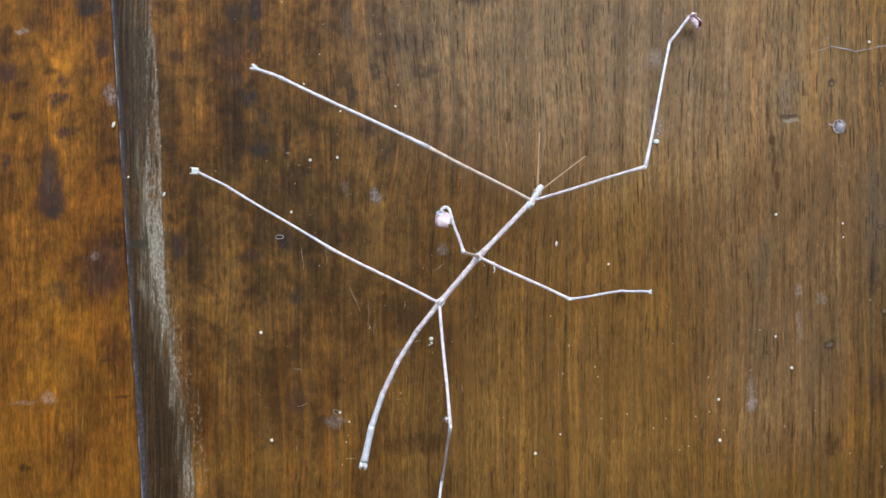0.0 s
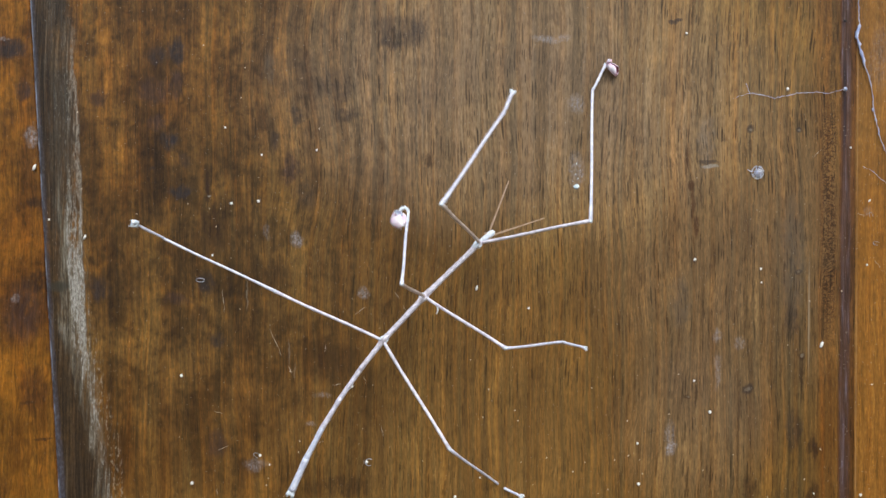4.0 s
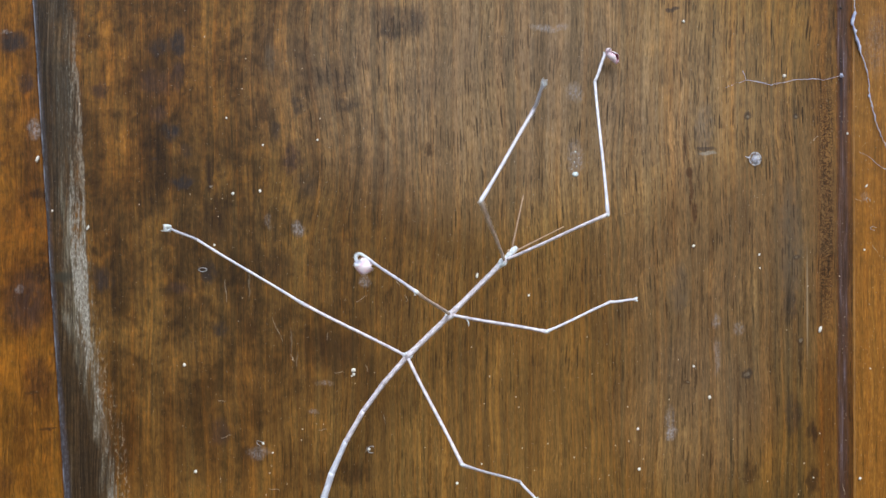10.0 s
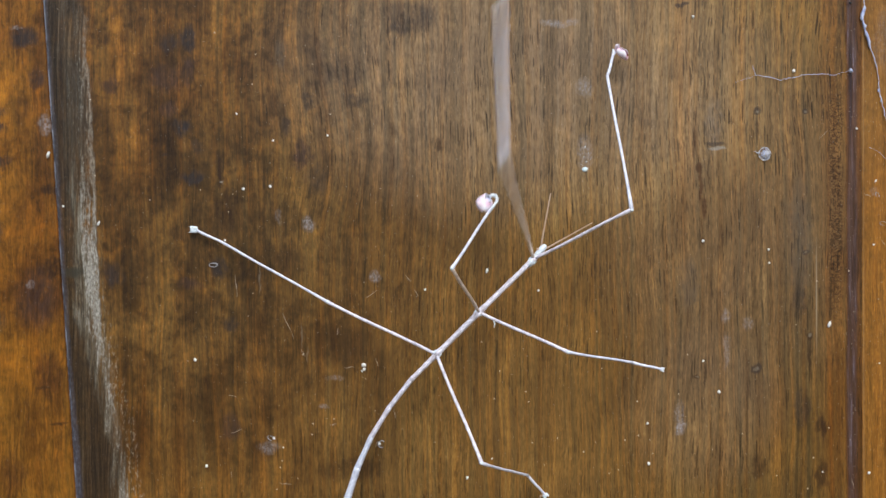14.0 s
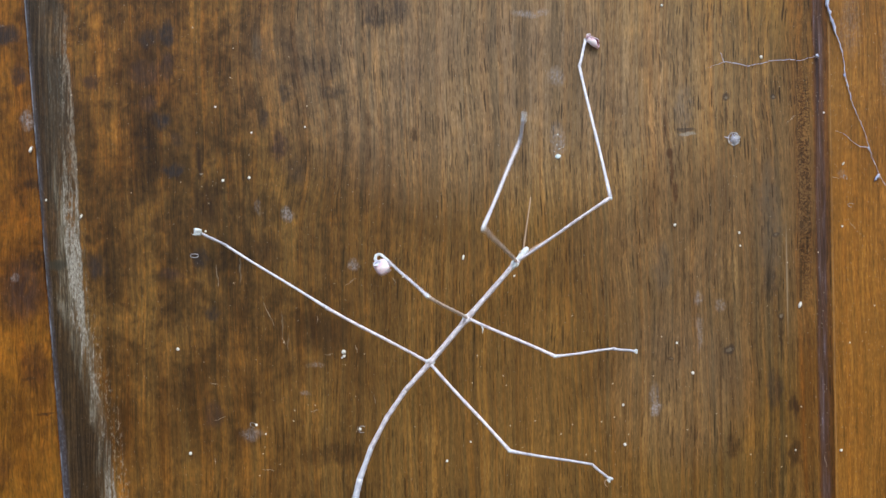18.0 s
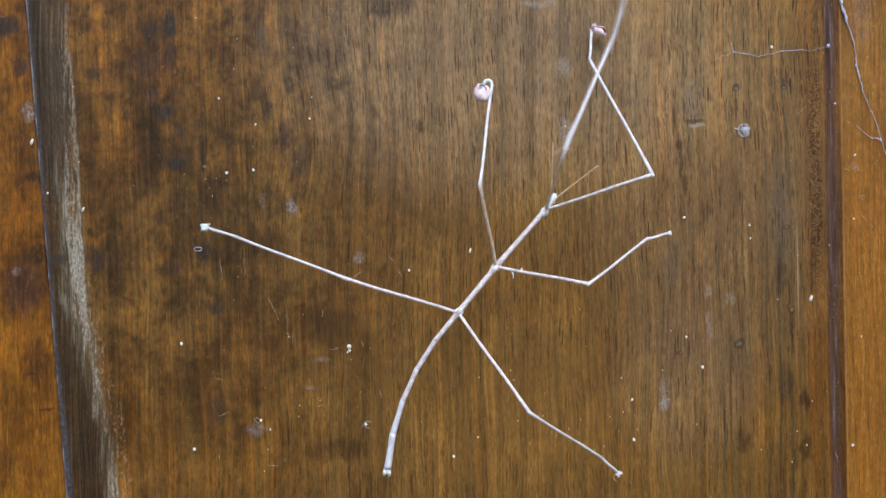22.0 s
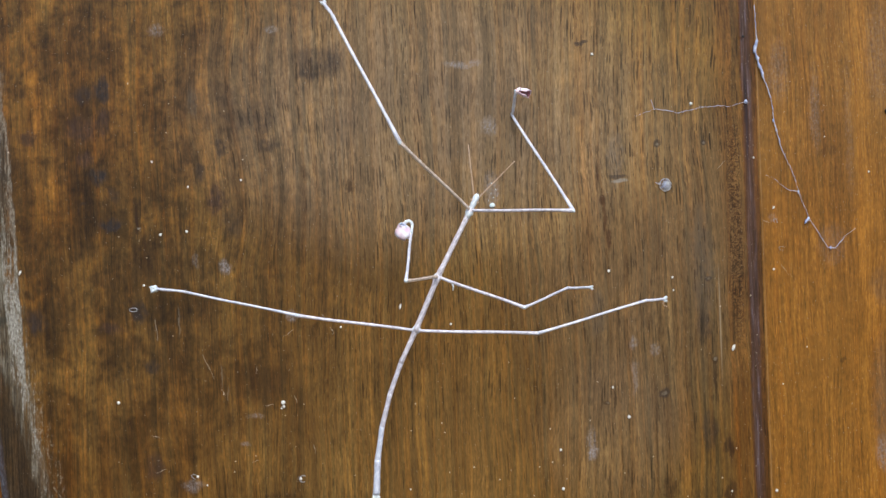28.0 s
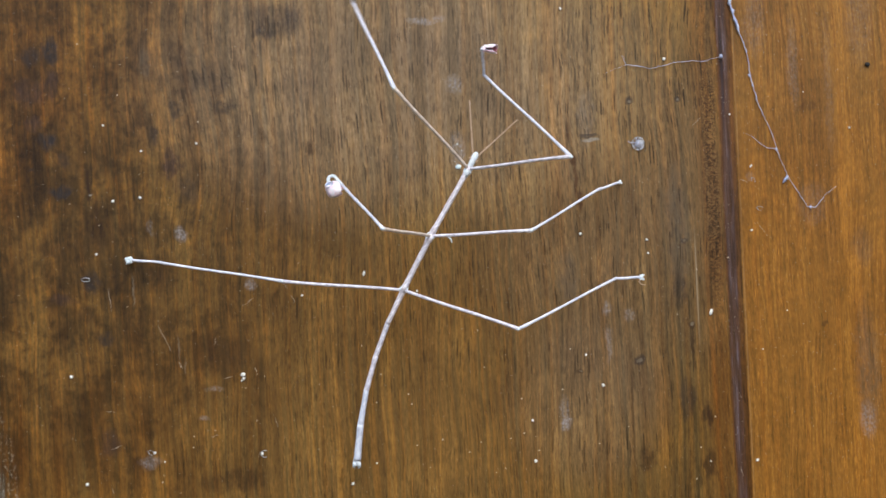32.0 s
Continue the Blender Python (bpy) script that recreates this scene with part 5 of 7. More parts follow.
def motions():
    """Rows in millimetres: the middle hip from the wall's middle at eye height, all other joints from that hip."""
    body_rows = [
        (0, -13.1, -12, -8.1, 13.4, 0, 14.1, 15.5, 0, 17.4, -9.9, 0, -11.7),
        (0.5, -8.8, -12, -8.6, 14.5, 0, 13, 17.3, 0, 15.6, -11.2, 0, -10.4),
        (1, -8.6, -12, -8.1, 15.5, 0, 11.8, 18.3, 0, 14.4, -11.3, 0, -10.3),
        (1.5, -6.2, -12, -3.5, 14.9, 0, 12.6, 17.9, 0, 14.9, -11.4, 0, -10.2),
        (2, -5.3, -12, -6, 14.5, 0, 13, 17.3, 0, 15.6, -11, 0, -10.6),
        (2.5, -3.2, -12, -2, 14.9, 0, 12.5, 17.5, 0, 15.3, -11.1, 0, -10.5),
        (3, -3.3, -12, -2.4, 15.2, 0, 12.2, 17.7, 0, 15.1, -11.4, 0, -10.2),
        (3.5, -6.1, -12, -4, 13.7, 0, 13.9, 16.6, 0, 16.3, -10.1, 0, -11.5),
        (5.5, -2.5, -12, -13.6, 15.8, 0, 11.4, 18.5, 0, 14.1, -12.5, 0, -8.8),
        (6, -3.7, -12, -13.6, 13.5, 0, 14, 16.1, 0, 16.9, -10.9, 0, -10.7),
        (6.5, -3.2, -12, -15.4, 14.7, 0, 12.8, 17.6, 0, 15.3, -11.7, 0, -9.9),
        (7, -2.3, -12, -17.5, 14.8, 0, 12.7, 17.7, 0, 15.2, -12.2, 0, -9.2),
        (7.5, -3, -12, -16.7, 15, 0, 12.5, 18, 0, 14.9, -11.5, 0, -10.1),
        (8, -2.6, -12, -16.3, 14.1, 0, 13.4, 16.6, 0, 16.3, -11.4, 0, -10.3),
        (8.5, -1.5, -12, -16.5, 14.3, 0, 13.2, 16.9, 0, 16, -11.7, 0, -9.9),
        (9, -0.6, -12, -14.6, 14.6, 0, 12.9, 16.9, 0, 16, -11, 0, -10.7),
        (9.5, -0.3, -12, -11.6, 13.7, 0, 13.9, 16.3, 0, 16.6, -10.5, 0, -11.1),
        (10, 0.5, -12, -14.4, 13.8, 0, 13.8, 16.4, 0, 16.6, -11, 0, -10.6),
        (10.5, -0.2, -12, -14.9, 13.7, 0, 13.9, 16.1, 0, 16.8, -10.8, 0, -10.8),
        (11, -0.5, -12, -15.1, 13.8, 0, 13.8, 16.4, 0, 16.6, -11, 0, -10.7),
        (11.5, -0.4, -12, -13.8, 12.8, 0, 14.7, 15.4, 0, 17.4, -10.2, 0, -11.4),
        (12, 0, -12, -6.6, 9.1, 0, 17.3, 10.3, 0, 20.9, -7.7, 0, -13.2),
        (12.5, 3.3, -12, -12.5, 13.6, 0, 14, 16.4, 0, 16.5, -10.3, 0, -11.4),
        (13, 2.5, -12, -14.5, 14, 0, 13.6, 16.3, 0, 16.6, -10.6, 0, -11),
        (13.5, 3.8, -12, -15.2, 13.8, 0, 13.7, 16.1, 0, 16.8, -11.4, 0, -10.2),
        (14, 5.2, -12, -15.1, 14, 0, 13.6, 16.5, 0, 16.5, -10.9, 0, -10.7),
        (14.5, 4.5, -12, -15.7, 13.9, 0, 13.7, 16.4, 0, 16.5, -10.5, 0, -11.2),
        (16.5, 6.5, -12, -19.4, 13.7, 0, 13.9, 16.6, 0, 16.4, -10.7, 0, -11),
        (17, 6.3, -12, -18.4, 12.5, 0, 15, 14.5, 0, 18.2, -10, 0, -11.6),
        (17.5, 7.4, -12, -18.1, 12.8, 0, 14.7, 15.5, 0, 17.3, -9.9, 0, -11.7),
        (18, 8.3, -12, -20.5, 13.1, 0, 14.5, 15.5, 0, 17.4, -10, 0, -11.5),
        (18.5, 8.9, -12, -21.5, 13.3, 0, 14.3, 15.9, 0, 17, -10.7, 0, -10.9),
        (19, 9.7, -12, -20.1, 13.8, 0, 13.8, 16.2, 0, 16.8, -10.6, 0, -11),
        (19.5, 10.6, -12, -19, 13.2, 0, 14.4, 15.9, 0, 17, -10.9, 0, -10.8),
        (20, 9.8, -12, -18.5, 12.8, 0, 14.7, 15.1, 0, 17.7, -9.9, 0, -11.6),
        (20.5, 12.5, -12, -14, 12.8, 0, 14.7, 15.2, 0, 17.6, -9.8, 0, -11.8),
        (21, 11.8, -12, -14.2, 11.7, 0, 15.6, 13.7, 0, 18.8, -9.5, 0, -12),
        (21.5, 13.7, -12, -7.8, 10.4, 0, 16.5, 12.8, 0, 19.4, -9.3, 0, -12.1),
        (22, 14, -12, -9, 13.1, 0, 14.4, 15.2, 0, 17.6, -9.9, 0, -11.6),
        (22.5, 15.3, -12, -2.5, 11.7, 0, 15.6, 14.4, 0, 18.3, -9.2, 0, -12.2),
        (23, 13.2, -12, -7.7, 12.4, 0, 15, 14.5, 0, 18.2, -8.8, 0, -12.5),
        (23.5, 15, -12, -2, 11.4, 0, 15.9, 13.7, 0, 18.9, -8.8, 0, -12.5),
        (24, 13.9, -12, -1.1, 11.1, 0, 16, 13.2, 0, 19.2, -8.6, 0, -12.7),
        (24.5, 13.1, -12, 1.5, 9.2, 0, 17.2, 11.3, 0, 20.4, -7.3, 0, -13.5),
        (25, 13.3, -12, 2.2, 9.1, 0, 17.3, 11.1, 0, 20.5, -6.6, 0, -13.8),
        (25.5, 16.2, -12, 4.6, 10.4, 0, 16.5, 12.8, 0, 19.5, -7.8, 0, -13.2),
        (27.5, 19.5, -12, 4.4, 9.2, 0, 17.2, 11.6, 0, 20.1, -7.5, 0, -13.4),
        (28, 18.4, -12, 3.4, 9.2, 0, 17.2, 10.9, 0, 20.6, -6.3, 0, -13.9),
        (28.5, 18.6, -12, 3.9, 8.9, 0, 17.3, 11.2, 0, 20.4, -6, 0, -14.1),
        (29, 20.1, -12, 3.6, 8.6, 0, 17.5, 10, 0, 21, -6.3, 0, -13.9),
        (29.5, 22.6, -12, 4.2, 9.4, 0, 17.1, 11.7, 0, 20.1, -7.5, 0, -13.3),
        (30, 22.6, -12, 4.7, 10.1, 0, 16.7, 12.1, 0, 19.9, -7.2, 0, -13.5),
        (30.5, 23.5, -12, 6.2, 11.3, 0, 15.9, 13.7, 0, 18.8, -7.9, 0, -13.1),
        (31, 23.3, -12, 5.1, 10.6, 0, 16.4, 12.8, 0, 19.4, -7.8, 0, -13.2),
        (31.5, 24.1, -12, 5.5, 10.1, 0, 16.7, 12.9, 0, 19.2, -7.5, 0, -13.4),
        (32, 25.9, -12, 4.1, 10.4, 0, 16.5, 12.3, 0, 19.8, -7.5, 0, -13.3),
    ]
    abdomen_rows = [
        (0, -15.4, 0.7, -18.6, -20.1, 1.4, -26.1, -23.9, 2.3, -34.2, -26.7, 3.3, -42.5, -28.6, 4.3, -51.2),
        (0.5, -17.2, 0.6, -16.9, -22.5, 1.4, -24.1, -27, 2.2, -31.7, -30.5, 3.3, -39.8, -33.2, 4.4, -48.2),
        (1, -17.5, 0.4, -16.7, -23, 1, -23.7, -27.8, 1.9, -31.1, -31.8, 3.1, -38.9, -35.1, 4.4, -47.1),
        (1.5, -17.4, 0.4, -16.8, -22.6, 1.1, -23.9, -27, 2, -31.6, -30.5, 3.2, -39.7, -33.2, 4.6, -48.1),
        (2, -16.9, 0.4, -17.3, -22, 1, -24.6, -26.4, 1.8, -32.3, -29.9, 2.9, -40.4, -32.5, 4.2, -48.8),
        (2.5, -17, 0.4, -17.2, -22.2, 1, -24.4, -26.9, 1.9, -31.9, -30.9, 3.1, -39.8, -34.1, 4.5, -47.9),
        (3, -17.4, 0.5, -16.8, -22.9, 1.2, -23.7, -28, 2.1, -30.9, -32.8, 3.2, -38.4, -37.1, 4.6, -46.1),
        (3.5, -15.4, 0.3, -18.6, -20.3, 0.9, -26, -24.8, 1.8, -33.7, -28.8, 3.1, -41.5, -32.4, 4.6, -49.5),
        (5.5, -19.2, 0.5, -14.7, -25.3, 1.3, -21.1, -30.9, 2.2, -28, -35.7, 3.4, -35.4, -39.8, 4.7, -43.1),
        (6, -17.3, 0.6, -16.9, -23, 1.5, -23.6, -28.1, 2.5, -30.9, -32.5, 3.6, -38.5, -36.2, 4.9, -46.5),
        (6.5, -18.3, 0.5, -15.8, -24.1, 1.3, -22.5, -29, 2.2, -29.9, -32.9, 3.4, -37.8, -35.8, 4.8, -46.1),
        (7, -19, 0.3, -14.9, -25.1, 0.9, -21.4, -30.1, 1.9, -28.7, -34.1, 3.2, -36.5, -37, 4.9, -44.8),
        (7.5, -18.3, 0.5, -15.8, -24.3, 1.2, -22.4, -29.3, 2.2, -29.6, -33.3, 3.4, -37.5, -36.2, 4.9, -45.8),
        (8, -17.9, 0.3, -16.2, -23.8, 0.9, -22.9, -28.8, 1.8, -30.2, -32.8, 3.2, -38, -35.9, 4.8, -46.2),
        (8.5, -18.1, 0.2, -16, -23.9, 0.8, -22.8, -28.8, 1.8, -30.1, -32.9, 3.2, -37.9, -36.2, 4.9, -46),
        (9, -17.3, 0.6, -16.9, -23, 1.5, -23.7, -27.7, 2.5, -31.1, -31.6, 3.6, -39.1, -34.7, 4.9, -47.3),
        (9.5, -16.4, 0.4, -17.8, -21.5, 1.1, -25, -25.8, 2.1, -32.7, -29.3, 3.3, -40.8, -32, 4.8, -49.2),
        (10, -16.9, 0.5, -17.3, -22.1, 1.3, -24.4, -26.5, 2.3, -32.1, -30.1, 3.5, -40.2, -32.8, 5, -48.5),
        (10.5, -16.8, 0.4, -17.4, -22, 1.1, -24.6, -26.3, 2.2, -32.3, -29.7, 3.7, -40.4, -32.2, 5.4, -48.8),
        (11, -16.9, 0.5, -17.3, -22.1, 1.3, -24.5, -26.4, 2.3, -32.2, -29.7, 3.5, -40.4, -32.2, 4.9, -48.8),
        (11.5, -16.2, 0.4, -18, -21.4, 1.1, -25.2, -25.8, 2.1, -32.8, -29.3, 3.3, -40.9, -31.8, 4.8, -49.4),
        (12, -12.4, 0.7, -20.8, -16.3, 1.5, -28.7, -19.4, 2.5, -37, -21.7, 3.6, -45.5, -23.2, 4.9, -54.2),
        (12.5, -16.2, 0.4, -18, -21.2, 1.3, -25.3, -25.4, 2.6, -33, -28.5, 4.3, -41.2, -30.6, 6.3, -49.6),
        (13, -16.6, 0.6, -17.5, -21.8, 1.5, -24.8, -25.9, 2.7, -32.5, -29, 4.2, -40.7, -31.2, 5.8, -49.2),
        (13.5, -17.6, 0.4, -16.6, -23, 1.2, -23.6, -27.4, 2.3, -31.3, -30.7, 3.8, -39.4, -32.9, 5.6, -47.8),
        (14, -17.2, 0.6, -17, -22.7, 1.4, -24, -27.3, 2.4, -31.5, -30.9, 3.6, -39.5, -33.7, 5, -47.9),
        (14.5, -16.9, 0.4, -17.3, -22.5, 1.2, -24.1, -27.1, 2.2, -31.7, -30.5, 3.6, -39.8, -32.8, 5.3, -48.2),
        (16.5, -16.8, 0.3, -17.4, -22.2, 1, -24.4, -27, 2.1, -31.9, -30.9, 3.5, -39.7, -34.1, 5.2, -47.9),
        (17, -15.5, 0.4, -18.6, -20.3, 1.1, -26, -24.4, 2.1, -33.9, -27.7, 3.4, -42, -30.4, 5, -50.4),
        (17.5, -15.5, 0.5, -18.5, -20.5, 1.2, -25.9, -24.6, 2.2, -33.7, -27.9, 3.5, -41.9, -30.4, 5, -50.3),
        (18, -16.1, 0.6, -18.1, -21.2, 1.4, -25.3, -25.4, 2.5, -33.1, -28.5, 3.8, -41.3, -30.7, 5.3, -49.8),
        (18.5, -16.6, 0.5, -17.6, -21.6, 1.3, -24.9, -25.8, 2.4, -32.7, -29, 3.8, -40.9, -31.3, 5.4, -49.3),
        (19, -16.6, 0.6, -17.6, -21.6, 1.4, -24.9, -25.7, 2.4, -32.7, -28.8, 3.7, -41, -31, 5.1, -49.5),
        (19.5, -16.8, 0.4, -17.4, -21.9, 1.1, -24.7, -25.8, 2.2, -32.6, -28.7, 3.4, -40.9, -30.4, 5, -49.5),
        (20, -15.5, 0.5, -18.5, -20.3, 1.2, -26, -24.2, 2.2, -33.9, -27.2, 3.5, -42.2, -29.2, 4.9, -50.8),
        (20.5, -15.4, 0.4, -18.6, -20.3, 1.1, -26.1, -24.2, 2.1, -34, -27.2, 3.4, -42.2, -29.3, 4.9, -50.8),
        (21, -15, 0.5, -19, -19.7, 1.3, -26.5, -23.5, 2.2, -34.5, -26.5, 3.5, -42.8, -28.6, 4.9, -51.3),
        (21.5, -14.2, 0.5, -19.6, -18.3, 1.2, -27.4, -21.6, 2.2, -35.6, -24.1, 3.4, -44.1, -25.7, 4.8, -52.7),
        (22, -15.7, 0.6, -18.4, -20.6, 1.4, -25.8, -24.3, 2.4, -33.8, -27, 3.5, -42.2, -28.5, 4.7, -50.9),
        (22.5, -14.1, 0.4, -19.7, -18.2, 1.2, -27.5, -21.7, 2.1, -35.7, -24.3, 3.3, -44.1, -26.2, 4.7, -52.7),
        (23, -13.9, 0.7, -19.8, -18.3, 1.5, -27.5, -21.9, 2.5, -35.5, -24.8, 3.6, -43.9, -26.9, 4.8, -52.4),
        (23.5, -13.2, 0.4, -20.2, -17.3, 1, -28.1, -20.8, 2, -36.2, -23.8, 3.2, -44.5, -26.3, 4.6, -52.9),
        (24, -12.9, 0.6, -20.4, -16.7, 1.4, -28.5, -19.8, 2.3, -36.7, -22.4, 3.5, -45.2, -24.3, 4.8, -53.8),
        (24.5, -11.1, 0.4, -21.5, -14.7, 1, -29.6, -17.9, 2, -37.8, -20.8, 3.3, -46.2, -23.4, 4.8, -54.5),
        (25, -10.7, 0.7, -21.7, -14.5, 1.5, -29.7, -17.9, 2.5, -37.8, -20.9, 3.7, -46.1, -23.6, 4.9, -54.5),
        (25.5, -11.6, 0.4, -21.2, -15.2, 1, -29.3, -18.6, 2, -37.5, -21.8, 3.3, -45.7, -24.8, 4.9, -53.9),
        (27.5, -11.1, 0.3, -21.5, -14.3, 1, -29.7, -17.1, 2, -38.1, -19.5, 3.4, -46.6, -21.3, 5, -55.2),
        (28, -10.3, 0.7, -21.9, -13.5, 1.6, -30.1, -15.9, 2.6, -38.6, -17.4, 3.7, -47.3, -18.1, 5, -56.1),
        (28.5, -9.5, 0.4, -22.2, -12.5, 1, -30.6, -15.1, 2, -39.1, -17.1, 3.3, -47.6, -18.7, 4.9, -56.2),
        (29, -10.2, 0.8, -21.9, -13.4, 1.7, -30.2, -15.8, 2.6, -38.7, -17.5, 3.7, -47.3, -18.5, 4.8, -56.1),
        (29.5, -11, 0.3, -21.5, -14.1, 0.9, -29.8, -16.7, 1.9, -38.3, -19, 3.3, -46.8, -20.8, 5, -55.3),
        (30, -11.3, 0.7, -21.4, -14.7, 1.6, -29.5, -17.4, 2.5, -38, -19.4, 3.6, -46.6, -20.6, 4.9, -55.3),
        (30.5, -12.1, 0.4, -21, -15.6, 1.1, -29.1, -18.6, 2.1, -37.4, -20.9, 3.3, -45.9, -22.7, 4.9, -54.5),
        (31, -12.4, 0.8, -20.7, -16.3, 1.7, -28.7, -19.3, 2.6, -37, -21.4, 3.7, -45.6, -22.7, 4.9, -54.3),
        (31.5, -11.4, 0.4, -21.4, -14.7, 1.1, -29.6, -17.5, 2, -37.9, -19.8, 3.3, -46.5, -21.5, 4.8, -55.1),
        (32, -11.7, 0.5, -21.2, -15.1, 1.3, -29.3, -17.9, 2.2, -37.8, -19.8, 3.4, -46.3, -21.1, 4.9, -55),
    ]
    front_left_rows = [
        (0, -12.1, -12.7, 26.2, -46.4, -17.5, 41.9, -53.8, -13.7, 45.2),
        (0.1, -12.5, -10.9, 27.2, -46.3, -19.6, 42.2, -54.2, -16.8, 45.5),
        (0.2, -3.4, -24.7, 22, -30.6, -20.4, 48.2, -35.9, -14, 51.6),
        (0.3, 9, -21.5, 35.4, 14.5, 0.8, 65.7, 14.4, -6.7, 70.7),
        (0.5, 21.5, -5.7, 42.7, 38.4, 12.6, 71.3, 38.6, 4.3, 74.6),
        (0.9, 8.7, -25.5, 28.3, 33.1, 1, 40.1, 35.8, -7.4, 41.8),
        (1, 7.4, -26, 26.7, 30.4, 2.9, 35.6, 33.6, -5.2, 37.7),
        (1.1, 3.9, -28, 18.1, 26.9, -11.8, 43.6, 32.3, -9.2, 50.3),
        (1.5, 21, -16.3, 38.3, 43.4, -0.2, 64.4, 47.4, -6.7, 69.2),
        (2, 21.1, -5.6, 42.8, 30.4, 11.4, 75.4, 30.7, 3.9, 80.3),
        (2.5, 16.4, -19.7, 36.5, 31.7, 2.6, 63.2, 33.6, -5.4, 66.9),
        (3, 24.6, -15, 37.7, 47.8, -5.5, 66.2, 52.8, -1.8, 72.8),
        (3.5, 0.5, -14.7, 37.8, -11.8, 1.1, 70.1, -13.9, -3.9, 77.3),
        (4, 4.2, -28.4, 22.2, 19.5, -2.9, 45.9, 22.3, 2.9, 52.2),
        (4.5, 16.4, -4.2, 43.8, 21.1, 11.5, 78.1, 21.9, 5.3, 84.5),
        (5, 3, -26.4, 21.9, 18.8, -0.8, 45.2, 20.5, -8.5, 49.5),
        (5.5, 14.1, -15.6, 38.2, 21.9, -15.6, 75.4, 23, -11.3, 83.2),
        (5.9, -8, -11.9, 32.4, -36.4, -20.5, 56.1, -43, -17.9, 61.6),
        (6, -7.9, -13.2, 32.2, -36.3, -21.9, 55.9, -42.8, -18.9, 61.3),
        (6.1, -7.5, -14.3, 31.6, -36.4, -18.8, 55.8, -42.9, -15.5, 61.2),
        (6.5, 3.2, -28.8, 13.3, -4.1, -1.1, 38.3, -6.9, -8.8, 42),
        (6.9, 14.8, -16.6, 38.8, 26.4, 1.3, 70.3, 28.5, -2.6, 78.1),
        (7, 14.7, -18.6, 37.5, 28.6, 1, 66.9, 31.8, -1.3, 74.9),
        (7.1, 12.5, -22.8, 33.5, 34.7, 1.3, 52.7, 37.3, -7, 54.9),
        (7.5, 6.2, -26.7, 25.6, 25.2, -5, 50.4, 30.6, -1.7, 56.8),
        (8, 0.6, -27.2, 19.7, -12.8, -7.5, 49.4, -15.4, -0.9, 54.8),
        (8.5, 15.9, -4.1, 43.9, 20.7, 12.1, 77.9, 21.3, 4.7, 83),
        (8.9, 7, -26.9, 26.3, 19.9, -4.5, 54.2, 21.6, 0.8, 61.3),
        (9, 3.4, -27.5, 21.7, 19.1, -2.2, 45.2, 22, 3.6, 51.4),
        (9.1, 2.7, -28.4, 17.3, 19.5, -0.7, 37.3, 21.5, 7.5, 40.3),
        (9.5, 19.4, -4.7, 44, 29.3, 11.1, 77.1, 30, 4.1, 82.6),
        (10, 6.8, -26.8, 27.7, 21.3, -1.4, 51.9, 23.1, -8.3, 57.4),
        (10.5, 2.9, -28.2, 20.7, 19, 0.6, 39.5, 20.6, -7.9, 42),
        (10.9, 3.8, -28.8, 19.4, 19.4, -0.5, 39.3, 20.7, -9.3, 40.6),
        (11, 3.5, -28.8, 19, 22.3, -28.2, 52, 25.9, -25.1, 59.6),
        (11.1, 25.1, -4.9, 42.2, 32.3, -35.7, 63.3, 35.8, -36.5, 71.6),
        (11.5, 12.5, 11.3, 43.6, 14.8, -23, 59.9, 15.8, -25.3, 68.6),
        (12, -14, -11.3, 34.7, -43.5, -14.6, 58.3, -50.6, -12.7, 63.5),
        (12.5, 10.2, -11, 42.7, 8.4, 9.1, 74.9, 7.5, 5.2, 82.9),
        (12.9, 15, -16.9, 39.5, 36, -0.4, 66.5, 39.7, 5.6, 72.1),
        (13, 12.7, -19.9, 37.3, 34.2, -1, 62.3, 38.3, 3.2, 69.1),
        (13.1, 14.3, -20.3, 37, 34.4, -0.3, 62.3, 38.5, 5.5, 67.9),
        (13.5, 10.1, -21.4, 35.8, 31.5, -4.9, 62.5, 35.8, 1.3, 67.4),
        (13.9, 11.3, -3.3, 44.3, 13.5, 11.5, 79.2, 12.8, 3.5, 83.2),
        (14, 5.4, -18.4, 37.1, 6, -1, 70.9, 6.1, 0.2, 79.8),
        (14.1, -1.6, -25.3, 22.3, -8.9, -6.7, 54.6, -9.9, 0.3, 60.2),
        (14.5, 2.6, -28.7, 10.3, -4.7, 4, 28.2, -7.3, -3.2, 32.8),
        (15, 15.7, -4.1, 44.4, 21.3, 11.3, 78.7, 22.1, 5.9, 85.8),
        (15.5, 1.3, -26.4, 23.9, 18.3, -1.9, 47.4, 21.5, 3.7, 53.7),
        (16, 14.9, -3.9, 44.4, 20.4, 9.4, 79.6, 21.4, 4.9, 87.4),
        (16.5, 1.5, -27.1, 22.7, 18, 3.4, 38.2, 21.3, -4.1, 41.9),
        (16.9, -2.6, -22.7, 29.5, -16.2, -3.8, 59.5, -19.5, -1.2, 67.5),
        (17, -1.1, -27.8, 16.7, -18, -7.7, 44.2, -20.8, -1.7, 50.4),
        (17.1, 2, -29.1, 12.7, -10.8, -0.7, 34.5, -14, -8.3, 38.2),
        (17.5, 13.1, -11.5, 43.5, 17.7, 7.1, 76.3, 18, 2.6, 84.1),
        (17.9, 3.8, -26.5, 27.7, 15.1, -3.2, 55.5, 14.9, -11.3, 59.2),
        (18, 3.3, -28.2, 22.9, 14.5, -0, 45.8, 15, -7.4, 51),
        (18.1, 1.7, -28.2, 20.3, 14.3, -0.2, 42.6, 14.5, -8.5, 46.1),
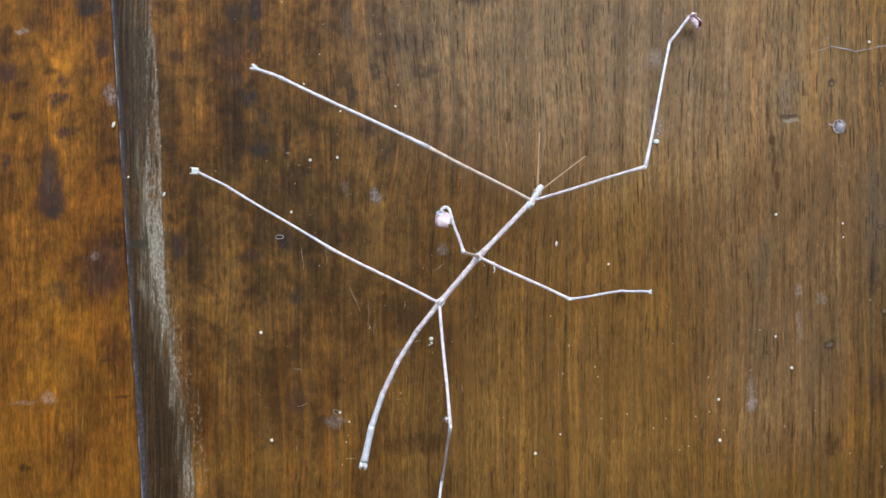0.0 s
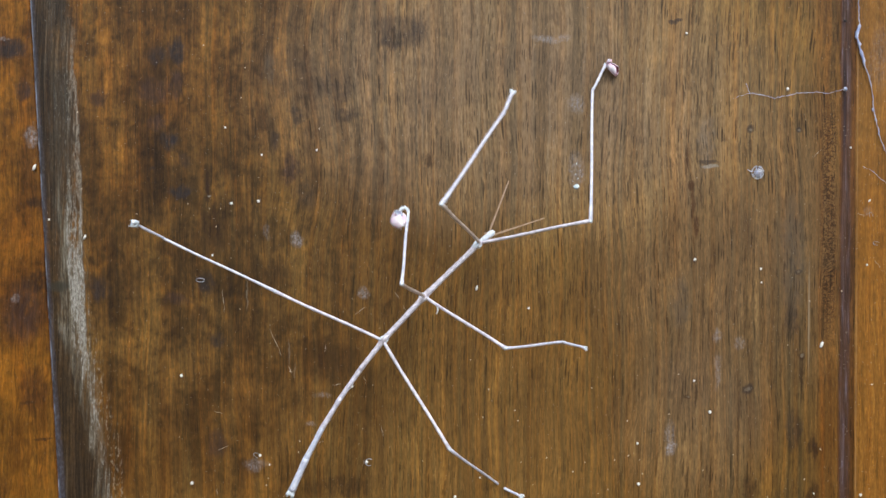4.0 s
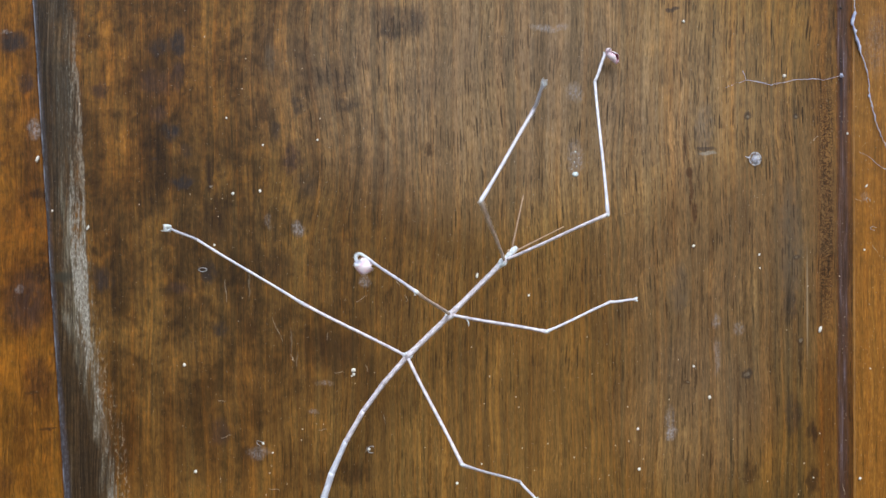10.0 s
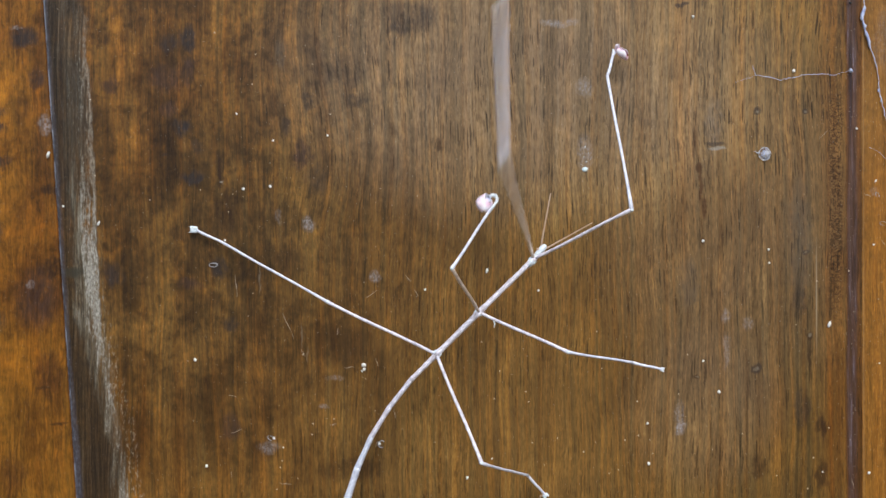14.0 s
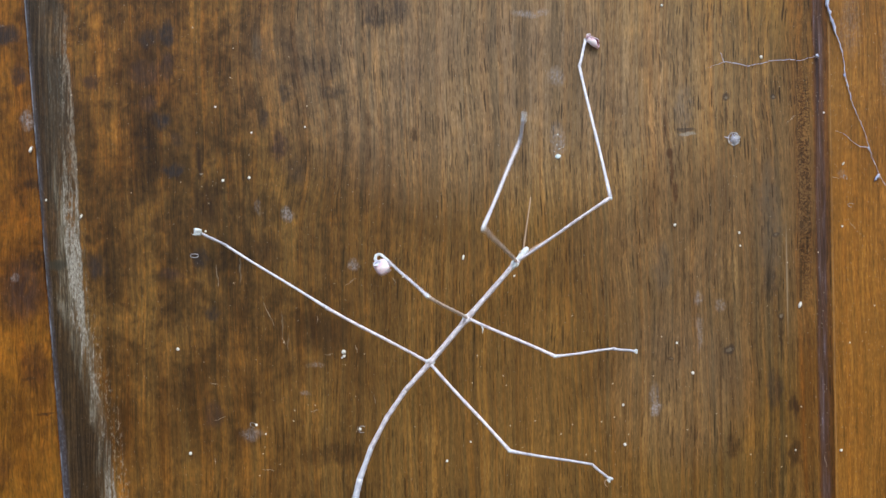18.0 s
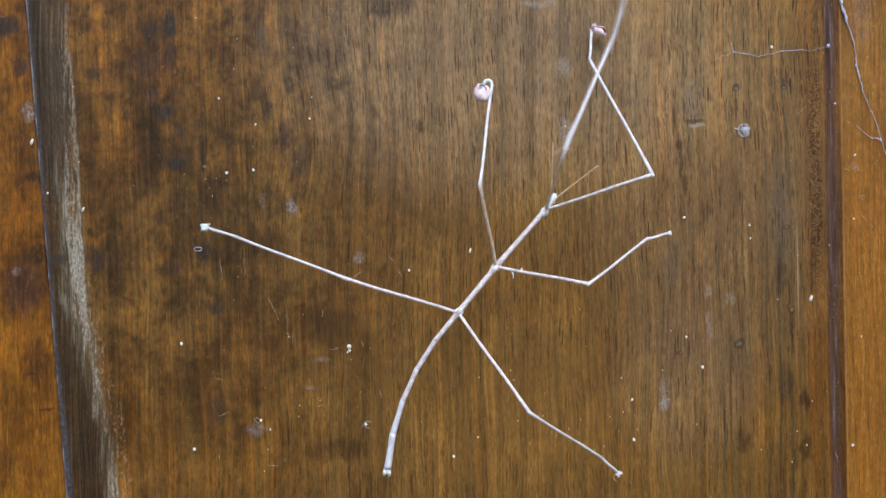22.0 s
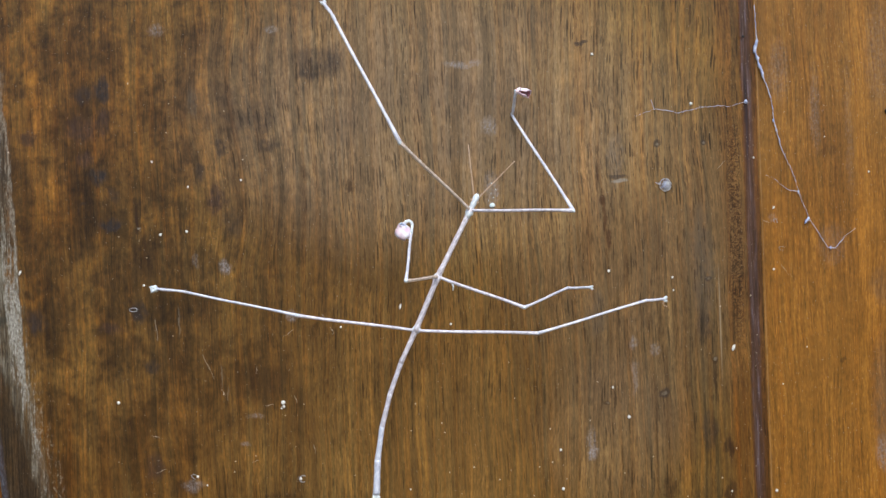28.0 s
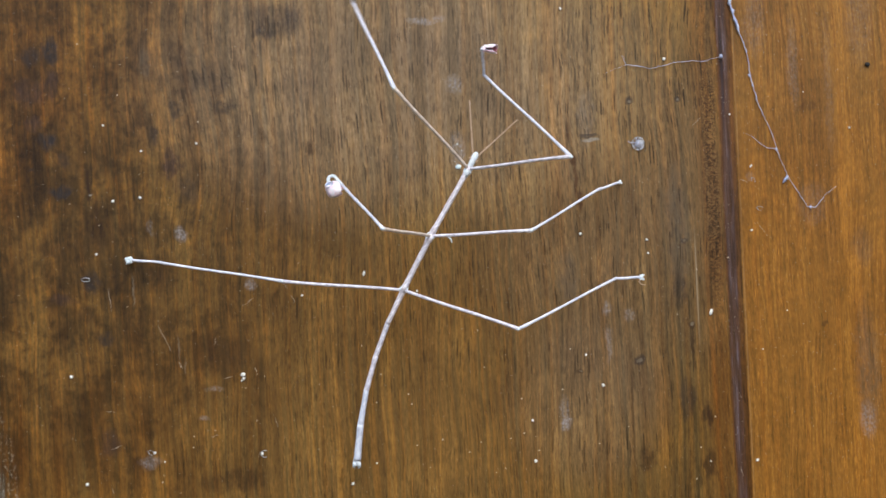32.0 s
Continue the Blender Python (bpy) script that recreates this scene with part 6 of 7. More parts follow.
        (18.5, 11.1, -22.8, 35.1, 27.7, 0.9, 59.7, 28.6, -7.6, 62.6),
        (19, 9.5, -25.7, 30.7, 24.8, -1, 55.2, 25.9, -9.2, 58.8),
        (19.5, 6.8, -26.6, 28.9, 23.7, 0.2, 49.9, 24.9, -8.3, 52.6),
        (20, 5, -27.1, 27.6, 23.7, -2.3, 49.5, 24.2, -11.2, 51.2),
        (20.5, 3.2, -28, 23.8, 20.1, -0.8, 44.3, 21.9, -9.3, 46.7),
        (20.9, 2.7, -29, 21.4, 19.4, 1.8, 35.9, 21.9, -6.5, 38.1),
        (21, 2, -19.9, 37.3, 0.1, 7, 64.1, -0.8, 0.2, 69.9),
        (21.1, 1.5, -10.7, 43.1, -8.4, 6.1, 75.7, -10.2, -2.2, 78.7),
        (21.5, -4.6, -26.6, 11.2, -19, 1.8, 31.9, -23.1, -2.6, 38.6),
        (21.9, 5.5, -28.2, 4.1, 11.2, -5.1, 33.7, 10.8, -13.6, 36.8),
        (22, 14.6, -28.1, 27.4, 29.7, -8.3, 56, 32.1, -10.9, 64.3),
        (22.1, 16.2, -24.4, 33.3, 27.1, -3.1, 62.8, 27.4, -11.9, 64.8),
        (22.5, 10.2, -23.8, 35.4, 22.3, 1.3, 61.3, 23.3, -6.4, 65.7),
        (22.9, 5.8, -28.6, 25.1, 20, -5.1, 51.4, 20, -14.1, 51.9),
        (23, 14.7, -22.5, 36.2, 28.7, -5.7, 67.3, 30.8, -10.8, 74.4),
        (23.1, 20.8, -16.7, 39.8, 34.6, 0.6, 70.8, 35.6, -7.2, 75.2),
        (23.5, 1.1, -27.6, 25.6, 9.6, -1.2, 51.5, 11.1, -3.5, 60.1),
        (23.9, -0.5, -16.1, 39.7, -5.1, 7.2, 69.4, -6.7, -0.3, 74.1),
        (24, -1.9, -21.6, 34, -5.9, 1.1, 64.2, -7.4, -3.5, 71.9),
        (24.1, -3.8, -22, 32.4, -8.8, -1.8, 64.2, -9.7, -10.2, 67.3),
        (24.5, -13.2, -13.9, 33.5, -43.9, -16.1, 55.7, -50.4, -13.3, 61.3),
        (25, -12.6, -19, 28.7, -38, -6.4, 54, -44.4, -1.9, 58.6),
        (25.5, 5, -26.9, 31, 13.1, -4.2, 60.3, 14.1, -3.7, 69.3),
        (26, -1.4, -28.1, 23.3, 15.3, -4.7, 48.1, 18.4, 0.7, 54.6),
        (26.5, 11.9, -5.9, 47.1, 17.7, 9.2, 81.5, 18.9, 4.8, 89.2),
        (27, -2.5, -27.9, 23.5, 14.1, -4.7, 48.5, 17.2, 0.6, 55.1),
        (27.5, -8.6, -17.5, 35.5, -23.9, -0.6, 65.9, -26.9, -6.7, 71.8),
        (28, -8.1, -19.9, 33.5, -24, -10.7, 66.7, -27, -4.1, 72.1),
        (28.5, -8.4, -24.5, 25, -23, -10.1, 57, -25.3, -2.9, 61.8),
        (28.9, -20.6, -2.7, 27.7, -55.1, 0.1, 43.4, -61.4, -5.9, 45.7),
        (29, -20.8, -2.5, 27.1, -55.1, 1.7, 42.9, -60.7, -5.1, 44.5),
        (29.1, -20.9, -2.4, 26.7, -55.1, 3.2, 42.2, -59.3, -4.7, 43.8),
        (29.5, -16.4, -16.7, 21.1, -45.9, -1.6, 39.8, -49.2, -9.8, 40.9),
        (29.9, -5.4, -26.7, 20.2, -11.6, -3.9, 50, -12.3, -12.6, 52.6),
        (30, -4.5, -26.5, 23.4, -8.8, -5.1, 54.5, -11.5, -13.2, 57.3),
        (30.1, -0.2, -27.5, 26.3, 4.3, -5.8, 57.2, 2.7, -14.4, 59),
        (30.5, 0.1, -28, 23, 12.5, -1.6, 47.4, 13.2, -10.3, 49.7),
        (30.9, -1.3, -28, 22.2, 14.5, -1.1, 43.9, 15.1, -9.9, 45.6),
        (31, -0.7, -28.4, 21.6, 14.9, -2.8, 45, 15.4, -11.8, 45.8),
        (31.1, -3.5, -27.2, 21.2, 13.6, -1.3, 43.1, 15.2, -9.9, 45.2),
        (31.5, -3.6, -27.7, 19.6, 13.3, -1.6, 41.4, 15.1, -10.2, 43.3),
        (32, -7, -17.9, 34.9, -17.2, 7, 61.6, -19.2, -1.2, 64.5),
    ]
    front_right_rows = [
        (0, 39.7, -11, 21.8, 50.1, 9, 56, 55.1, 9, 62.3),
        (0.5, 39.1, -13.6, 21.9, 45.9, 8.5, 55.8, 49.8, 8.2, 62.8),
        (1, 40, -14.1, 20.1, 45.9, 6.6, 55, 50, 7.7, 61.8),
        (1.5, 40.2, -14.6, 17.1, 44.3, 8, 51, 48.2, 10.5, 57.6),
        (2, 39.5, -14.7, 18.6, 42.9, 7.7, 52.8, 46.8, 8.4, 59.8),
        (2.5, 39.1, -16.7, 15.3, 40.7, 6.8, 48.8, 44.6, 8, 55.7),
        (3, 42, -11.9, 15.3, 41.7, 10.4, 49.7, 44.6, 5.5, 55.3),
        (3.5, 40.2, -12.6, 16.9, 43.7, 9.2, 51.5, 47.7, 10.1, 58.3),
        (5.5, 39.6, -11.7, 24.3, 41.1, 8.5, 60, 44.4, 9.8, 67.2),
        (6, 40.1, -8, 24, 42.4, 9.9, 60.9, 44.7, 4.8, 66.6),
        (6.5, 39.1, -10.5, 25.6, 41.7, 8.5, 61.9, 44.7, 10.2, 69.1),
        (7, 39.3, -7, 27.6, 41.4, 10.8, 64.4, 43.6, 5.6, 70),
        (7.5, 39.4, -9.2, 26.1, 41.2, 8, 63.3, 44.3, 9.9, 70.5),
        (8, 40.3, -4.9, 26.1, 41.7, 10.9, 63.9, 43.6, 4.9, 68.8),
        (8.5, 38.6, -10.1, 26.6, 40.4, 8.7, 63, 43.1, 10.5, 70.3),
        (9, 37.7, -14.1, 24.7, 38.9, 4.9, 60.9, 41.9, 6.7, 68.2),
        (9.5, 39.2, -12.2, 22.4, 39.3, 8.8, 57.6, 40.4, 2.9, 62.9),
        (10, 38.1, -12.4, 25, 38.3, 7.8, 60.6, 41.2, 8.9, 68),
        (10.5, 38.1, -11.8, 25.5, 39, 8, 61.4, 41.9, 10, 68.6),
        (11, 38, -12.3, 25.3, 39, 6.7, 61.6, 42.2, 8.9, 68.6),
        (11.5, 36.8, -14.2, 24.3, 38.6, 6.6, 59.7, 41.7, 8.3, 66.8),
        (12, 32.7, -17.5, 19.6, 37.4, 6.1, 52.8, 40.5, 5.1, 60.1),
        (12.5, 36.3, -15.4, 24.8, 35.7, 7.5, 58.8, 38, 9.9, 66),
        (13, 34.9, -16.9, 25.8, 35.5, 4.2, 61, 38.9, 6.5, 67.9),
        (13.5, 34.5, -16.7, 26.5, 34.6, 6.2, 60.5, 37.1, 8.3, 67.8),
        (14, 36, -15.6, 25.6, 33.8, 4.8, 61.1, 36.2, 7.9, 68.1),
        (14.5, 37.3, -12.7, 26.3, 34.9, 7.3, 62, 37, 10.1, 69.2),
        (16.5, 35.2, -13.1, 29.2, 32.8, 6.2, 65.3, 34.8, 8.8, 72.6),
        (17, 36.7, -10.9, 27.8, 33.3, 7, 64.5, 35.7, 9.3, 71.8),
        (17.5, 36.5, -11.4, 28.1, 32.4, 7.1, 64.5, 34.7, 10, 71.6),
        (18, 36.1, -9.6, 30.2, 31.6, 8.5, 66.7, 33.8, 10.9, 74),
        (18.5, 36.4, -5.1, 31.9, 31.3, 11.5, 69.1, 32.7, 5.2, 73.9),
        (19, 36.6, -9, 30.3, 31, 9.6, 66.4, 31.3, 4.1, 72.1),
        (19.5, 36.3, -10.1, 29.6, 29.8, 9, 65.3, 30.4, 3.4, 71.1),
        (20, 33.7, -15.5, 28.6, 29.7, 5.4, 63.7, 31.3, 7.2, 71.2),
        (20.5, 35.4, -15.6, 25.6, 28, 6.6, 59.3, 29.1, 9, 66.8),
        (21, 34.1, -16.6, 25.2, 27.9, 5, 59.5, 29.9, 7, 67),
        (21.5, 32.6, -19, 19.9, 26.1, 4.7, 52.7, 27.4, 7.1, 60.2),
        (22, 37.3, -15.1, 21.8, 26.2, 7.4, 54.3, 27.2, 9, 62.1),
        (22.5, 34.8, -18.3, 16.6, 24.9, 6.2, 47.9, 26.3, 8.9, 55.3),
        (23, 35.8, -17.1, 20.7, 27, 5.8, 53.6, 28.4, 8.7, 60.9),
        (23.5, 34.6, -18.1, 15.5, 25, 5.5, 47.6, 26.9, 8.2, 54.9),
        (24, 34.3, -18.2, 15.6, 26.3, 6.8, 47, 27.7, 9.7, 54.3),
        (24.5, 32.4, -17.8, 13, 26.3, 8.1, 44.2, 28.3, 9.9, 51.8),
        (25, 32.1, -18.1, 13.9, 26.6, 9.3, 44, 27.7, 4.1, 50),
        (25.5, 35.7, -14.3, 11.8, 24.3, 10.5, 42.4, 25.4, 4.6, 47.7),
        (27.5, 33.2, -16.9, 14.7, 21.3, 10.6, 42.6, 22.3, 4.8, 48),
        (28, 34, -15.9, 15.6, 22.1, 11.7, 43.5, 23, 6.1, 49.1),
        (28.5, 32.8, -17.2, 14.8, 22.4, 10.9, 42.8, 23, 4.9, 48.2),
        (29, 31.8, -18.1, 15.8, 20.8, 10.7, 42.8, 21.4, 5.1, 48.5),
        (29.5, 30.3, -20.8, 17.3, 18.5, 9.3, 42.5, 19, 3.3, 47.8),
        (30, 31.5, -20.3, 16.1, 18.5, 9.1, 41.5, 18.8, 3.4, 47.1),
        (30.5, 33.6, -19.3, 14.5, 18.2, 8.8, 40, 18.4, 2.7, 45.2),
        (31, 33.6, -18.3, 14, 18.4, 8.9, 40.7, 18.2, 3.7, 46.9),
        (31.5, 32.7, -18.7, 13.5, 17.4, 7.7, 40.9, 18.2, 1.3, 45.7),
        (32, 33.6, -18.2, 16.8, 16, 9.1, 41.7, 15.6, 3.3, 47.1),
    ]
    middle_left_rows = [
        (0, -4.2, -24.6, 1.5, -6.7, 0.5, 9.6, -7.9, 3.4, 13.4),
        (0.5, -4.1, -24.5, 2.4, -4.6, 1.1, 9.2, -4.8, 4.1, 13.1),
        (0.9, -2.1, -13.3, 21, 0.6, 3.9, 41, 1.3, 5.7, 45.6),
        (1, -4.4, -20.6, 13.5, 5.7, -6.8, 33.7, 7.9, -5.4, 38.1),
        (1.1, 3.2, -17.2, 17.9, 10.2, -5.3, 40.5, 11.6, -4.1, 45.2),
        (1.5, -2.4, -17.4, 17.8, 9.2, 0.9, 33.1, 12, 2.7, 36.8),
        (2, -4.8, -20, 14.2, 10.6, 1.1, 18.9, 14.8, 3.3, 20.1),
        (2.5, -7.4, -21.5, 10.3, 5.7, 1.5, 10.5, 10.1, 4, 10.6),
        (3, -6.1, -16.1, 18.1, -6.5, -3.2, 41.3, -6.5, -1.9, 46.1),
        (3.5, -5.2, -23.8, 5.7, -5.1, -4.2, 23.5, -5, -2.1, 28.1),
        (5.5, -4.3, -24.5, 2.9, -2, 0.2, 12.3, -1.1, 3.1, 16.3),
        (6, -4, -24.5, 2.8, 0.7, 0.6, 9.6, 3, 3.6, 12.9),
        (6.5, -3.7, -24.7, 1.2, -0.3, 0, 10.1, 1.1, 2.9, 13.9),
        (7, -4.6, -24.2, 4.5, -0, 1.4, 9.9, 2.5, 4.4, 12.9),
        (7.5, -4.5, -24.3, 3.5, 0.5, 1.1, 8.8, 3.3, 4.2, 11.6),
        (8, -5, -24.3, 3.1, 0.6, 1.2, 8, 3.6, 4.2, 10.6),
        (8.5, -4.2, -24.4, 3.3, -0.6, 1.3, 8.7, 1.6, 4.3, 12),
        (8.9, -2.3, -24.8, 2, -4.8, -1.7, 14.8, -5.6, 0.8, 19.1),
        (9, -12, -15.2, 15.8, -25.1, 0.5, 32.6, -28, 2.1, 36.4),
        (9.1, -10.3, -18.6, 13.1, -28.9, -5, 26.2, -32.9, -3.7, 29),
        (9.5, -13.3, -19.1, 9, -30.6, -1.3, 18.3, -34.7, 0.5, 20.5),
        (10, -8, -22.7, 6.8, -20.4, -0.4, 14, -24.2, 2, 16.3),
        (10.5, -6.2, -23.6, 5.7, -15.9, 0, 12.8, -19.3, 2.6, 15.4),
        (11, -6, -23.7, 5, -15.4, -0.3, 13, -18.6, 2.3, 15.7),
        (11.5, -4.8, -24.2, 3.8, -12.2, 0, 11.6, -15, 2.8, 14.6),
        (12, -3.5, -24.7, 1.3, -11.2, 0.2, 6.2, -14.7, 3, 8.4),
        (12.5, -4.8, -24.4, 2.5, -2.5, 1.2, 8.8, -1.1, 4.2, 12.6),
        (12.9, -6.2, -23.9, 3.7, -0.5, -2.4, 17.9, 1.2, -0.1, 22.1),
        (13, -5, -19.4, 14.9, 2.8, -5.8, 36.3, 4.4, -4.5, 40.8),
        (13.1, -2, -16.2, 19, 4.5, -0.1, 39, 6, 1.5, 43.5),
        (13.5, -5.3, -16.9, 17.6, 2.9, -2.3, 38.2, 4.7, -0.8, 42.6),
        (13.9, -7.2, -20, 13.2, 1.8, -0.3, 28.5, 4.1, 1.8, 32.4),
        (14, -7.1, -20.9, 11.8, 2.9, -0.9, 26.1, 5.6, 1.2, 29.8),
        (14.1, -7.4, -20.4, 12.4, 1.9, 1.2, 24.6, 4.6, 3.5, 28.2),
        (14.5, -6.9, -21.6, 10.6, 2.9, 1.1, 20.2, 6, 3.6, 23.2),
        (16.5, -8.1, -21.8, 9.1, 1.9, 2.7, 9.3, 6, 5.5, 9.4),
        (16.9, -10.6, -16.5, 15.5, -17.8, 1.5, 33.6, -19.5, 3.3, 37.9),
        (17, -18.5, -7.6, 15, -34.6, 8.8, 28.2, -38.3, 10.4, 31.2),
        (17.1, -16.3, -13.6, 13.3, -32.4, 2.3, 26.9, -36.1, 3.9, 29.9),
        (17.5, -15.5, -17.2, 9.4, -31.6, 1.6, 18.9, -35.6, 3.6, 21.3),
        (17.9, -9.8, -21.8, 7.4, -21.6, 0.8, 14.7, -25.3, 3.2, 17),
        (18, -9.9, -21.9, 6.9, -20.2, 1.1, 15.1, -23.6, 3.6, 17.8),
        (18.1, -11, -21.5, 6.3, -20.8, 2, 13.4, -24.3, 4.6, 15.9),
        (18.5, -8.1, -22.9, 6, -14.1, 1.8, 13.4, -16.8, 4.6, 16.5),
        (19, -6, -24, 3.6, -6.8, 1.7, 10.1, -7.2, 4.7, 14),
        (19.5, -6.1, -24, 3, -5, 1.6, 9.4, -4.2, 4.7, 13.2),
        (20, -4, -24.7, -0.7, -4.3, 0.3, 8.1, -4.4, 3.2, 12.2),
        (20.5, -3.3, -24.7, 2.2, -4.7, 1.5, 6.1, -6.1, 4.7, 9.6),
        (20.9, -3.9, -24.7, -0.5, -4.4, 1.2, 5, -4.7, 4.4, 8.9),
        (21, -3, -24.8, 1, -5.1, 0.9, 7.1, -6.4, 4, 10.8),
        (21.1, -4.1, -24.6, 1.3, -6.4, 1.5, 5, -8.4, 4.8, 8.3),
        (21.5, -11.9, -18.7, 11.7, -22.9, -8.5, 33.5, -25.1, -7.6, 37.9),
        (21.9, -3.6, -13.2, 20.9, -0.3, 1.7, 42.7, 0.4, 3.1, 47.4),
        (22, -4.3, -14, 20.3, -0.7, -1.9, 43.6, 0, -0.8, 48.4),
        (22.1, -5.6, -16.2, 18.2, -2.1, -3.9, 41.5, -1.4, -2.7, 46.3),
        (22.5, -8.6, -18.4, 14.6, -3.4, -3.8, 36.1, -2.3, -2.4, 40.7),
        (22.9, -6.3, -19.9, 13.8, 4.7, -0.5, 28.2, 7.5, 1.5, 31.8),
        (23, -6.4, -19.8, 13.8, 6.3, -0.6, 26.9, 9.5, 1.4, 30.2),
        (23.1, -7.4, -19.2, 14.2, 4.9, 0.3, 27.3, 8, 2.3, 30.6),
        (23.5, -8.5, -21.8, 8.7, -0.1, -8.7, 30.2, 1.7, -7.4, 34.7),
        (23.9, -4.5, -15.7, 18.9, 4.8, -1.4, 39.2, 6.8, 0, 43.6),
        (24, -6.2, -17.1, 17.2, 3.7, -3.2, 37.4, 5.9, -1.9, 41.8),
        (24.1, -9.3, -17.1, 15.7, -12.4, -1, 36.5, -13.1, 0.6, 41.2),
        (24.5, -12.1, -18.3, 11.9, -19.7, -6.6, 34.5, -21.2, -5.5, 39.1),
        (25, -16.8, -13.5, 12.6, -33.4, -1.3, 29.3, -36.8, -0.1, 32.7),
        (25.5, -15.3, -18.2, 7.7, -30.5, -1.5, 21.5, -34, 0.1, 24.7),
        (27.5, -7.9, -23.7, 0.1, -9, 0.9, 10, -9.4, 3.7, 14.1),
        (28, -7.7, -23.8, -0, -6.6, 0.1, 11.4, -6.2, 2.8, 15.6),
        (28.5, -7.6, -23.8, -1.4, -5.8, -0.1, 10.3, -5.2, 2.6, 14.5),
        (29, -8, -23.6, -1.7, -5.8, -0, 10.1, -5, 2.6, 14.3),
        (29.5, -6.9, -23.9, -2.2, -7, -0.1, 9.4, -7, 2.6, 13.6),
        (29.9, -5.3, -24.2, -3.5, -7.3, -1.1, 9.4, -8, 1.4, 13.7),
        (30, -4.5, -24.4, -3, -7.1, -1.5, 10.1, -8, 1, 14.3),
        (30.1, -3.3, -24.7, -1.5, -6, -1.4, 10.8, -7, 1.1, 15),
        (30.5, -3.8, -24.5, -3.3, -5.8, -1.2, 9.3, -6.4, 1.3, 13.5),
        (30.9, -17.4, -16.7, 6.6, -35.7, 0.7, 14.7, -39.9, 2.4, 16.6),
        (31, -18.8, -16, 3.8, -38.6, 0.6, 10, -43.1, 2.2, 11.4),
        (31.1, -19.9, -15.1, 1.5, -40.8, 1.2, 2.8, -45.5, 2.8, 3.1),
        (31.5, -16.1, -19, 2.5, -35.3, -1.7, 8.6, -39.7, 0.1, 10),
        (32, -10.9, -22.4, 1.9, -21.6, -1.4, 13.9, -24.6, 0.9, 17.3),
    ]
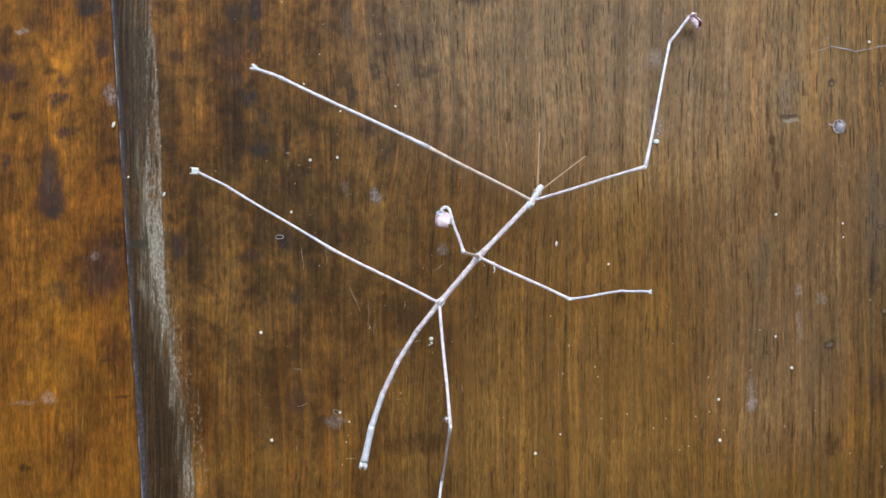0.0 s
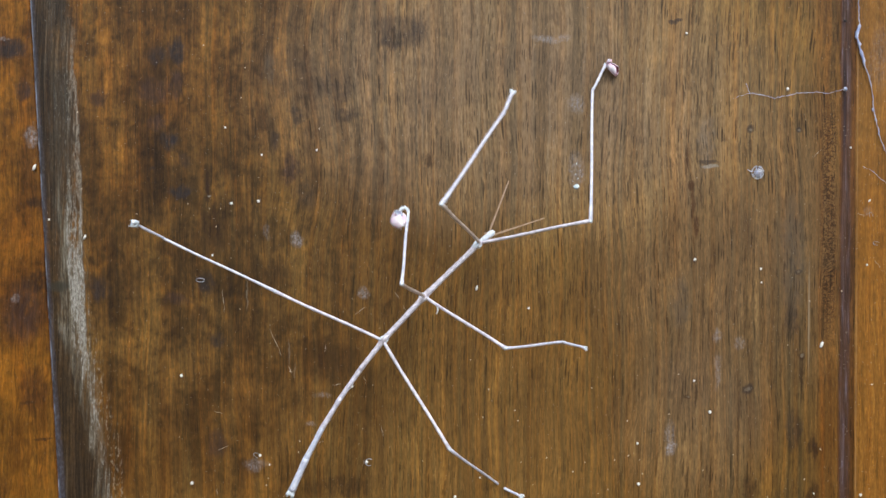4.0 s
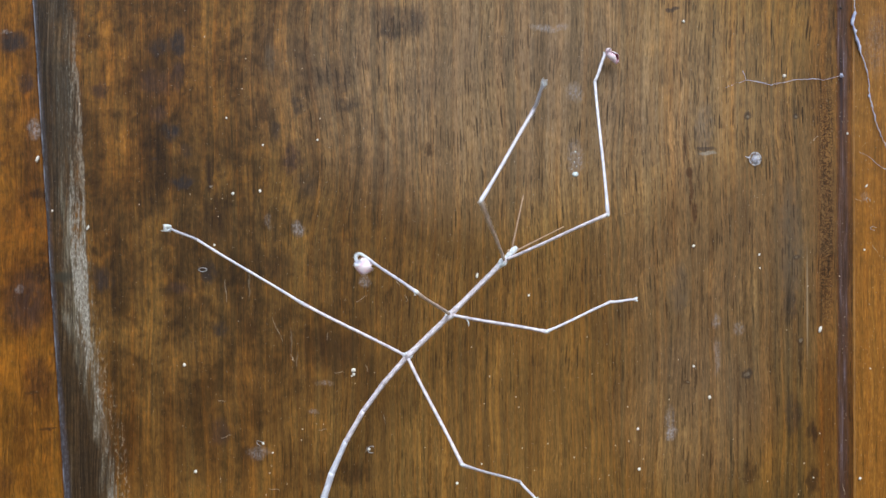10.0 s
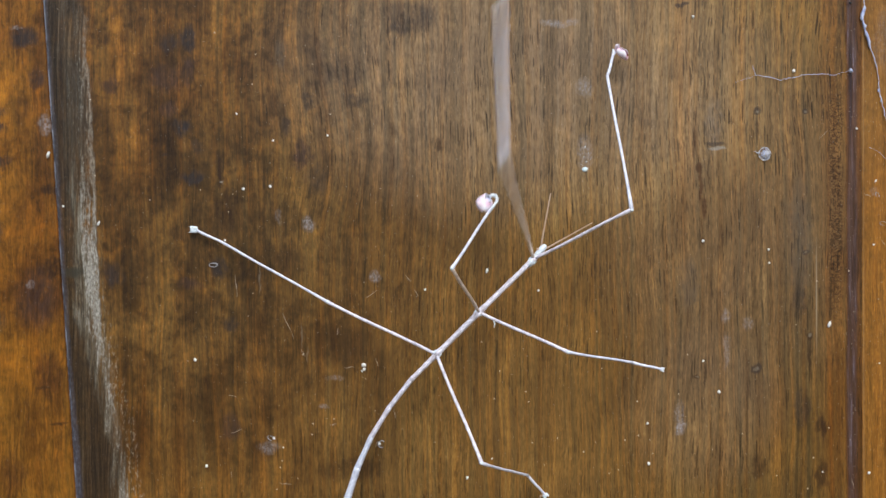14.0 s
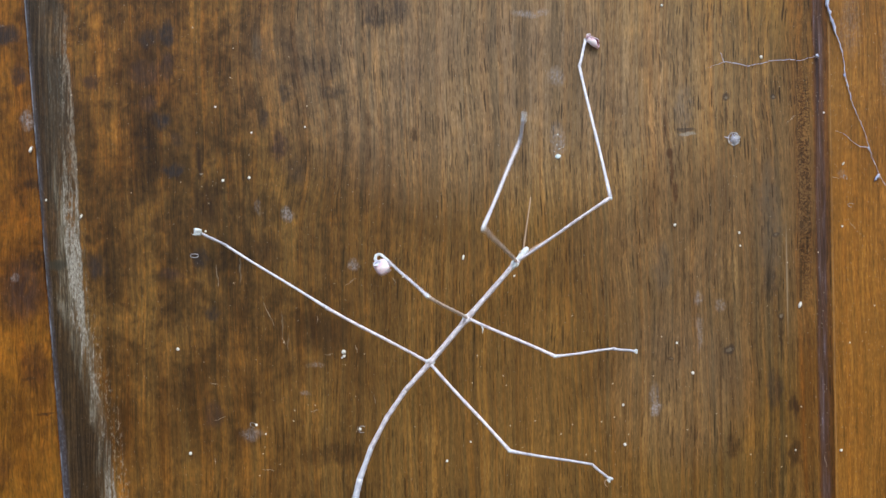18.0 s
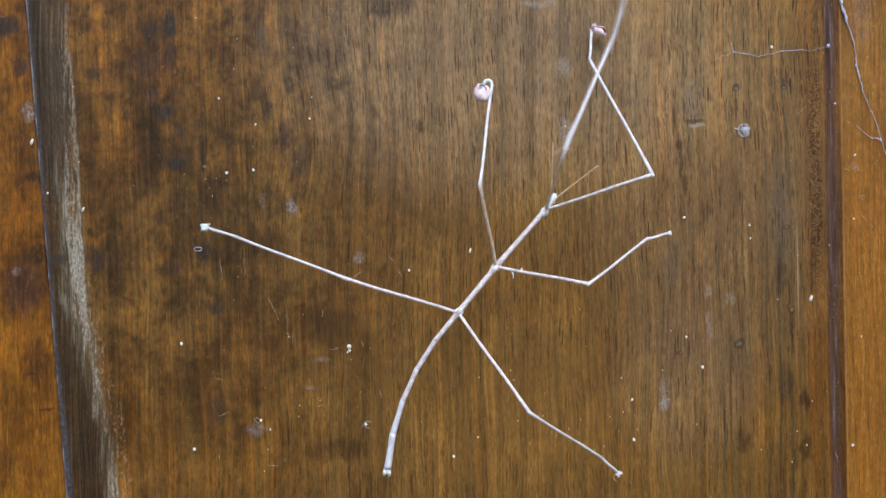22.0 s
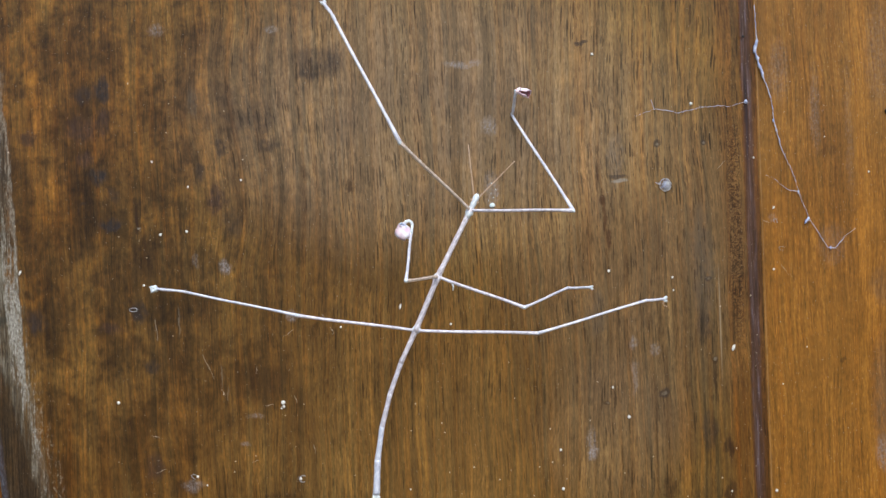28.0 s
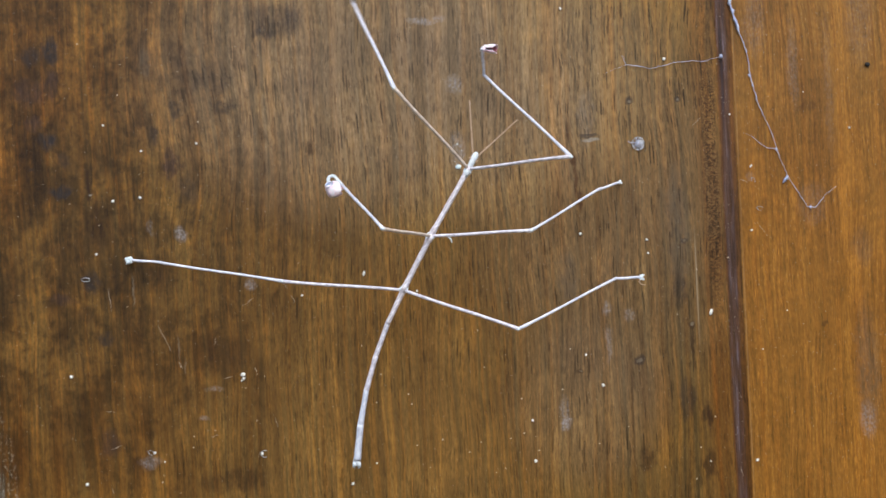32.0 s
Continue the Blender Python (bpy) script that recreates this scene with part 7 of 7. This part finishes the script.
    middle_right_rows = [
        (0, 21.9, -8.1, -10.2, 38, 11, -9.1, 44.5, 6.3, -9.1),
        (0.5, 19.4, -12.2, -11.1, 33.9, 7.9, -8, 38.5, 1.3, -8.1),
        (1, 18.7, -12.1, -12.4, 33.5, 7.8, -9.2, 39, 1.9, -8.9),
        (1.5, 18.2, -12.2, -13.1, 32.7, 8.2, -12.4, 37, 1.4, -13.1),
        (2, 18.3, -12.9, -12.2, 31.4, 8.3, -9.8, 36, 1.9, -11),
        (2.5, 16.8, -13.9, -13.2, 29.9, 7.3, -13, 33.6, 0.3, -14.3),
        (3, 17.1, -12.7, -14, 29.2, 9.2, -13.3, 34.3, 3.1, -14.3),
        (3.5, 18.8, -11.7, -12.6, 33, 8.8, -12, 37.1, 2, -12.5),
        (5.5, 21.4, -8.8, -10.7, 40.7, 6.6, -14.4, 46.8, 11, -17),
        (6, 22.1, -9.1, -8.9, 40, 7.6, -13.8, 47.4, 7.4, -16.8),
        (6.5, 21.5, -9.8, -9.5, 41.8, 4.5, -12.5, 47.5, 9.5, -15.1),
        (7, 21.2, -11, -8.8, 40.9, 4.3, -10.3, 46.5, 9.1, -13.3),
        (7.5, 22.6, -5, -10.7, 43.2, 9.2, -12, 45.9, 1.7, -13),
        (8, 21.7, -9.2, -9.7, 41.1, 6.4, -12.7, 44.9, -0.7, -13),
        (8.5, 24.4, -7.3, -0.9, 44.7, 6.2, 4.9, 51.6, 10.2, 5.6),
        (9, 24.9, -3.9, -4, 43.5, 11.4, 2.8, 49.3, 5.9, 3.7),
        (9.5, 24.8, -3.1, -5.1, 44.5, 11.2, 0.6, 48.8, 4.5, 1.2),
        (10, 23.5, -9.3, -3.6, 41.9, 6.3, 2.7, 49.2, 9.5, 3.2),
        (10.5, 23.7, -8.6, -3.7, 43.1, 5.5, 3.4, 49.9, 9.8, 4.1),
        (11, 23.6, -9, -3.3, 42.3, 6.3, 3.2, 49.9, 8.6, 4.2),
        (11.5, 23.4, -9.6, -3.5, 42.8, 4.9, 2.7, 49.7, 8.8, 3.1),
        (12, 23.4, -8.9, -5.1, 41.2, 8.6, -4.5, 49, 6.9, -4.3),
        (12.5, 22.3, -11.3, -5, 39.3, 5.8, 1.3, 46.4, 9.5, 1.9),
        (12.9, 23.1, -10, -4.3, 40.1, 6.8, 2.9, 47.5, 9.6, 4),
        (13, 22.4, -12.1, -0.4, 44.7, -0.9, -2.5, 52.5, -2.9, -2.4),
        (13.1, 25.1, -3.8, -2.3, 45.2, 11.1, -1.9, 53, 9.2, -1.4),
        (13.5, 21.8, -11.4, -6.9, 41.4, 2.8, -13.1, 49.1, 3.8, -15),
        (14, 21.2, -11, -9, 40.2, 4.6, -13.6, 48, 5.1, -15.5),
        (14.5, 23.5, -4, -8.9, 43.1, 10.7, -14, 48.2, 4.5, -14.6),
        (16.5, 21.9, -9.8, -8.6, 41.7, 5.3, -10, 47.3, 10.9, -11.6),
        (17, 22, -9.2, -9, 40.3, 7.7, -11, 47.8, 9.8, -12.6),
        (17.5, 22.2, -7.6, -10.1, 40.3, 9.5, -11.4, 45.4, 3.4, -12.1),
        (18, 21.4, -10.3, -9.2, 39.2, 7.3, -9.5, 43.9, 0.9, -9.6),
        (18.5, 21.7, -9.9, -9, 38.5, 8.6, -8.3, 43.3, 2.2, -8.7),
        (19, 21.6, -8.6, -10.5, 37.6, 10.6, -10.3, 43.4, 5.1, -10.3),
        (19.5, 20.3, -11.5, -10.3, 36.6, 7.5, -10.6, 41.7, 1.4, -11.3),
        (19.9, 21.7, -13.2, -2.6, 41.7, 1.9, -2.5, 49.4, -0, -3.3),
        (20, 24.7, -3.3, 2.6, 45.2, 8.2, 9.0, 52.2, 6.6, 12.0),
        (20.1, 23.5, -8.5, 5.2, 43.4, 4.1, 13.6, 50.8, 4, 16.7),
        (20.5, 23.9, -8.8, -0.3, 42.3, 4.1, 10.7, 48.7, 8.4, 12.8),
        (21, 23.9, -8.8, 0.6, 42.4, 4.3, 11.2, 49.2, 8.1, 12.8),
        (21.5, 21.8, -12.7, -3.7, 40.3, 1.5, 5.5, 46.5, 6.2, 7),
        (22, 21.8, -12.4, -4.4, 39.4, 1.8, 6.4, 46.2, 5.7, 7.8),
        (22.5, 20.7, -13.2, -6.8, 38.8, 2.3, 0.7, 44.8, 7.5, 1.5),
        (23, 22.7, -11.1, -3.6, 39.9, 4.8, 5.2, 47.3, 7.6, 6.3),
        (23.5, 20.6, -13.6, -6.4, 38.5, 2.5, 0.2, 45, 7.1, 1),
        (24, 21.3, -12.8, -5.8, 39.1, 4, -0.5, 46.2, 7.6, -0.1),
        (24.5, 21.7, -11.9, -6.1, 39.1, 5.7, -2.7, 46.8, 8, -2.6),
        (25, 23.1, -8.6, -6.6, 40.7, 9, -3.9, 45.5, 2.6, -3.3),
        (25.5, 21.2, -11.3, -8.5, 37.5, 7.5, -5.6, 42.8, 1.4, -5.2),
        (27.5, 20.5, -12.2, -9, 33.9, 8.7, -6.2, 40.1, 3.7, -5.3),
        (28, 21.5, -11.1, -8.2, 35.5, 9.3, -4.6, 41, 3.6, -4.5),
        (28.5, 20.5, -12.3, -9, 34.3, 8.3, -5.2, 41.9, 10.5, -4.9),
        (28.9, 20.2, -13.5, -7.7, 34.7, 6.8, -5.3, 39.7, 0.7, -3.9),
        (29, 20.8, -12.3, -8.1, 42.5, -0, -5.7, 50.1, -1.8, -4.2),
        (29.1, 24.4, -6.7, 3.5, 45.6, 3.7, 11.6, 52.5, 7.1, 13.8),
        (29.5, 24.6, -6.1, 3.2, 46.3, 4.7, 9.3, 53.3, 8.4, 10.4),
        (30, 24.2, -7.1, 3.6, 46.2, 3, 10.2, 53.1, 6.7, 11.5),
        (30.5, 24.3, -7.8, 0.3, 44.9, 3.5, 8.7, 52, 7.1, 9.9),
        (31, 25.2, -3.2, 2, 45.6, 9.1, 9.5, 53.3, 10.5, 11.2),
        (31.5, 25.3, -2.9, 0.6, 44.6, 10.6, 9, 52.4, 9.8, 10.8),
        (32, 24.9, -5.4, 0.1, 44.4, 6.6, 10.2, 50.8, 11, 12),
    ]
    hind_left_rows = [
        (0, -37.6, 1.6, 2.1, -65.4, 9.5, 18.1, -73, 7.2, 22.1),
        (0.5, -38.8, -3.1, 3.4, -67.1, 5.6, 18, -75.2, 7.4, 21.5),
        (1, -39.6, 2.1, 2.4, -68.2, 7.6, 17.8, -75.9, 10.6, 21.3),
        (1.5, -40.2, 2.5, 1.1, -70.3, 3.9, 14.5, -77.5, 8.9, 16.3),
        (2, -39.6, 5, 0.5, -68.9, 7.9, 15.3, -77.1, 9.6, 18.6),
        (2.5, -39.6, -4.9, 0.7, -70.4, 0.4, 11.4, -77.7, 4.8, 14),
        (3, -40.8, -1.7, -0.2, -70.1, 6.7, 12.5, -78.6, 8.2, 14.8),
        (3.5, -38.5, 5.9, -0.4, -68.5, 9.3, 12.8, -73.6, 2.6, 15.9),
        (5.5, -39.4, -3.9, 6, -68.1, 3.3, 20.7, -75.2, 7.7, 24),
        (6, -38.2, 6.1, 2.7, -66.4, 9.6, 19.5, -74.3, 10.6, 23.7),
        (6.5, -38.6, 6.6, 4, -66.5, 4.9, 21.5, -73.6, 9.1, 25.2),
        (7, -39, 4.5, 5.7, -66.9, 8.7, 22.7, -74.6, 10.9, 26.9),
        (7.5, -38.3, 5.6, 4.6, -66.4, 6.4, 21.8, -73.8, 9.5, 26),
        (8, -38.6, 3.9, 4, -66.3, 8.7, 21.3, -74.1, 9.9, 25.7),
        (8.5, -37.8, 9.5, 3.9, -64.9, 1.5, 20.9, -72.4, 4.3, 25),
        (9, -38.4, 3.2, 3.4, -66.3, 10.3, 19.5, -72.9, 5.2, 23),
        (9.5, -38.4, -3.8, 2, -66.3, 5.7, 16.7, -74.1, 9, 20),
        (10, -38.5, 5.2, 2.7, -66.7, 9.3, 19.3, -72.4, 3, 22.3),
        (10.5, -37.6, -0.7, 4.6, -66.4, 4.6, 19.8, -73.4, 9.5, 22.9),
        (11, -38.3, 6.4, 2.6, -66, 11.2, 19.7, -72.3, 5.5, 22.9),
        (11.5, -37.8, -0.6, 2.6, -66.2, 5.8, 18.2, -73.6, 9.5, 21.9),
        (12, -36.8, 3.5, -3.1, -65.7, 10.4, 11.3, -72.7, 5.7, 14.5),
        (12.5, -37.3, 2.9, 3.5, -67.4, 6.9, 16.3, -75, 10.6, 19.5),
        (13, -38, 7.1, 1.8, -66.5, 11.3, 17.9, -72.5, 5.8, 21.6),
        (13.5, -38.1, -2.5, 5.3, -67.1, 5.5, 19, -74.7, 8.8, 22.3),
        (14, -38.9, 1.3, 2.7, -66.9, 10.1, 17.6, -75, 10.6, 21.5),
        (14.5, -37.5, 7.2, 2.3, -65.5, 1.9, 18.9, -73.2, 5.4, 21.9),
        (16.5, -37.4, -2.3, 4.5, -64.6, 7.6, 20.3, -72.7, 8.7, 24.1),
        (17, -36.9, 7.9, 1.6, -64.7, 11.2, 19.1, -70.4, 5.2, 22.6),
        (17.5, -36.8, -2.8, 3.5, -64.8, 5.5, 18.9, -72, 9.5, 22.4),
        (18, -37.1, 4, 3.1, -64.7, 10, 20.1, -70.3, 4, 23.7),
        (18.5, -37.8, -2.7, 3.8, -64.7, 5.8, 21, -71.8, 10.2, 24.5),
        (19, -37.3, -5.1, 3.9, -64.5, 5, 19.6, -72.2, 8, 23.2),
        (19.5, -38.1, -2.6, 3.7, -65.8, 7.6, 18.5, -73.5, 10.7, 22.1),
        (20, -36, -9.2, 2.4, -63.4, 0.9, 17.8, -71.1, 3.9, 21.2),
        (20.5, -38.3, -2.7, 0, -66.8, 6.6, 13.9, -74.7, 9.6, 16.8),
        (21, -37.7, 6.5, -1, -66.7, 11.3, 14.1, -73.7, 6.4, 17),
        (21.5, -38, 8.7, -4.2, -68.8, 11.1, 7.6, -75, 5.3, 10.6),
        (22, -38.2, -8.3, -1.9, -67.1, 3.4, 8.9, -75.5, 5.2, 11.7),
        (22.5, -38.6, -7, -5.3, -69, 2.4, 3.3, -76.9, 6.1, 5.5),
        (23, -37.2, -8.8, -3.5, -66.1, 2, 8.2, -74.4, 4.3, 10.8),
        (23.5, -37.8, -9, -6.3, -68.2, 0.5, 2.2, -76, 3.9, 5.1),
        (24, -36.3, -12.2, -6.2, -65.5, 0.8, 2.3, -74.3, 1.4, 4),
        (24.5, -37.3, 6.7, -9.4, -68.9, 5.8, 0, -76, 11.1, 1.5),
        (25, -36, 8.6, -9.1, -67.9, 10.5, -0.7, -74.3, 4.4, 0.8),
        (25.5, -38.2, 4.7, -9.2, -70.5, 4.8, -2.6, -78.3, 9.1, -1.6),
        (27.5, -37.9, -4.2, -9.1, -70, 0.7, -3.2, -77.3, 5.6, -1.6),
        (28, -36.5, -4.1, -8.6, -67.5, 5.1, -1.8, -76.2, 7.1, -0.6),
        (28.5, -36.3, -3.8, -8.7, -68.1, 2, -2.2, -76, 6.2, -1.2),
        (29, -36.8, 3.9, -9.4, -68.7, 9.2, -2.8, -75.4, 3.4, -1.2),
        (29.5, -38, -3.3, -8.4, -70.3, -0.1, -2.6, -77.4, 5.3, -1.9),
        (30, -37.9, 0.2, -9.2, -69.7, 7.5, -4.1, -78.2, 10.1, -2.7),
        (30.5, -38.5, -3.5, -9.7, -70.6, 3.1, -5.3, -78.4, 7.4, -4.2),
        (31, -38.3, 4.1, -9.6, -70.4, 9.3, -4.1, -79.3, 10.4, -2.8),
        (31.5, -38.3, 0, -10.1, -70.3, 6.4, -5.1, -78.8, 8.9, -3.5),
        (32, -38.2, 2.5, -9.7, -70.2, 7.6, -3.5, -78.8, 10.2, -2.4),
    ]
    hind_right_rows = [
        (0, -7.1, -13.7, -40.5, -9.3, 11, -59.1, -10.3, 5.8, -65.2),
        (0.5, -10.5, -13.7, -39.3, -14, 7.4, -61.7, -15.9, 8.3, -69.4),
        (1, -11, -15.1, -38.5, -14.2, 6.7, -60.3, -16.7, 7.3, -67.8),
        (1.5, -11.5, -16.8, -37.4, -14.6, 4.2, -60, -15.5, 5.6, -67.8),
        (2, -11.1, -11.5, -40.5, -14.9, 12.5, -59.7, -15.9, 6.4, -64.7),
        (2.5, -12.9, -13, -39.7, -16.8, 8.8, -61.4, -18, 9.7, -69.2),
        (3, 5.1, -13.6, -33.9, 24.2, -2.8, -55.9, 28.2, 1.5, -61.3),
        (3.5, 7.1, -10.4, -36.4, 21.4, 11.4, -53, 26.2, 5.8, -56),
        (5.5, 2.2, -12.1, -34.6, 18.1, 12.3, -45.1, 22.2, 5.5, -46.3),
        (6, 4.8, -14.9, -34.3, 20.4, 9.7, -44.9, 24.2, 3.1, -47.1),
        (6.5, 3.3, -13.7, -34.6, 21.5, 9.6, -43.9, 25.5, 3.3, -46.8),
        (7, 2.3, -15.1, -33.4, 20.9, 8.1, -41.9, 24.4, 1.6, -45),
        (7.5, 2.9, -15.7, -33.9, 21.3, 7.8, -42.1, 26.4, 10.3, -47.7),
        (8, 3.2, -15.6, -34.1, 21.4, 7.9, -42.8, 24.7, 1.3, -45.8),
        (8.5, 2.8, -15.5, -33.9, 20, 8.9, -42.3, 23.8, 2.9, -45.9),
        (9, 2.6, -17.1, -34.1, 18.4, 7.7, -44, 23.5, 10, -49.7),
        (9.5, 3.7, -15.7, -35.1, 19.2, 8.3, -47, 22.6, 1.6, -49.7),
        (10, 2.6, -16.2, -34.6, 18.3, 8.5, -44.7, 22.1, 2.3, -48),
        (10.5, 2.1, -17.7, -34.2, 19.2, 6.5, -43.5, 23.9, 10.1, -48.9),
        (11, 2.3, -16.3, -34.8, 18.8, 8.3, -44.2, 23.5, 11, -50),
        (11.5, 2.6, -17, -35.3, 19.3, 7.5, -44.4, 23.5, 9.8, -50.8),
        (12, 6.1, -15.8, -37.3, 17.5, 9.8, -50.6, 22, 10.6, -57.1),
        (12.5, 1.4, -18.6, -34.7, 12.5, 8.6, -44.5, 20, 7.7, -47.3),
        (13, 1.2, -18.8, -34, 13.8, 7.8, -43.8, 17.5, 0.7, -44.2),
        (13.5, 0.2, -18.4, -33.6, 13.7, 8.1, -42.3, 17.6, 1.6, -44.6),
        (14, -0.2, -18.8, -34.3, 13.1, 7.6, -43.7, 17.8, 10.2, -49.6),
        (14.5, -0.1, -20.2, -33.7, 13.7, 6.3, -42.2, 18.7, 8.5, -48),
        (16.5, 9.1, -16.5, -30, 33, 0.8, -39.2, 38.5, 3.6, -44.3),
        (17, 10.6, -14.7, -31.1, 34.4, 2.4, -41.3, 39.7, 6, -46),
        (17.5, 10.8, -11.8, -33, 34.6, 5.7, -42.3, 39.2, 9.7, -47.5),
        (18, 9.3, -16, -31.4, 32.3, 3.1, -39.5, 37.4, 6.9, -44.4),
        (18.5, 8.9, -15, -31.3, 32.6, 3.8, -37.8, 37.1, 7.6, -43.2),
        (19, 8.1, -15.3, -32, 31.4, 3.6, -39.6, 36.5, 7.3, -44.6),
        (19.5, 7.8, -14.1, -32.7, 31.1, 4.8, -40.4, 35.5, 8.2, -46.1),
        (20, 8.6, -14.1, -33.6, 31.6, 5.2, -41.5, 36.6, 8.5, -46.8),
        (20.5, 7.6, -15.5, -33.7, 29.2, 3.2, -45.7, 33.5, 7.7, -50.7),
        (21, 8.3, -14.9, -34, 29.4, 4.8, -45.5, 34.2, 8.3, -50.8),
        (21.5, 8.8, -8.7, -37, 27, 11.2, -52.3, 31.7, 6.2, -56.4),
        (22, 6.6, -14, -35.2, 26.9, 3.8, -50.6, 31.9, 7.3, -55.7),
        (22.5, 5.6, -19.4, -32.9, 24.1, -4.4, -52.9, 28.4, -2.4, -59.3),
        (23, 7.5, -15.7, -35.1, 27.3, 2.1, -51, 32.2, 5.4, -56.4),
        (23.5, 8.8, -6.5, -38.5, 26.4, 11.4, -56.7, 30.8, 6.9, -61.5),
        (24, 8.4, -15, -35.3, 24.1, 4.2, -53.9, 29.3, 1.8, -59.4),
        (24.5, 8.8, -20.3, -32.2, 23.2, -2.7, -53.2, 28.6, -5, -58.7),
        (25, 25.2, 3.4, -13.9, 55.6, 4.6, -7.8, 62.6, 8.3, -7.2),
        (25.5, 23.6, 3.9, -17.9, 53.1, 9.1, -10, 58.4, 3.1, -9.3),
        (27.5, 21.5, -11.6, -20.6, 47.8, 0.5, -9.6, 55.1, 3.9, -9.4),
        (28, 25.5, -3.6, -15.5, 55.2, 1.3, -8.3, 61.3, 6.5, -8.5),
        (28.5, 25.5, 3.2, -18.5, 55.7, 7, -12.4, 62.8, 10.7, -12.9),
        (29, 24.9, 1.9, -20.4, 54.2, 9.1, -13, 59.1, 2.9, -12.5),
        (29.5, 21.3, -12.2, -20.1, 49, -0.4, -12.7, 56.3, 2.7, -13.1),
        (30, 20.9, -13.3, -20.8, 48.8, -2, -13.2, 56, 1.4, -13.4),
        (30.5, 20.4, -11.8, -22.1, 48.6, -1.1, -14.7, 55.5, 2.9, -15.1),
        (31, 21, -11.2, -21.5, 48.9, -0.1, -13.7, 56.2, 3, -14.3),
        (31.5, 21.2, -10.3, -23.1, 48.1, 2.7, -14.7, 55.6, 5.4, -14.8),
        (32, 20, -12.8, -23.4, 46.4, -0.2, -12.9, 53.6, 3.2, -13.1),
    ]
    body = smoothed(body_rows)
    walk(insect, [(t, Matrix.Translation((j[0].x * MM, j[0].y * MM, EYE + j[0].z * MM))) for t, j in body])
    zero = Vector((0, 0, 0))
    fore, hind, neck = [], [], []
    for t, (hip, front, face, rear) in body:
        front, rear = front.normalized() * 19.5, rear.normalized() * 15.3
        neck.append((t, front))
        hind.append((t, rear))
        fore.append((t, face - front))
    walk(mesothorax, [(t, along(zero, v)) for t, v in neck])
    walk(metathorax, [(t, along(zero, v)) for t, v in hind])
    walk(head, [(t, along(n[1], v)) for (t, v), n in zip(fore, neck)])
    start = [v for t, v in hind]
    tail = smoothed(abdomen_rows)
    for k, piece in enumerate(abdomen):
        rows = []
        for i, (t, j) in enumerate(tail):
            d = (j[k] - (j[k - 1] if k else hind[i][1])).normalized()
            rows.append((t, along(start[i], d)))
            start[i] = start[i] + d * SEG
        walk(piece, rows)
    roots = {"front": [v for t, v in neck], "middle": [zero] * len(body), "hind": [v for t, v in hind]}
    for key, table in (("front_left", front_left_rows), ("front_right", front_right_rows), ("middle_left", middle_left_rows),
                       ("middle_right", middle_right_rows), ("hind_left", hind_left_rows), ("hind_right", hind_right_rows)):
        pieces, lengths = LEGS[key]
        root = roots[key.split("_")[0]]
        joints = smoothed(table)
        start = list(root)
        for k, piece in enumerate(pieces):
            rows = []
            for i, (t, j) in enumerate(joints):
                d = (j[k] - (j[k - 1] if k else root[i])).normalized()
                rows.append((t, along(start[i], d)))
                start[i] = start[i] + d * lengths[k]
            walk(piece, rows)


motions()
